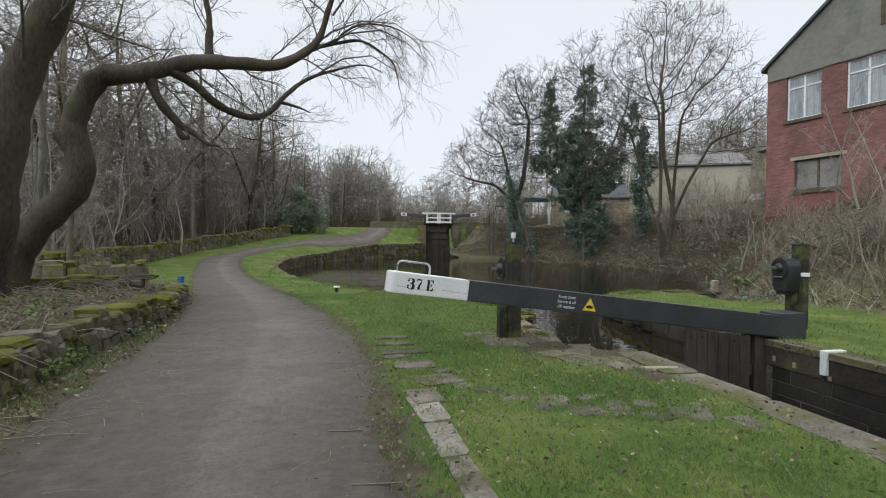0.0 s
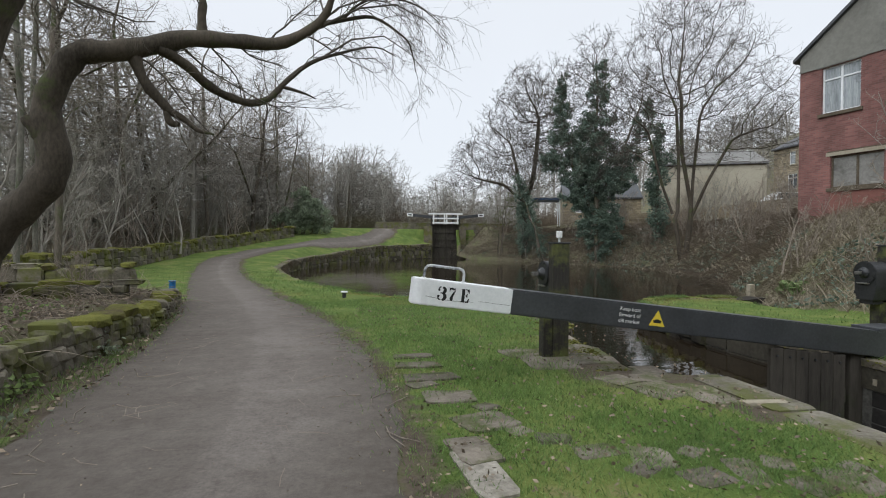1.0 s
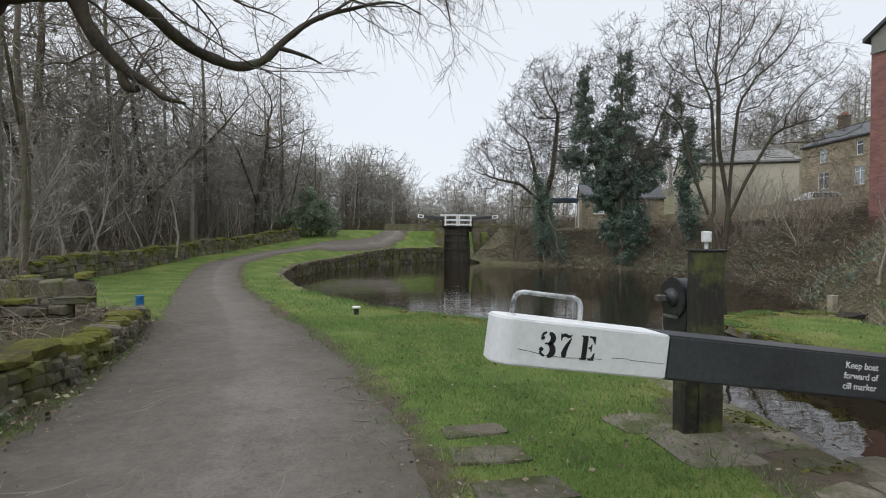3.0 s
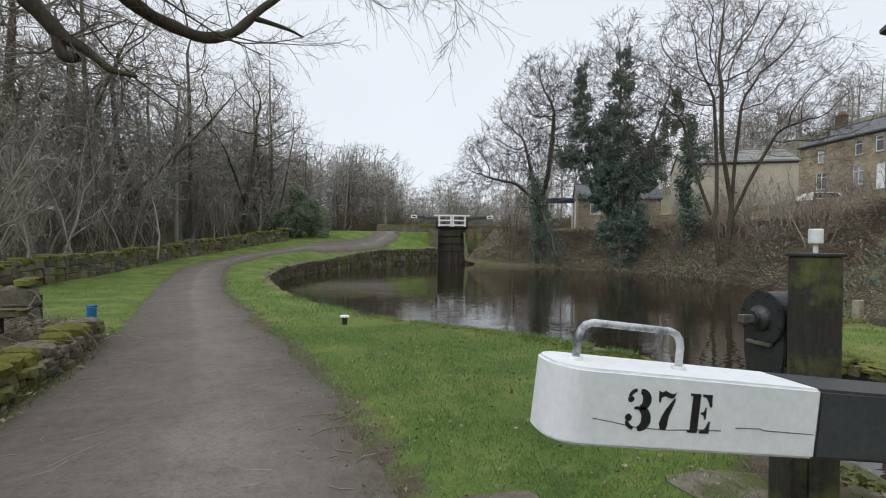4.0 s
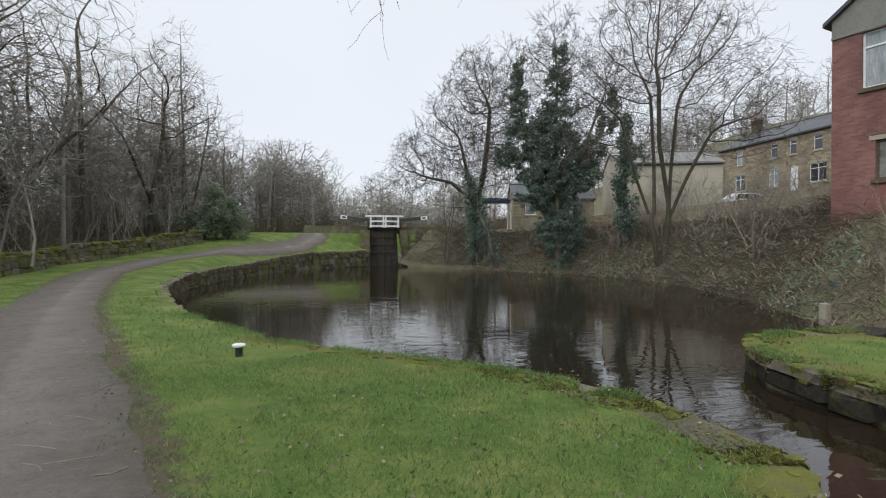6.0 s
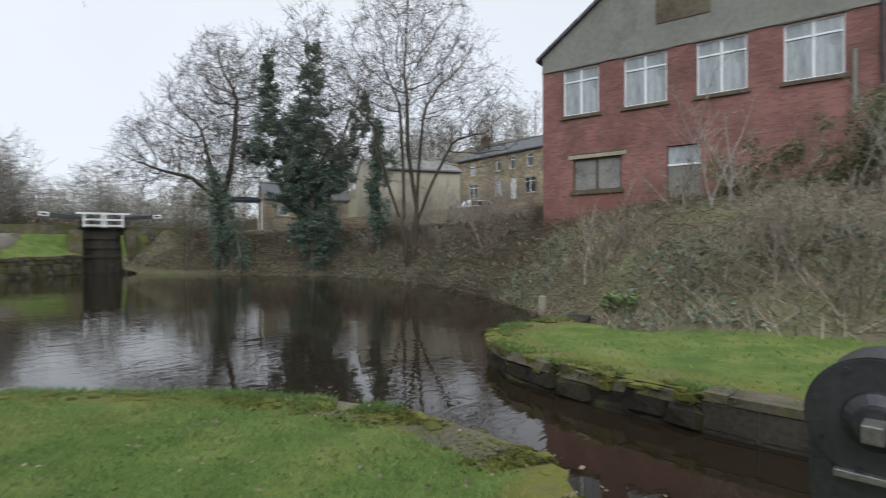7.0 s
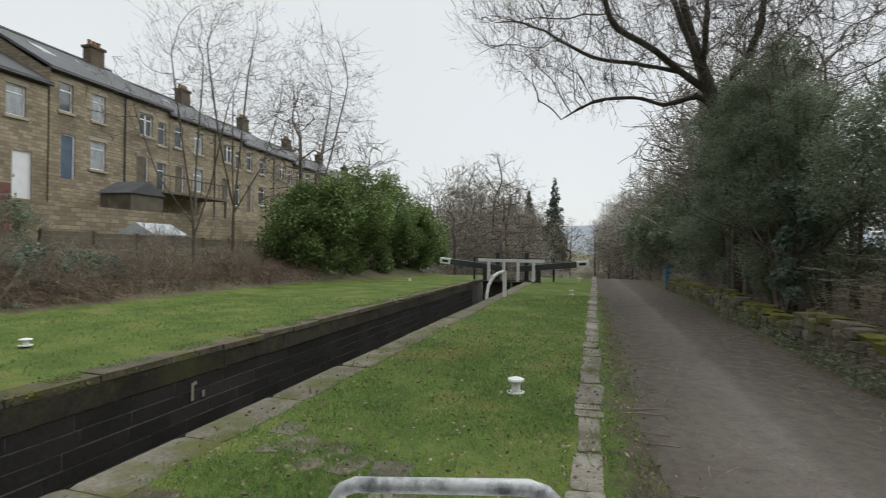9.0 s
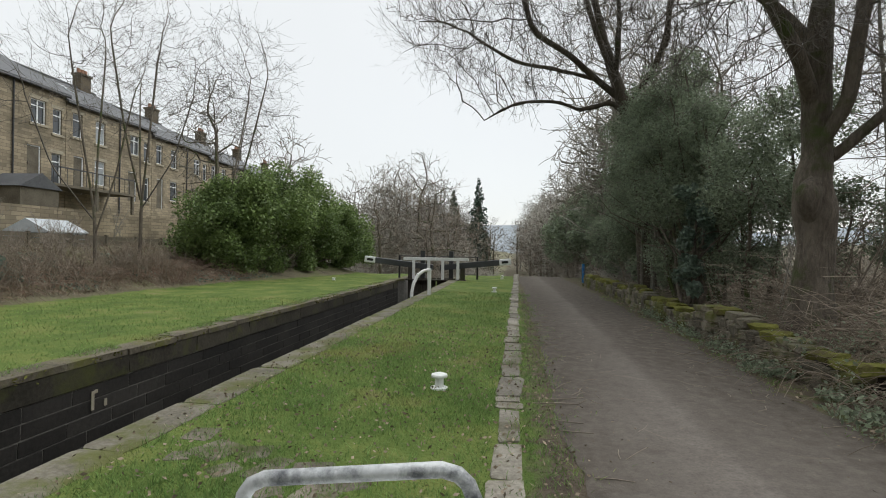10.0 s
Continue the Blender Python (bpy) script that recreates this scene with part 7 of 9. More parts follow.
limb_rows = [([(0.15, 0.1, 3.7), (0.5, 0.4, 4.3), (0.95, 0.6, 4.9), (1.5, 0.8, 5.9), (1.9, 0.9, 7.2)], [0.17, 0.16, 0.13, 0.10, 0.06]),
             ([(0.05, 0.1, 2.9), (-0.25, 0.35, 3.6), (-0.3, 0.45, 4.6), (-0.55, 0.5, 5.8), (-0.7, 0.6, 7.6)], [0.15, 0.16, 0.15, 0.12, 0.07]),
             ([(-0.1, -0.05, 2.7), (-0.6, 0.2, 3.2), (-1.2, 0.4, 3.9), (-2.0, 0.5, 4.9)], [0.13, 0.12, 0.1, 0.06]),
             ([(0.1, 0.0, 4.6), (0.7, -0.3, 5.5), (1.5, -0.6, 6.2), (2.4, -0.8, 6.7)], [0.14, 0.12, 0.09, 0.05])]
thick_limbs = [smooth_line(polyline(a), np.array([b]) * 0.68, 4) for a, b in limb_rows]
thick = grown_tree("wall_tree", "thick old tree with a burr, behind the mossy wall", 91, [a[1:] for a, _ in limb_rows] + [[(0.0, 0.02, 5.0), (-0.1, 0.1, 6.2), (-0.15, 0.2, 7.8)]],
                   [(0.6, 0.4, 8.0, 3.0, 2.6, 2.6), (-1.8, 0.5, 7.4, 2.4, 2.2, 2.4), (2.3, 0.8, 6.4, 1.9, 1.7, 1.6), (-2.2, 0.4, 5.2, 1.5, 1.5, 1.2), (1.4, 1.8, 5.8, 1.6, 1.4, 1.0), (2.6, -0.6, 7.0, 1.8, 1.6, 1.4),
                    (1.2, 0.4, 4.7, 1.5, 1.5, 1.1), (-1.6, 0.5, 4.3, 1.6, 1.5, 1.3), (0.0, 1.0, 5.2, 2.0, 1.5, 1.2), (2.2, -1.0, 5.3, 1.4, 1.4, 1.0), (-2.4, -1.0, 5.6, 1.8, 1.8, 1.8)],
                   3600, 0.24, M["bark"], M["twig_dark"], tip=0.0065, twigs=8, length=1.0, thin=0.0042, fine=3,
                   extra=((*bole, 26), (*burr, 14), *((*l, 12) for l in thick_limbs)), name_trunk="fissured brown trunk with a burr and mossy patches")
set_at(thick, -3.6, -1.9, 0, 1.0, 0.3)
lean_bole = smooth_line(polyline([(0, 0, -0.2), (0.1, 0, 1.6), (0.25, 0.1, 3.2), (0.7, 0.2, 4.6), (1.2, 0.3, 6.0), (1.7, 0.5, 8.0)]), np.array([[0.24, 0.21, 0.18, 0.15, 0.11, 0.05]]), 4)
over_rows = [([(0.55, 0.15, 4.2), (1.0, 0.3, 4.6), (1.7, 0.5, 4.3), (2.3, 0.7, 4.5), (3.2, 0.9, 4.45), (4.0, 1.0, 4.0)], [0.12, 0.11, 0.08, 0.06, 0.045, 0.02]),
             ([(0.7, 0.2, 4.6), (1.4, 0.2, 5.2), (2.0, 0.4, 5.7), (2.9, 0.7, 6.15), (3.2, 0.8, 7.2), (4.0, 0.9, 8.0)], [0.16, 0.14, 0.12, 0.1, 0.07, 0.04]),
             ([(0.8, 0.25, 4.9), (1.3, 0.5, 5.9), (1.7, 0.9, 6.8), (2.3, 1.1, 8.4)], [0.14, 0.12, 0.09, 0.05]),
             ([(0.9, 0.25, 5.2), (0.9, 0.8, 6.2), (1.1, 1.2, 7.4), (1.3, 1.4, 8.6)], [0.13, 0.11, 0.08, 0.05]),
             ([(1.35, 0.2, 5.15), (2.3, -0.3, 5.6), (3.3, -0.6, 5.9), (4.4, -0.6, 6.6)], [0.1, 0.08, 0.06, 0.03]),
             ([(0.6, 0.2, 4.4), (-0.1, 0.9, 5.6), (0.0, 1.7, 6.8), (0.3, 2.4, 7.8)], [0.14, 0.12, 0.09, 0.05])]
over_limbs = [smooth_line(polyline(a), np.array([b]) * 0.55, 4) for a, b in over_rows]
over = grown_tree("overhanging_tree", "bare tree with dark limbs reaching over the path", 95, [a[1:] for a, _ in over_rows] + [[(1.2, 0.3, 6.0), (1.7, 0.5, 8.0)]],
                  [(3.2, 0.8, 6.4, 2.3, 2.2, 1.6), (5.2, 1.0, 6.6, 1.4, 1.6, 1.3), (1.4, 0.6, 7.4, 2.6, 2.4, 2.2), (4.2, 0.9, 7.9, 2.4, 2.2, 1.5), (3.6, 0.9, 4.75, 1.3, 1.0, 0.6), (0.0, 2.0, 6.8, 2.0, 1.8, 1.6), (4.6, 0.8, 5.7, 1.2, 1.2, 0.8)],
                  3400, 0.25, M["bark_mossy"], M["twig_dark"], tip=0.0065, twigs=7, length=1.0, thin=0.0052, fine=2,
                  extra=((*lean_bole, 14), *((*l, 10) for l in over_limbs)), name_trunk="dark mossy leaning trunk and long limbs")
set_at(over, -3.35, -11.5, 0, 1.38)


# ---- evergreens ----
def evergreen(name, label, category, seed, clumps, leaves, size, mat, x, y, core=True, z=None):
    """A leafy mass of clumps: rows of (x, y, z, radius) spread about the base, on a few hidden stems."""
    rng = np.random.default_rng(seed)
    t = thing(name, label, category)
    c = np.array(clumps, float)
    extra, rad = [], []
    for cx, cy, cz, cr in c:
        m = 5 + int(cr * 7)
        d = unit(rng.normal(size=(m, 3))) * cr * rng.uniform(0.45, 1.0, (m, 1))
        extra.append(np.array([cx, cy, cz]) + d)
        rad.append(cr * rng.uniform(0.22, 0.5, m))
    extra, rad = np.concatenate(extra), np.concatenate(rad)
    v, q = leaf_cloud(rng, extra, rad, leaves, size)
    keep = v.reshape(-1, 4, 3)[:, :, 2].min(1) > -0.05
    v = v.reshape(-1, 4, 3)[keep].reshape(-1, 3)
    obj("foliage", fast_mesh("foliage", v, np.arange(len(v)).reshape(-1, 4)), mat, t)
    P, R = [], []
    for cx, cy, cz, cr in c:
        p = np.linspace((cx * 0.5, cy * 0.5, -0.1), (cx, cy, cz), 6) + rng.normal(size=(6, 3)) * 0.06
        P.append(p)
        R.append(np.linspace(0.06, 0.02, 6))
    P, R = np.array(P), np.array(R)
    b = grow(rng, P, R, 8, 0.3, 1.0, 0.4, 50, 5, 0.05, 0.15, 0.5)
    v, q = joined([tubes(P, R, 6), tubes(*b, 4)])
    obj("branchwork", fast_mesh("branchwork", v, q, True), M["bark"], t)
    return set_at(t, x, y, 0, 1.0, z)


evergreen("holly_bush", "dense dark holly thicket behind the mossy wall", "bush", 201,
          [(0, 0, 1.6, 1.3), (0.6, -1.2, 2.6, 1.4), (-0.6, -1.6, 3.4, 1.5), (0.2, 1.0, 2.9, 1.2), (-0.8, 0.4, 3.9, 1.2), (0.4, -2.6, 1.6, 1.3), (-0.2, -3.4, 3.0, 1.3), (0.7, -0.4, 4.2, 1.0), (-1.6, 1.2, 2.0, 1.2), (0.3, -2.2, 4.6, 1.1), (0.0, -4.6, 2.2, 1.4), (0.2, -4.8, 4.2, 1.3), (0.5, -6.2, 3.0, 1.3), (0.7, -7.6, 4.0, 1.4), (0.4, -9.0, 2.6, 1.5), (0.8, -5.6, 5.2, 1.1), (0.6, -3.4, 5.3, 1.0),
           (1.2, -1.6, 3.6, 1.0), (1.3, -2.6, 4.6, 1.1), (1.2, -3.6, 5.4, 1.0), (1.3, -3.4, 3.4, 1.1), (1.0, -2.0, 5.4, 0.9), (1.4, -4.6, 4.4, 1.1), (0.8, -1.4, 5.9, 0.7), (0.4, -3.0, 6.1, 0.8), (1.2, -5.4, 5.4, 1.0)], 190000, 0.058, M["holly"], -4.0, -5.6)
evergreen("ivy_stump", "ivy-smothered stump on the wall top", "ivy", 202, [(0, 0, 0.5, 0.5), (0.05, 0, 1.2, 0.42), (-0.1, 0.05, 1.8, 0.4), (0, -0.1, 2.4, 0.35)], 6500, 0.075, M["ivy"], -2.95, -5.4, z=0.5)
evergreen("path_hedge", "dark evergreen hedge overhanging the path", "hedge", 203,
          [(0, 0, 1.6, 1.5), (0.3, -3, 2.2, 1.7), (0, -6, 2.4, 1.9), (0.4, -9, 2.2, 2.0), (-0.6, -4, 4.2, 1.5), (-0.4, -8, 4.6, 1.6), (0.8, -13, 2.4, 2.0), (0.6, -17, 2.6, 2.2), (-0.4, -13, 4.8, 1.7)], 42000, 0.17, M["holly"], -3.9, -20.5)
evergreen("path_hedge", "dark evergreen thicket along the path", "hedge", 213,
          [(0, 0, 1.5, 1.4), (-0.4, -2.6, 2.4, 1.6), (0.1, -5, 2.0, 1.5), (-0.8, -1.5, 3.8, 1.3), (-0.5, -4.5, 4.2, 1.3), (-0.2, 2.4, 1.8, 1.2)], 30000, 0.13, M["holly"], -4.3, -12.6)
evergreen("laurel_hedge", "large glossy green laurel hedge beside the far lawn", "hedge", 204,
          [(0.4, -0.6, 2.0, 1.8), (-0.6, -1.2, 0.7, 1.0), (-1.0, -3.2, 0.7, 1.1), (-1.3, -5.4, 0.7, 1.1), (-1.8, -7.6, 0.7, 1.1), (-2.4, -9.6, 0.7, 1.0), (-0.6, -2.4, 2.6, 2.1), (-0.9, -5, 2.9, 2.2), (-1.5, -7.6, 2.6, 2.1), (-0.1, -1.5, 3.0, 1.5), (-1.2, -9, 2.8, 1.7), (-1.8, -10.8, 2.2, 1.6), (-2.2, -9.6, 1.8, 1.7), (0.6, -1.5, 3.1, 1.3), (-0.6, -6, 3.6, 1.3), (-2.6, -11.5, 1.4, 1.4), (1.4, -3, 1.6, 1.8)], 115000, 0.12, M["laurel"], 13.9, -14.0)
evergreen("holly_by_path", "dark rounded holly bush beside the towpath", "bush", 205, [(0, 0, 1.4, 1.5), (1.2, -0.3, 1.6, 1.5), (0.4, 0.4, 2.9, 1.3), (-1.2, 0.3, 1.3, 1.4)], 12000, 0.16, M["holly"], -2.6, 49.5)
evergreen("garden_bush", "pale green rounded garden bush", "bush", 206, [(0, 0, 0.9, 0.8), (0.2, -1.2, 1.0, 0.8), (-0.1, 1.0, 0.7, 0.7)], 6000, 0.10, M["pale_leaf"], 18.2, 3.4, z=1.3)
evergreen("garden_bush", "dark green shrub below the garden wall", "bush", 207, [(0, 0, 1.1, 1.3), (0.3, -1.6, 1.5, 1.4), (0.1, -3.0, 1.0, 1.2), (0.2, -0.8, 2.4, 1.0), (-0.8, 0.3, 0.4, 1.2), (-0.6, -1.9, 0.5, 1.2), (0.3, 0.6, 2.0, 1.0), (0.2, -2.4, 2.3, 1.0)], 26000, 0.085, M["holly"], 17.5, -0.7, z=0.5)
evergreen("garden_bush", "dark evergreen garden shrub before the terrace", "bush", 208, [(0, 0, 0.8, 0.9), (0.0, 1.4, 0.9, 0.8)], 4500, 0.11, M["ivy"], 22.3, 3.3)
evergreen("works_bush", "straggling olive-green shrub before the brick works", "bush", 209, [(0, 0, 0.6, 1.0), (0.4, -1.5, 1.0, 1.1), (0.2, -3.0, 1.3, 1.1), (0.5, 1.0, 0.4, 0.8), (0.3, -4.2, 0.8, 1.0)], 10000, 0.085, M["olive_leaf"], 17.0, 11.0)
evergreen("fern_clump", "low bright green fern clump at the water's edge", "fern", 230, [(0, 0, 0.15, 0.35), (0.3, -0.6, 0.12, 0.35), (0.2, -1.3, 0.15, 0.3), (0.1, 0.5, 0.1, 0.3)], 1800, 0.12, M["pale_leaf"], 12.0, 12.2)
for i, (x, y, w) in enumerate([(14.2, 6.5, 1.0), (14.8, 2.2, 1.2), (14.9, -3.2, 1.2)]):
    evergreen("bank_ivy", "low ivy and bramble leaves on the bank", "ivy", 220 + i, [(0, k * 0.9 - 1.8, 0.25, 0.55 * w) for k in range(5)], 3200, 0.09, M["ivy"], x, y)


def conifer(x, y, h, seed):
    rng = np.random.default_rng(seed)
    t = thing("conifer", "tall dark narrow conifer in the distance", "tree", "conifers")
    P, R = stem(rng, (0, 0, 0), h, 0.22, 8, wig=0.02)
    obj("trunk", fast_mesh("trunk", *tubes(P, R, 7), True), M["bark"], t)
    cs, rs = [], []
    for z in np.linspace(0.08, 0.99, 36):
        w = (1 - z) * h * 0.17 + 0.12
        for k in range(5):
            a = rng.random() * 6.28
            cs.append((np.cos(a) * w * rng.uniform(0.3, 1), np.sin(a) * w * rng.uniform(0.3, 1), z * h))
            rs.append(w * 0.5 + 0.1)
    v, q = leaf_cloud(rng, cs, rs, 7000, 0.42)
    obj("foliage", fast_mesh("foliage", v, q), M["conifer"], t)
    return set_at(t, x, y)


conifer(8.2, -88, 17, 301)
conifer(13.6, -96, 14.5, 302)
conifer(16.5, -92, 12.5, 303)

# ---- shrubs and undergrowth ----
shrubs = [shrub(400, 2.6, "tangled bare brown shrub", "thicket", 6), shrub(401, 3.4, "bare grey thicket shrub", "thicket_grey", 5), shrub(402, 1.7, "low bramble thicket of bare stems", "bramble", 8, spread=0.9)]
spots = []
rr = random.Random(5)
for _ in range(11):                      # woodland edge behind the old walls
    spots.append((rr.choice((0, 2, 2)), rr.uniform(-9.5, -4.4), rr.uniform(3.0, 13.0), rr.uniform(0.4, 0.65)))
for _ in range(76):
    y = rr.uniform(14.5, 64)
    spots.append((rr.choice((0, 1, 1)), rr.uniform(-17, -10.0) + max(0, (y - 36) * 0.30), y, rr.uniform(1.1, 2.2)))
for _ in range(26):                      # along the path to the south
    y = rr.uniform(-34, 1.5)
    spots.append((rr.choice((0, 1, 2)), rr.uniform(-7.5, -3.5) + (0.0 if y > -20 else 0.8), y, rr.uniform(0.6, 1.2)))
for _ in range(80):                      # the far bank
    y = rr.uniform(-18, 50)
    spots.append((rr.choice((0, 0, 1, 2)), float(bank_x(y)) + rr.uniform(0.9, 7.5), y, rr.uniform(0.55, 1.25) * (1.0 if y > 3 else 0.5)))
for _ in range(16):                      # along the top of the bank
    t = rr.random()
    spots.append((rr.choice((0, 1)), 22.5 + 8 * t + rr.uniform(-1, 1), 45.5 - 8 * t + rr.uniform(-1, 1), rr.uniform(0.8, 1.4)))
for _ in range(13):                      # before the brick works and the gardens
    spots.append((rr.choice((0, 1)), rr.uniform(16.2, 18.0), rr.uniform(4.5, 11.5), rr.uniform(0.5, 0.85)))
for _ in range(22):
    y = rr.uniform(-11, 0)
    spots.append((2, float(bank_x(y)) + rr.uniform(0.6, 1.8), y, rr.uniform(0.4, 0.6)))
for _ in range(54):
    y = rr.uniform(-12, 11)
    spots.append((rr.choice((0, 2, 2)), float(bank_x(y)) + rr.uniform(0.7, 2.8), y, rr.uniform(0.55, 0.85) * (1.0 if y > 4 else 0.78)))
seen = set()
for k, x, y, s in spots:
    if 18.5 < x < 37 and 2 < y < 20.5 or x > 23.5 and y < 8:
        continue
    if k in seen:
        place(shrubs[k], x, y, rr.uniform(0, 360), s)
    else:
        set_at(shrubs[k], x, y, rr.uniform(0, 360), s)
        seen.add(k)


# ---- undergrowth on the banks, straw and brambles ----
def arcs(rng, p, length, rad, n=5, sag=0.8):
    """Arching dead stems from each point."""
    k = len(p)
    a = rng.uniform(0, 2 * np.pi, k)
    d = np.stack([np.cos(a) * 0.8, np.sin(a) * 0.8, rng.uniform(0.5, 1.4, k)], -1)
    L = length * rng.uniform(0.4, 1.3, (k, 1))
    pts = [p]
    d = unit(d)
    for j in range(1, n):
        d = unit(d + np.array([0, 0, -sag / n * 2.2]) + rng.normal(size=d.shape) * 0.12)
        pts.append(pts[-1] + d * L / (n - 1))
    P = np.stack(pts, axis=1)
    return P, np.full(P.shape[:2], rad) * np.linspace(1, 0.4, n)[None]


rng = np.random.default_rng(600)


def bank_points(count, s0, s1, y0, y1):
    y = rng.uniform(y0, y1, count)
    x = bank_x(y) + rng.uniform(s0, s1, count)
    return np.stack([x, y, ground_z(x, y)], -1)


pts = bank_points(9000, 0.1, 7.5, -16, 24)
v, q = ribbons(*arcs(rng, pts, 0.8, 0.007))
tagged(obj("bank_brambles", fast_mesh("bank_brambles", v, q), M["bramble"]), "tangle of dead brown bramble stems on the bank", "brambles", kind="stuff")
pts = bank_points(15000, 0.1, 8.5, 18, 55)
v, q = ribbons(*arcs(rng, pts, 1.3, 0.016))
tagged(obj("bank_brambles", fast_mesh("bank_brambles", v, q), M["bramble"]), "tangle of dead bramble stems beyond the pool", "brambles", kind="stuff")
pts = np.concatenate([bank_points(9000, -0.15, 4.5, 8, 52), bank_points(6000, 0.2, 6.0, -16, 14)])
pts = pts[[noise.noise((a * 0.4, b * 0.4, 2.0)) > -0.12 for a, b, _ in pts]]
v, q = blades(rng, pts, 0.42, 0.012, 0.7)
tagged(obj("dead_grass", fast_mesh("dead_grass", v, q), M["straw"]), "bleached dead grass along the bank", "grass", kind="stuff")
pts = np.concatenate([bank_points(9000, 0.15, 6.5, 8, 24), bank_points(6000, 0.0, 6.5, 22, 54), bank_points(3000, 0.2, 4.0, -14, 8)])
v, q = ribbons(*arcs(rng, pts, 0.75, 0.008, 5, 1.3))
tagged(obj("bank_straw", fast_mesh("bank_straw", v, q), M["straw"]), "pale dead grass and bracken drooping down the bank", "grass", kind="stuff")
pts = bank_points(9000, 0.2, 6.0, 16, 54)
pts = pts[[noise.noise((a * 0.3, b * 0.3, 17.0)) > 0.02 for a, b, _ in pts]]
v, q = leaves_at(rng, pts + np.array([0, 0, 0.2]), 0.13)
tagged(obj("bank_leaves", fast_mesh("bank_leaves", v, q), M["ivy"]), "dark ivy and bramble leaves beyond the pool", "ivy", kind="stuff")
pts = bank_points(7000, 0.0, 3.2, -16, 13)
pts = pts[[noise.noise((a * 0.5, b * 0.5, 7.0)) > 0.05 for a, b, _ in pts]]
v, q = leaves_at(rng, pts + np.array([0, 0, 0.12]), 0.10)
tagged(obj("bank_leaves", fast_mesh("bank_leaves", v, q), M["ivy"]), "ivy and bramble leaves low on the bank", "ivy", kind="stuff")
pts = bank_points(14000, 0.3, 8.0, -14, 52)
v, q = leaves_at(rng, pts + np.array([0, 0, 0.03]), 0.06)
tagged(obj("bank_litter", fast_mesh("bank_litter", v, q), M["dead_leaf"]), "brown leaf litter on the bank", "leaves", kind="stuff")

# reedy straw hanging over the pool's old wall
seg = np.array(NEAR_BANK[9:])
u = rng.uniform(0, len(seg) - 1.001, 4200)
i = u.astype(int)
p = seg[i] + (seg[i + 1] - seg[i]) * (u - i)[:, None]
p = np.stack([p[:, 0] - np.abs(rng.normal(size=4200)) * 0.25, p[:, 1] + rng.normal(size=4200) * 0.1, ground_z(p[:, 0] - 0.4, p[:, 1]) - 0.1], -1)
v, q = ribbons(*arcs(rng, p, 0.55, 0.014, 4, 1.4))
tagged(obj("wall_straw", fast_mesh("wall_straw", v, q), M["straw"]), "dead grass hanging over the pool wall", "grass", kind="stuff")

# moss and short turf over the stone edges of the far lawn and the near bank
def edge_points(line, count, inward, down):
    seg = np.array(line)
    u = rng.uniform(0, len(seg) - 1.001, count)
    i = u.astype(int)
    d = seg[i + 1] - seg[i]
    p = seg[i] + d * (u - i)[:, None]
    nrm = np.stack([-d[:, 1], d[:, 0]], -1) / np.linalg.norm(d, axis=1, keepdims=True)
    o = np.abs(rng.normal(size=count)) * inward - 0.05
    p = p + nrm * o[:, None]
    z = np.where(o < 0.03, -np.abs(rng.normal(size=count)) * down, -0.005)
    keep = np.array([noise.noise((a * 1.6, b * 1.6, c * 3)) for (a, b), c in zip(p, z)]) > -0.1
    return np.concatenate([p, z[:, None]], 1)[keep]


p = np.concatenate([edge_points(ISLAND[1:], 9000, 0.16, 0.09), edge_points(NEAR_BANK[:5], 12000, 0.2, 0.05), edge_points(RECESS[3:], 1500, 0.2, 0.04), edge_points([(LOCK_E, -16), (LOCK_E, 9)][::-1], 9000, 0.22, 0.05)])
v, q = leaves_at(rng, p, 0.04, 0.1)
tagged(obj("edge_moss", fast_mesh("edge_moss", v, q), M["moss"]), "yellow-green moss creeping over the stone edges", "moss", kind="stuff")
p = np.concatenate([edge_points(ISLAND[1:], 7000, 0.2, 0.03), edge_points(NEAR_BANK[2:9], 7000, 0.14, 0.02), edge_points([(LOCK_E + 0.16, 9), (LOCK_E + 0.16, -16)], 9000, 0.16, 0.02)])
v, q = blades(rng, p, 0.06, 0.004, 0.9)
tagged(obj("edge_grass", fast_mesh("edge_grass", v, q), M["grass_blade"]), "short grass hanging over the bank's edge", "grass", kind="stuff")

# brushwood under the far trees
def brush(count, x0, x1, y0, y1, length, rad, lean=0.0):
    y = rng.uniform(y0, y1, count)
    x = rng.uniform(x0, x1, count) + np.maximum(0, (y - 36)) * lean
    return ribbons(*arcs(rng, np.stack([x, y, ground_z(x, y) - 0.05], -1), length, rad, 5, 0.55))


v, q = joined([brush(9000, -22, -10.6, 15, 66, 2.2, 0.011, 0.3), brush(9000, -12, 34, 63, 86, 4.6, 0.03), brush(5000, -40, -18, 20, 90, 3.0, 0.02, 0.2)])
tagged(obj("wood_brush", fast_mesh("wood_brush", v, q), M["thicket"]), "bare brown brushwood under the winter trees", "brushwood", kind="stuff")
v, q = joined([brush(2600, -11, -4.2, -13, 0.4, 2.4, 0.008)])
tagged(obj("wood_brush", fast_mesh("wood_brush", v, q), M["bramble"]), "bare brown brushwood behind the wall tree", "brushwood", kind="stuff")
v, q = joined([brush(3500, -9.5, -3.4, -70, -14, 2.4, 0.014), brush(5000, 4.5, 24, -75, -33, 3.0, 0.022)])
tagged(obj("wood_brush", fast_mesh("wood_brush", v, q), M["thicket_grey"]), "bare grey brushwood along the valley", "brushwood", kind="stuff")

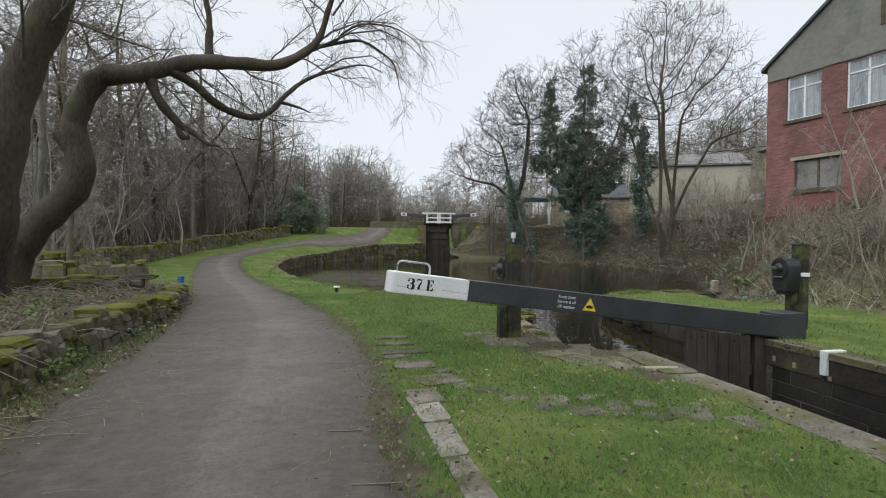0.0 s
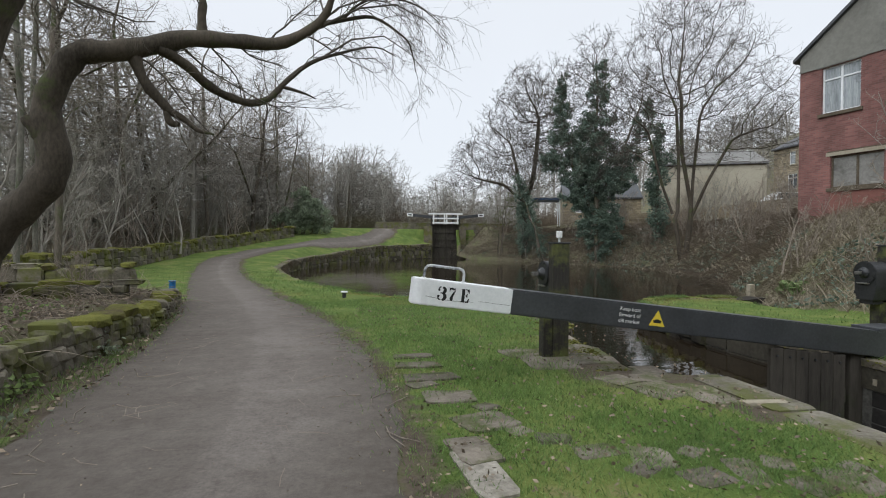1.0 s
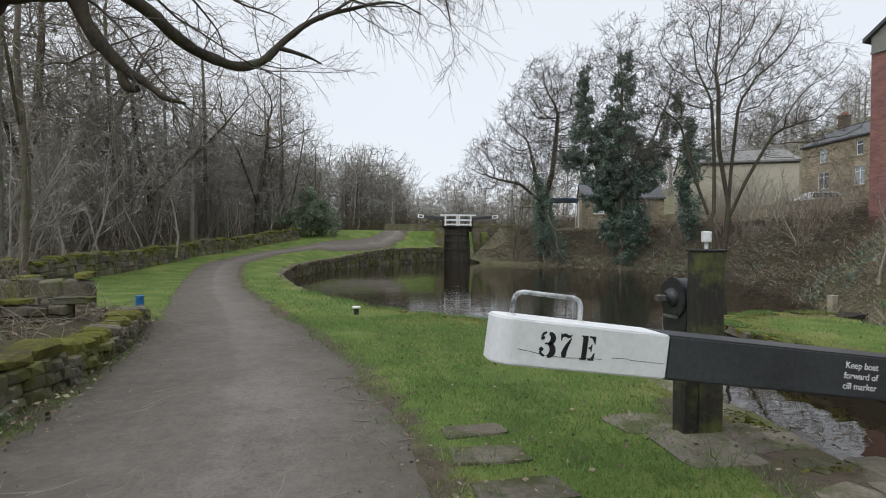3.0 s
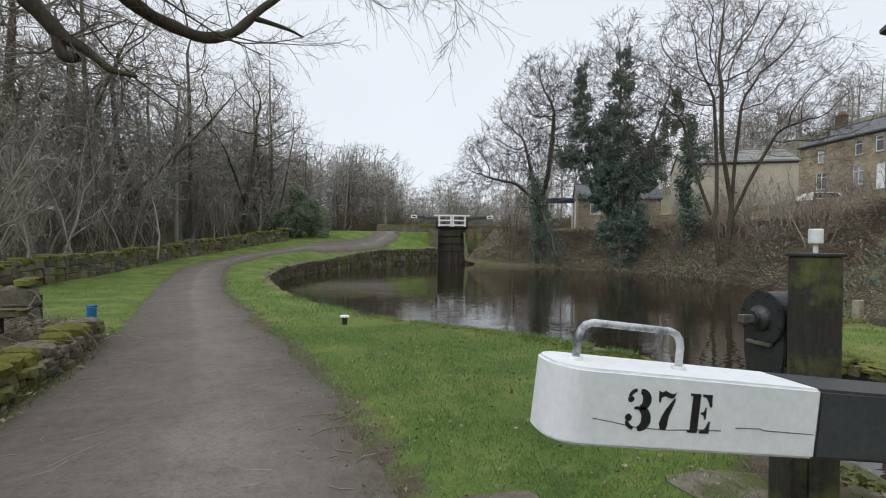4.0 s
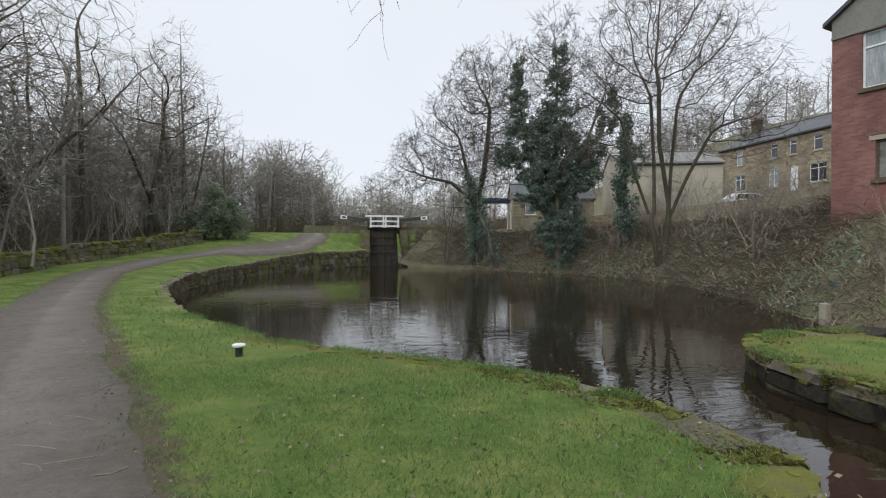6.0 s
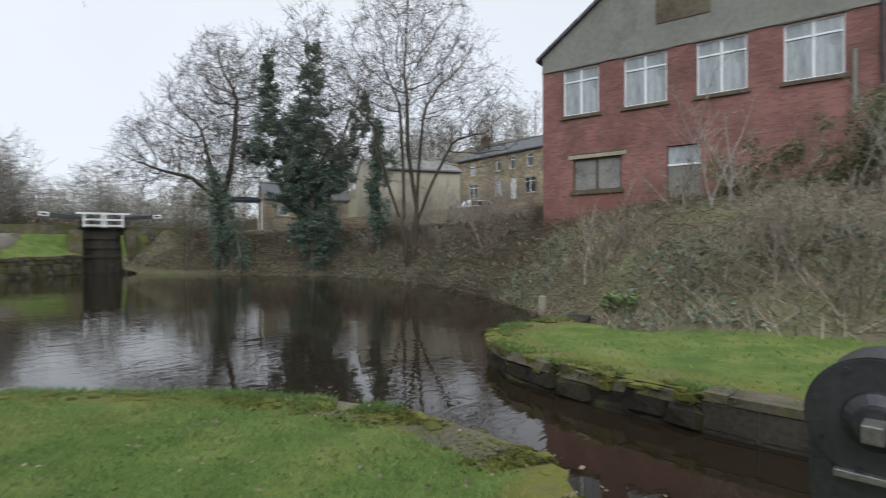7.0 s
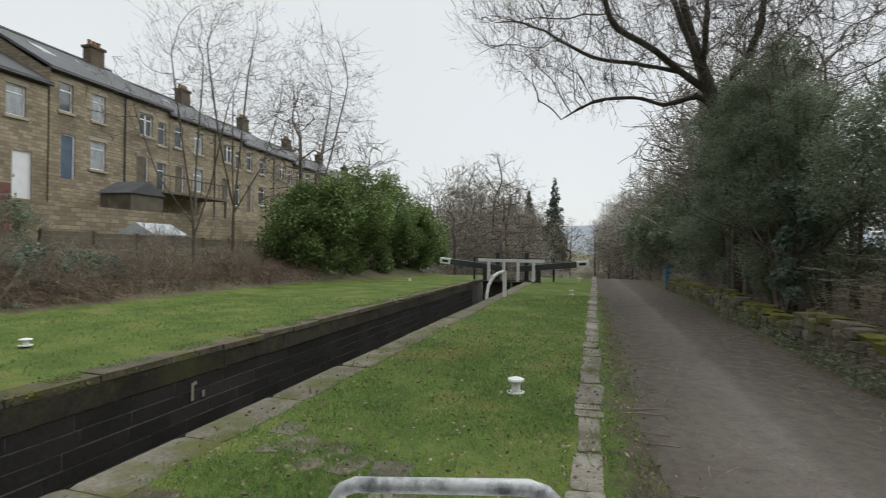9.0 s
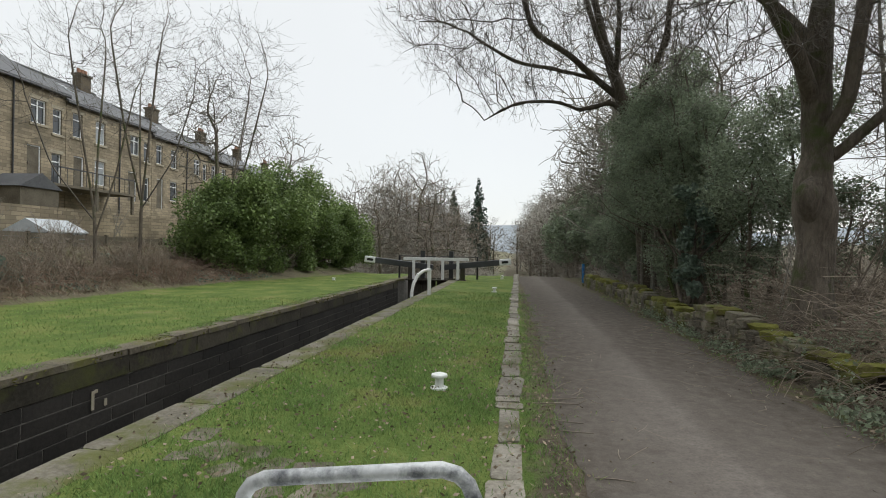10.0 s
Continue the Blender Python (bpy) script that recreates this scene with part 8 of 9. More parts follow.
y = rng.uniform(-15, 3.5, 9000)
x = bank_x(y) + 0.35 + np.abs(rng.normal(0, 1.3, 9000))
keep = np.array([noise.noise((a * 0.7, b * 0.7, 51.0)) for a, b in zip(x, y)]) > rng.uniform(-0.5, 0.15, 9000)
p = np.stack([x, y, ground_z(x, y) - 0.04], -1)[keep]
v, q = ribbons(*arcs(rng, p, 1.0, 0.0075, 6, 0.6))
tagged(obj("garden_scrub", fast_mesh("garden_scrub", v, q), M["red_stem"]), "tangled red-brown stems below the gardens", "scrub", kind="stuff")

# litter, ivy and dead stems behind and before the old path walls
x = rng.uniform(-9.5, -2.0, 12000)
y = np.concatenate([rng.uniform(1.5, 13.2, 7000), rng.uniform(-17, 1.5, 5000)])
ok = np.abs(x - path_mid(y)) > path_half(y) + 0.02
p = np.stack([x, y, ground_z(x, y) + 0.02], -1)[ok]
v, q = leaves_at(rng, p + np.array([0, 0, 0.01]), 0.05, 0.06)
tagged(obj("leaf_litter", fast_mesh("leaf_litter", v, q), M["dead_leaf"]), "fallen brown leaves under the trees", "leaves", kind="stuff")
x = rng.uniform(-6.5, -3.0, 2600)
y = np.concatenate([rng.uniform(2.5, 13.0, 1500), rng.uniform(-15, 2.0, 1100)])
p = np.stack([x, y, ground_z(x, y)], -1)
v, q = joined([tubes(*arcs(rng, p[:900], 0.9, 0.006, 6, 0.9), 3), ribbons(*arcs(rng, p[900:], 0.7, 0.005, 5, 0.9))])
tagged(obj("bramble_stems", fast_mesh("bramble_stems", v, q), M["bramble"]), "arching bramble stems behind the old wall", "brambles", kind="stuff")
x = np.concatenate([rng.uniform(-5.4, -2.7, 3400), rng.uniform(-3.4, -2.55, 2000)])
y = np.concatenate([rng.uniform(3.0, 9.0, 2400), rng.uniform(-4.5, 3.0, 1000), rng.uniform(3.6, 6.4, 2000)])
keep = np.array([noise.noise((a * 1.1, b * 1.1, 4.0)) > 0.0 for a, b in zip(x, y)])
z = ground_z(x, y) + np.where(x < -2.9, 0.10, 0.05) + np.abs(rng.normal(size=len(x))) * 0.07
v, q = leaves_at(rng, np.stack([x, y, z], -1)[keep], 0.055)
tagged(obj("ground_ivy", fast_mesh("ground_ivy", v, q), M["laurel"]), "trailing ivy round the ruined wall", "ivy", kind="stuff")

wx = np.concatenate([rng.normal(-2.28, 0.16, 1700), rng.normal(-2.62, 0.2, 1500), rng.uniform(-5.2, -2.5, 2600)])
wy = np.concatenate([rng.uniform(-7.5, 2.5, 1700), rng.uniform(3.5, 8.0, 1500), rng.uniform(-7, 2.5, 2600)])
keep = np.array([noise.noise((a * 0.9, b * 0.9, 14.0)) > (-0.05 if b < 3 else 0.2) for a, b in zip(wx, wy)])
wz = ground_z(wx, wy) + 0.03 + np.abs(rng.normal(size=len(wx))) * np.where(wx < -2.9, 0.12, 0.1)
v, q = leaves_at(rng, np.stack([wx, wy, wz], -1)[keep], 0.05)
tagged(obj("wall_ivy", fast_mesh("wall_ivy", v, q), M["holly"]), "ivy trailing along the foot of the wall", "ivy", kind="stuff")

# a heap of brambles and ivy round the end of the south wall and the old tree's foot
hx, hy = np.concatenate([rng.normal(-2.9, 0.6, 1300), rng.normal(-3.4, 0.5, 700)]), np.concatenate([rng.uniform(-0.4, 3.2, 1300), rng.uniform(-3.4, -0.4, 700)])
ok = (hx < -2.6) & (hx > -5.0)
p = np.stack([hx, hy, ground_z(hx, hy)], -1)[ok]
v, q = joined([tubes(*arcs(rng, p, 1.15, 0.0055, 6, 0.85), 3), tubes(*arcs(rng, p[::5] - np.array([0.5, 0, 0]), 1.9, 0.007, 7, 0.7), 3)])
tagged(obj("bramble_heap", fast_mesh("bramble_heap", v, q), M["bramble"]), "heap of arching dead brambles round the old tree", "brambles", kind="stuff")
hx, hy = np.concatenate([rng.normal(-2.75, 0.45, 6500), rng.normal(-2.3, 0.14, 2400)]), np.concatenate([rng.uniform(-0.8, 3.4, 6500), rng.uniform(-7.0, 1.6, 2400)])
keep = (hx < -1.95) & (np.array([noise.noise((a * 1.3, b * 1.3, 44.0)) for a, b in zip(hx, hy)]) > -0.05)
hz = ground_z(hx, hy) + 0.03 + np.abs(rng.normal(size=len(hx))) * np.where(hx < -2.45, 0.2, 0.05)
v, q = leaves_at(rng, np.stack([hx, hy, hz], -1)[keep], 0.05)
tagged(obj("ivy_heap", fast_mesh("ivy_heap", v, q), M["holly"]), "trailing ivy heaped over the wall's end", "ivy", kind="stuff")

# straw field at the wood's edge
x = rng.uniform(-22, -9.8, 9000)
y = rng.uniform(14, 60, 9000)
x = x + np.maximum(0, (y - 38) * 0.3)
p = np.stack([x, y, ground_z(x, y)], -1)
v, q = blades(rng, p, 0.5, 0.016, 0.6)
tagged(obj("rough_grass", fast_mesh("rough_grass", v, q), M["straw"]), "pale dead grass at the wood's edge", "grass", kind="stuff")

# ---- lawn blades, fallen leaves ----
SLABS = [(1.12, 7.24, 0.5, 0.28, 4), (1.1, 6.76, 0.52, 0.34, -2), (1.15, 6.2, 0.58, 0.36, 3), (1.2, 5.46, 0.48, 0.42, -5), (1.33, 4.74, 0.46, 0.44, 14), (1.1, 4.2, 0.32, 0.52, 4), (1.02, 5.9, 0.3, 0.2, 20), (1.45, 5.1, 0.2, 0.2, 30)]


def lawn(count, x0, x1, y0, y1, height, width):
    x, y = rng.uniform(x0, x1, count), rng.uniform(y0, y1, count)
    d, _, _ = to_outline(x, y, POOL)
    off = x - (path_mid(y) + path_half(y))
    ok = ~in_polygon(x, y, POOL) & (d > np.where(y > 9.2, 0.12, rng.uniform(0.22, 0.46, count))) & (off > rng.uniform(-0.3, 0.55, count))
    ok &= ~((np.abs(x - 1.08) < 0.12) & (y < 4.3))
    ok &= ~((x > 2.2) & (x < 4.2) & (y > 4.3) & (y < 7.7) & (d < rng.uniform(0.45, 1.0, count)))
    for sx, sy, w, h, _ in SLABS:
        ok &= ~((np.abs(x - sx) < w * 0.42) & (np.abs(y - sy) < h * 0.42))
    bare = np.array([noise.noise((a * 0.8, b * 0.8, 1.0)) for a, b in zip(x, y)])
    ok &= bare > rng.uniform(-0.75, -0.1, count)
    p = np.stack([x, y, ground_z(x, y) - 0.015], -1)[ok]
    return blades(rng, p, height, width, 0.55)


v, q = joined([lawn(70000, 0.55, 4.3, -1.5, 6.2, 0.042, 0.003), lawn(64000, -1.0, 4.3, 6.2, 14.0, 0.042, 0.0034), lawn(9000, -4.5, 1.0, 14.0, 26.0, 0.06, 0.008), lawn(12000, 0.7, 4.2, -12, -1.5, 0.05, 0.006),
               lawn(14000, 6.9, 12.8, -8, 12.8, 0.05, 0.007)])
tagged(obj("lawn_grass", fast_mesh("lawn_grass", v, q), M["grass_blade"]), "short bright green lawn grass", "grass", kind="stuff")
tx, ty = rng.uniform(0.6, 4.2, 26000), rng.uniform(-3, 13, 26000)
tuft = np.array([noise.noise((a * 2.6, b * 2.6, 31.0)) for a, b in zip(tx, ty)]) > 0.24
d, _, _ = to_outline(tx, ty, POOL)
tuft &= ~in_polygon(tx, ty, POOL) & (d > 0.3) & (tx > path_mid(ty) + path_half(ty) + 0.1)
v, q = blades(rng, np.stack([tx, ty, ground_z(tx, ty) - 0.01], -1)[tuft], 0.085, 0.0034, 0.7)
tagged(obj("grass_tufts", fast_mesh("grass_tufts", v, q), M["grass_blade"]), "longer ragged tufts in the lawn", "grass", kind="stuff")
y = np.concatenate([rng.uniform(-12, 16, 9000), rng.uniform(-4, 26, 5000)])
side = rng.random(14000) < 0.7
x = np.where(side, path_mid(y) + path_half(y) + rng.normal(0.0, 0.22, 14000), path_mid(y) - path_half(y) - 0.15 + rng.normal(-0.05, 0.2, 14000))
keep = np.array([noise.noise((a * 2.2, b * 2.2, 21.0)) for a, b in zip(x, y)]) > rng.uniform(-0.15, 0.25, 14000)
v, q = blades(rng, np.stack([x, y, ground_z(x, y) - 0.005], -1)[keep], 0.045, 0.004, 0.8)
tagged(obj("path_edge_grass", fast_mesh("path_edge_grass", v, q), M["grass_blade"]), "grass tufts creeping over the path edges", "grass", kind="stuff")
x, y = np.concatenate([rng.uniform(-3.1, -1.5, 7000), rng.uniform(-9, -3, 5000)]), np.concatenate([rng.uniform(4, 14.5, 7000), rng.uniform(14, 30, 5000)])
x = np.where(y > 14, x - (y - 14) * 0.15, x)
ok = (np.abs(x - path_mid(y)) > path_half(y) + rng.uniform(0, 0.35, 12000)) & (ground_z(x, y) < 0.1)
v, q = blades(rng, np.stack([x, y, ground_z(x, y) - 0.01], -1)[ok], 0.07, 0.005, 0.6)
tagged(obj("verge_grass", fast_mesh("verge_grass", v, q), M["grass_blade"]), "rough verge grass below the wall", "grass", kind="stuff")
x, y = rng.uniform(0.5, 4.2, 3600), np.concatenate([rng.uniform(-3.5, 5.2, 2800), rng.uniform(5.2, 12.0, 800)])
v, q = leaves_at(rng, np.stack([x, y, ground_z(x, y) + 0.03], -1), 0.032, 0.05)
tagged(obj("fallen_leaves", fast_mesh("fallen_leaves", v, q), M["dead_leaf"]), "small fallen leaves scattered on the lawn", "leaves", kind="stuff")
x = rng.uniform(-2.2, 0.9, 2600)
y = rng.uniform(-8, 14, 2600)
edge = np.abs(x - path_mid(y)) / path_half(y)
ok = (edge > rng.uniform(-0.1, 1.1, 2600)) & (edge < 1.1)
p = np.stack([x, y, ground_z(x, y) + 0.012], -1)[ok]
v, q = leaves_at(rng, p, 0.026, 0.02)
tagged(obj("path_leaves", fast_mesh("path_leaves", v, q), M["dead_leaf"]), "leaf scraps along the path edges", "leaves", kind="stuff")
x = rng.uniform(-2.0, 0.8, 260)
y = rng.uniform(-5, 14, 260)
ok = np.abs(x - path_mid(y)) < path_half(y)
p = np.stack([x, y, np.full(260, 0.014)], -1)[ok]
a = rng.uniform(0, 6.28, len(p))
d = np.stack([np.cos(a), np.sin(a), np.zeros(len(p))], -1) * rng.uniform(0.05, 0.22, (len(p), 1))
bend = np.stack([-d[:, 1], d[:, 0], d[:, 2]], -1) * rng.normal(size=(len(p), 1)) * 0.25
P = np.stack([p - d, p + bend, p + d], 1)
v, q = tubes(P, np.full(P.shape[:2], 0.0045), 4)
tagged(obj("twigs_on_path", fast_mesh("twigs_on_path", v, q), M["twig_brown"]), "thin broken twigs lying on the path", "twigs", kind="stuff")

# ---- blue pipe posts by the walls ----
for bx, by in ((-3.28, 12.98), (-2.2, -19.6)):
    bp = thing("blue_post", "short blue plastic marker pipe beside the wall", "post", "blue marker posts", bx, by, 0)
    part("pipe", cyl((0, 0, -0.05), (0, 0, 0.52 if by > 0 else 0.9), 0.065, seg=18), M["blue"], bp)
    part("cap", cyl((0, 0, 0.52 if by > 0 else 0.9), (0, 0, 0.54 if by > 0 else 0.92), 0.074, seg=18), M["blue"], bp)
mk = thing("marker_stone", "pale leaning marker stone on the far bank", "stone", "", 13.6, 15.6, float(ground_z(13.6, 15.6)) - 0.1)
part("stone", box(-0.09, 0.09, -0.09, 0.09, 0, 0.62, 0.02), M["sill"], mk)
cm = thing("cill_marker", "white painted cill marker on the coping edge", "marking", "", 0, 0, 0)
part("painted_top", box(6.70, 7.02, 5.06, 5.15, -0.01, 0.035, 0.014), M["white_metal"], cm)
part("painted_face", box(6.67, 6.735, 5.06, 5.15, -0.3, 0.034, 0.014), M["white_metal"], cm)
wm = thing("wall_marks", "worn white painted marks on the lock wall", "marking", "", 0, 0, 0)
for y0, y1, z0, z1 in ((0.61, 0.66, -0.72, -0.46), (0.55, 0.61, -0.5, -0.45), (0.38, 0.43, -0.72, -0.62), (5.92, 5.97, -0.3, -0.22), (5.57, 5.62, -0.32, -0.24), (5.02, 5.07, -0.36, -0.3)):
    part("mark", box(6.722, 6.731, y0, y1, z0, z1), M["sill"], wm)

# ---- stonework, piece by piece ----
STONES = [stone_mesh("stone", 700 + i, M["wall_stone"], 0.085, 0.13) for i in range(8)]
MOSSY = [stone_mesh("mossy_stone", 720 + i, M["moss"], 0.09, 0.2) for i in range(4)]
COPING = [stone_mesh("coping_stone", 740 + i, M["coping"], 0.018) for i in range(4)]
TOPS = [stone_mesh("coping_stone", 745 + i, M["edge_stone"], 0.012, 0.03) for i in range(4)]
EDGES = [stone_mesh("edge_stone", 750 + i, M["edge_stone"], 0.07, 0.13) for i in range(5)]
SLAB_EDGE = [stone_mesh("edge_slab", 770 + i, M["edge_stone"], 0.035, 0.07) for i in range(4)]
FLAGS = [stone_mesh("flagstone", 760 + i, M["flag"], 0.05, 0.1) for i in range(7)]
KERBS = [stone_mesh("kerb_stone", 830 + i, M["kerb_stone"], 0.04, 0.07) for i in range(5)]
LOCKS = [stone_mesh("lock_block", 780 + i, M["lock_stone"], 0.006, 0.02) for i in range(4)]
DARKS = [stone_mesh("dark_stone", 820 + i, M["wet_stone"], 0.085, 0.17) for i in range(5)]
LOCKTOP = [stone_mesh("lock_top_block", 800 + i, M["lock_top_stone"], 0.02, 0.03) for i in range(3)]
rs = random.Random(31)


def old_wall(name, pts, height, label, deep=0.32, width=0.27, courses=2, moss=True, base=None, cap_h=0.1, ruin=0.22, caps=0.88, taper=(1.0, 1.0)):
    """A rough stone wall: a dark core, uneven face stones on the path side, mossy cap stones."""
    P = [Vector((x, y)) for x, y in pts]
    lens = [(b - a).length for a, b in zip(P, P[1:])]
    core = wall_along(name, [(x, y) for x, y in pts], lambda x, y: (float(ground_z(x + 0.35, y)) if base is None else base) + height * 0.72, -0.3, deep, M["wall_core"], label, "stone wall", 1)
    total, s = sum(lens), 0.0

    def at(s):
        for a, b, l in zip(P, P[1:], lens):
            if s <= l:
                d = (b - a) / l
                return a + d * s, d
            s -= l
        return P[-1], (P[-1] - P[-2]).normalized()
    while s < total:
        w = width * rs.uniform(0.65, 1.4)
        p, d = at(min(s + w / 2, total))
        gz = (float(ground_z(p.x + 0.35, p.y)) if base is None else base) - 0.03
        z = gz
        hh = height * (taper[0] + (taper[1] - taper[0]) * min(s / total, 1)) * (1 + ruin * noise.noise((p.x * 0.6, p.y * 0.6, 5.0)))
        ang = math.degrees(math.atan2(d.y, d.x))
        nrm = Vector((-d.y, d.x))
        for c in range(courses):
            h = hh / courses * rs.uniform(0.85, 1.12)
            q = p + nrm * (0.06 + rs.uniform(-0.035, 0.03))
            lay("stone", rs.choice(STONES), core, q.x, q.y, z + h / 2, w * 1.06, 0.24, h * 1.05, ang + rs.uniform(-5, 5), rs.uniform(-5, 5))
            z += h
        s += w
    s = 0.0
    while moss and s < total:
        w = rs.uniform(0.2, 0.55)
        p, d = at(min(s + w / 2, total))
        if rs.random() < caps:
            gz = (float(ground_z(p.x + 0.35, p.y)) if base is None else base)
            hh = height * (taper[0] + (taper[1] - taper[0]) * min(s / total, 1)) * (1 + ruin * noise.noise((p.x * 0.6, p.y * 0.6, 5.0)))
            q = p + Vector((-d.y, d.x)) * (0.14 + rs.uniform(-0.03, 0.05))
            lay("cap_stone", rs.choice(MOSSY if rs.random() < 0.75 else STONES), core, q.x, q.y, gz + hh + 0.015, w * 0.98, deep * rs.uniform(0.9, 1.3), cap_h * rs.uniform(0.8, 1.5), math.degrees(math.atan2(d.y, d.x)) + rs.uniform(-4, 4), rs.uniform(-4, 4))
        s += w
    return core


old_wall("wall_path_north", [(-2.62, 4.4), (-2.8, 6.2), (-2.72, 7.6), (-2.66, 9.4), (-2.86, 11.0), (-3.12, 12.75)], 0.36, "ruined mossy stone wall beside the towpath", width=0.2, courses=3, ruin=0.6, caps=0.88, cap_h=0.13, taper=(1.4, 0.62))
old_wall("wall_path_south", [(-1.95, -17.0), (-2.36, -10.5), (-2.36, -5.0), (-2.5, -1.4), (-2.58, 0.9)], 0.43, "low mossy stone wall along the path south", width=0.21, courses=3, ruin=0.45, caps=0.9, cap_h=0.12)
old_wall("wall_tier", [(-6.6, 10.7), (-4.6, 11.0), (-3.55, 11.15)], 0.3, "mossy remains of a stone tier behind the wall", width=0.24, ruin=0.5, base=0.36)
old_wall("wall_cross", [(-8.8, 12.6), (-5.6, 13.0), (-4.1, 13.1)], 0.6, "mossy cross wall running back into the wood", width=0.35, courses=2)
old_wall("wall_wood_edge", [(-9.0, 15.5), (-9.1, 24.0), (-9.1, 31.0), (-8.0, 37.5), (-5.9, 43.0), (-3.2, 47.6)], 0.8, "long mossy stone wall at the wood's edge", deep=0.45, width=0.55, courses=3, cap_h=0.18)


def courses_on(parent, me_list, x, y0, y1, rows, length, proud):
    """Squared blocks in courses on a wall face that looks along x."""
    for z0, z1 in rows:
        y = y0 - rs.uniform(0, length)
        while y < y1:
            w = length * rs.uniform(0.75, 1.3)
            a, b = max(y, y0), min(y + w, y1)
            if b - a > 0.08:
                lay("block", rs.choice(me_list), parent, x + proud * rs.uniform(-0.1, 0.25), (a + b) / 2, (z0 + z1) / 2, 0.2, b - a - 0.012, z1 - z0 - 0.016)
            y += w


E_ROWS = [(-0.58 - 0.2 * k, -0.38 - 0.2 * k) for k in range(9)]
courses_on(lock_east, LOCKS, LOCK_E + 0.095, -12.0, 6.0, E_ROWS, 0.85, 0.02)
courses_on(lock_east, LOCKS, LOCK_E + 0.095, -18.0, -12.0, E_ROWS[:5], 1.2, 0.02)
courses_on(lock_east, LOCKTOP, LOCK_E + 0.08, -18.0, 9.0, [(-0.38, -0.085)], 1.6, 0.02)


def coping_row(parent, x0, x1, y0, y1, length, top, thick=0.17, me_list=None, name="coping_stone"):
    y = y0
    while y < y1:
        w = min(length * rs.uniform(0.7, 1.3), y1 - y)
        lay(name, rs.choice(me_list or COPING), parent, (x0 + x1) / 2 + rs.uniform(-0.015, 0.015), y + w / 2, top - thick / 2 + rs.uniform(-0.008, 0.008), x1 - x0, w - 0.015, thick, rs.uniform(-0.6, 0.6))
        y += w


coping_row(lock_east, LOCK_E - 0.03, LOCK_E + 0.36, -24.0, 9.0, 1.1, 0.006, 0.095, TOPS)
coping_row(lock_west, LOCK_W - 0.40, LOCK_W + 0.03, -24.0, 5.66, 1.4, 0.008)


def edge_stones(parent, pts, top, thick, me_list, length, width, out=0.05, wild=1.0):
    """Edging blocks along an outline whose land side lies to the left."""
    for (ax, ay), (bx, by) in zip(pts, pts[1:]):
        a, b = Vector((ax, ay)), Vector((bx, by))
        L = (b - a).length
        d = (b - a) / L
        nrm = Vector((-d.y, d.x))
        n = max(1, round(L / length))
        for i in range(n):
            p = a + d * (L * (i + 0.5) / n) + nrm * (width / 2 - out + rs.uniform(-0.03, 0.03) * wild)
            t = top(p.x, p.y) if callable(top) else top
            lay("edge_stone", rs.choice(me_list), parent, p.x, p.y, t - thick / 2 + rs.uniform(-0.02, 0.02 / wild), L / n * rs.uniform(0.96, 1.12), width * rs.uniform(0.9, 1.1), thick, math.degrees(math.atan2(d.y, d.x)) + rs.uniform(-2, 2) * wild, rs.uniform(-2.5, 2.5) * wild)


edge_stones(pool_wall, NEAR_BANK[:4], -0.004, 0.17, SLAB_EDGE, 0.7, 0.46, wild=1.2)
edge_stones(pool_wall, NEAR_BANK[3:9], -0.03, 0.16, EDGES, 0.7, 0.34, wild=1.2)
edge_stones(pool_wall, NEAR_BANK[:9], -0.12, 0.4, DARKS, 0.8, 0.3, 0.02)
edge_stones(pool_wall, NEAR_BANK[8:], lambda x, y: float(ground_z(x - 0.4, y)) - 0.02, 0.3, STONES + EDGES, 0.5, 0.36, wild=1.6)
edge_stones(pool_wall, NEAR_BANK[10:], lambda x, y: float(ground_z(x - 0.4, y)) - 0.32, 0.34, STONES, 0.7, 0.3, 0.02)
edge_stones(pool_wall, NEAR_BANK[9:14], lambda x, y: float(ground_z(x - 0.4, y)) - 0.62, 0.4, STONES, 0.6, 0.3, 0.02)
edge_stones(pool_wall, NEAR_BANK[13:], lambda x, y: float(ground_z(x - 0.4, y)) - 1.05, 0.5, STONES, 0.7, 0.3, 0.02)
edge_stones(pool_wall, NEAR_BANK[13:], lambda x, y: float(ground_z(x - 0.4, y)) - 0.66, 0.45, STONES, 0.8, 0.3, 0.02)
edge_stones(recess_wall, RECESS, -0.006, 0.14, FLAGS, 0.5, 0.42, 0.03, wild=1.6)
edge_stones(recess_wall, RECESS, -0.13, 0.4, DARKS, 0.6, 0.3, 0.02)
edge_stones(island_wall, ISLAND[1:], -0.026, 0.16, EDGES, 0.75, 0.38, 0.03, wild=1.0)
edge_stones(island_wall, ISLAND[1:], -0.15, 0.26, DARKS, 0.5, 0.36, 0.03, wild=1.6)
edge_stones(island_wall, ISLAND[1:], -0.32, 0.3, DARKS, 0.55, 0.3, 0.02, wild=1.6)
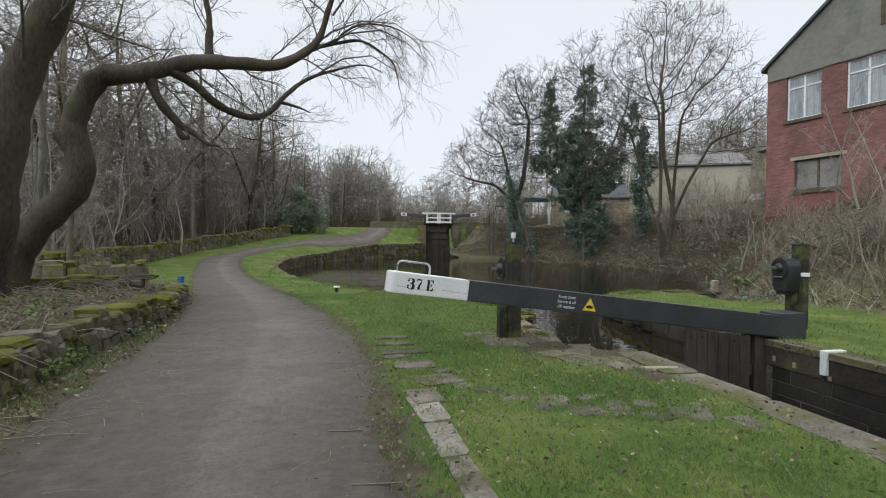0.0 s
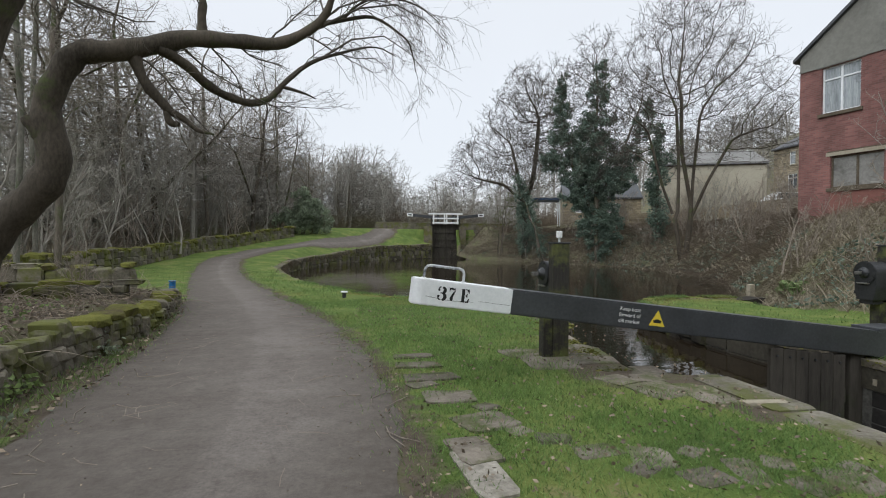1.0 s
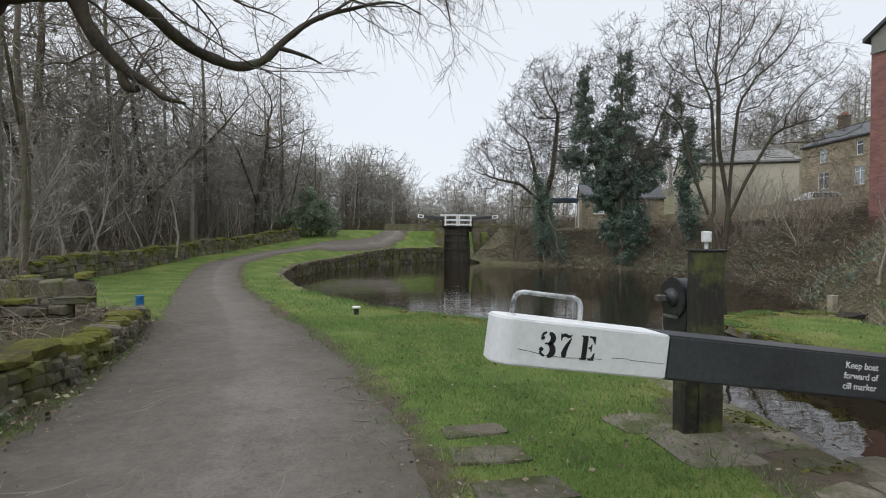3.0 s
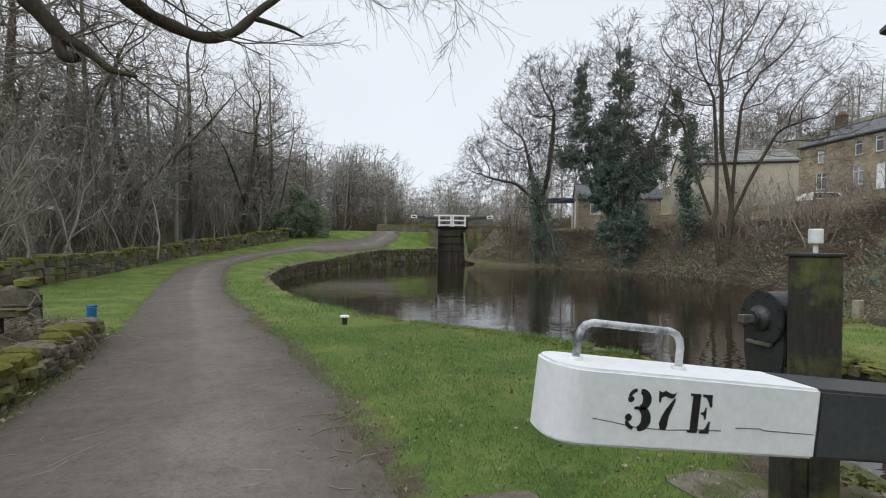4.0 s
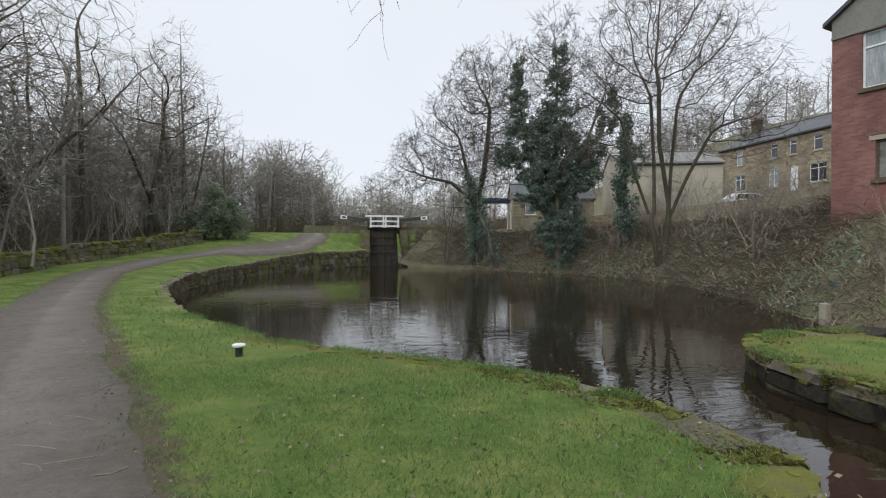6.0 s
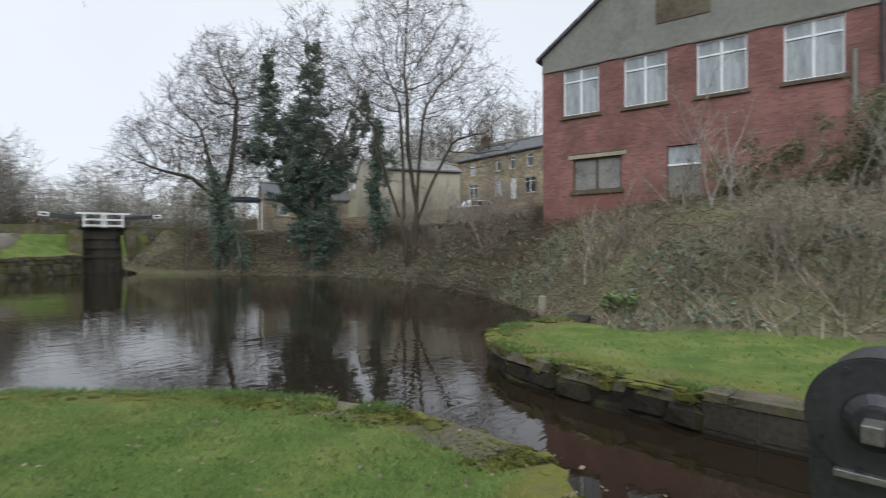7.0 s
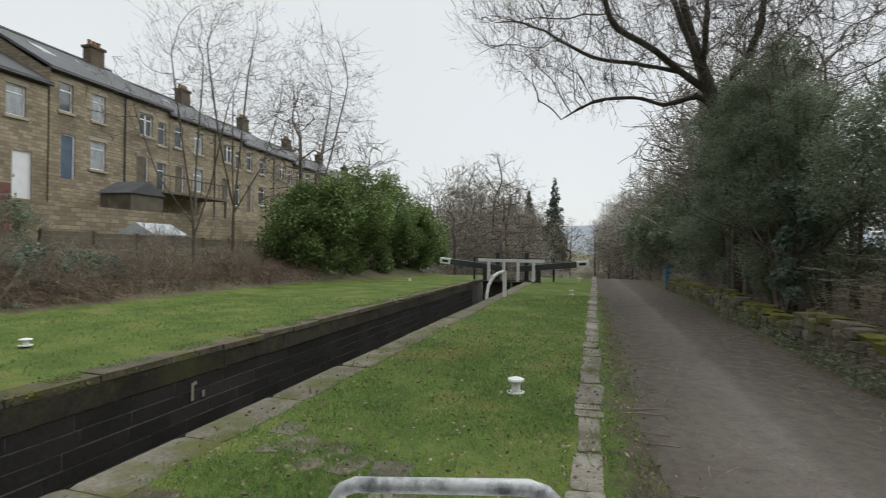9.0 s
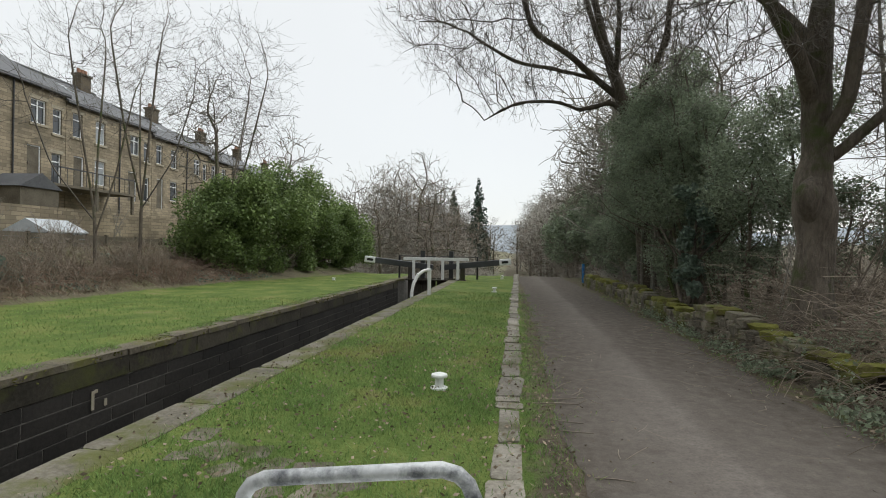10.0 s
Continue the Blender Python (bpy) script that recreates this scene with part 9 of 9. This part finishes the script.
for parent, pts in ((island_wall, ISLAND[1:]), (pool_wall, NEAR_BANK[:7])):      # moss cushions over the joints
    for (ax, ay), (bx, by) in zip(pts, pts[1:]):
        d = Vector((bx - ax, by - ay))
        nrm = Vector((-d.y, d.x)).normalized()
        for k in range(int(d.length * 10)):
            t = rs.random()
            lip = rs.random() < 0.45 and parent is island_wall
            o = rs.uniform(-0.05, 0.0) if lip else rs.uniform(-0.03, 0.3)
            lay("moss_cushion", rs.choice(MOSSY), parent, ax + d.x * t + nrm.x * o, ay + d.y * t + nrm.y * o, rs.uniform(-0.14, -0.03) if lip else rs.uniform(-0.04, 0.0), rs.uniform(0.08, 0.26), rs.uniform(0.06, 0.13), rs.uniform(0.06, 0.14) if lip else rs.uniform(0.025, 0.055),
                math.degrees(math.atan2(d.y, d.x)) + rs.uniform(-25, 25), rs.uniform(-8, 8))
courses_on(lock_east, LOCKTOP, LOCK_E + 0.085, 6.4, 9.0, [(-0.66, -0.38)], 0.9, 0.03)

paving = thing("paving", "worn sandstone paving set in the grass", "paving")
paving["kind"] = "structure"
y = 4.2
while y > -26:
    w = rs.choice((rs.uniform(0.5, 1.0), rs.uniform(0.16, 0.35)))
    lay("kerb_stone", rs.choice(KERBS), paving, 1.08 + rs.uniform(-0.025, 0.025), y - w / 2, -0.028 + rs.uniform(-0.006, 0.004), 0.27 * rs.uniform(0.72, 1.06), w - rs.uniform(0.03, 0.09), 0.07, rs.uniform(-3, 3))
    y -= w
for sx, sy, w, h, a in SLABS:
    lay("flagstone", rs.choice(FLAGS), paving, sx, sy, -0.038, w, h, 0.09, a, -2.5)
for bx, by, w, h, a in ((1.74, 4.29, 0.28, 0.24, -12), (1.95, 4.04, 0.36, 0.26, 6), (2.26, 3.87, 0.28, 0.38, -20), (2.44, 3.53, 0.32, 0.26, 8), (2.74, 3.53, 0.2, 0.42, -16), (3.3, 3.29, 0.36, 0.34, -24),
                        (2.1, 3.7, 0.22, 0.18, 30), (2.98, 3.3, 0.24, 0.28, 12), (3.05, 3.62, 0.2, 0.22, -35), (3.62, 3.0, 0.26, 0.3, 5), (1.55, 4.5, 0.2, 0.16, 24), (2.6, 3.9, 0.22, 0.16, 40), (3.5, 3.45, 0.18, 0.2, 15)):
    lay("sett", rs.choice(FLAGS), paving, bx, by, -0.036, w, h, 0.06, a, rs.uniform(-2, 2))
for bx, by, w, h, a in ((2.48, 7.18, 0.4, 0.44, 8), (2.7, 6.6, 0.6, 0.66, -6), (3.2, 6.75, 0.44, 0.6, 4), (3.3, 5.3, 0.5, 0.5, 10), (3.68, 5.1, 0.4, 0.56, -6), (3.1, 5.75, 0.4, 0.36, 20), (3.45, 5.75, 0.3, 0.3, -10)):
    lay("flagstone", rs.choice(FLAGS), paving, bx, by, -0.027, w, h, 0.06, a, rs.uniform(-1.5, 1.5))
lay("worn_paint_stone", stone_mesh("worn_paint_stone", 790, M["sill"], 0.02, 0.05), paving, 4.0, 4.74, -0.018, 0.42, 0.1, 0.07, -8)
for bx, by, w, h, a in ((2.95, 6.6, 0.42, 0.34, 12), (3.4, 6.7, 0.4, 0.5, -14), (3.66, 6.05, 0.3, 0.44, -8), (3.5, 7.4, 0.36, 0.42, 17), (2.72, 7.2, 0.3, 0.36, -22), (3.7, 5.3, 0.24, 0.4, 6), (3.25, 6.2, 0.24, 0.2, 30)):
    lay("flagstone", rs.choice(FLAGS), paving, bx, by, -0.035, w, h, 0.07, a)
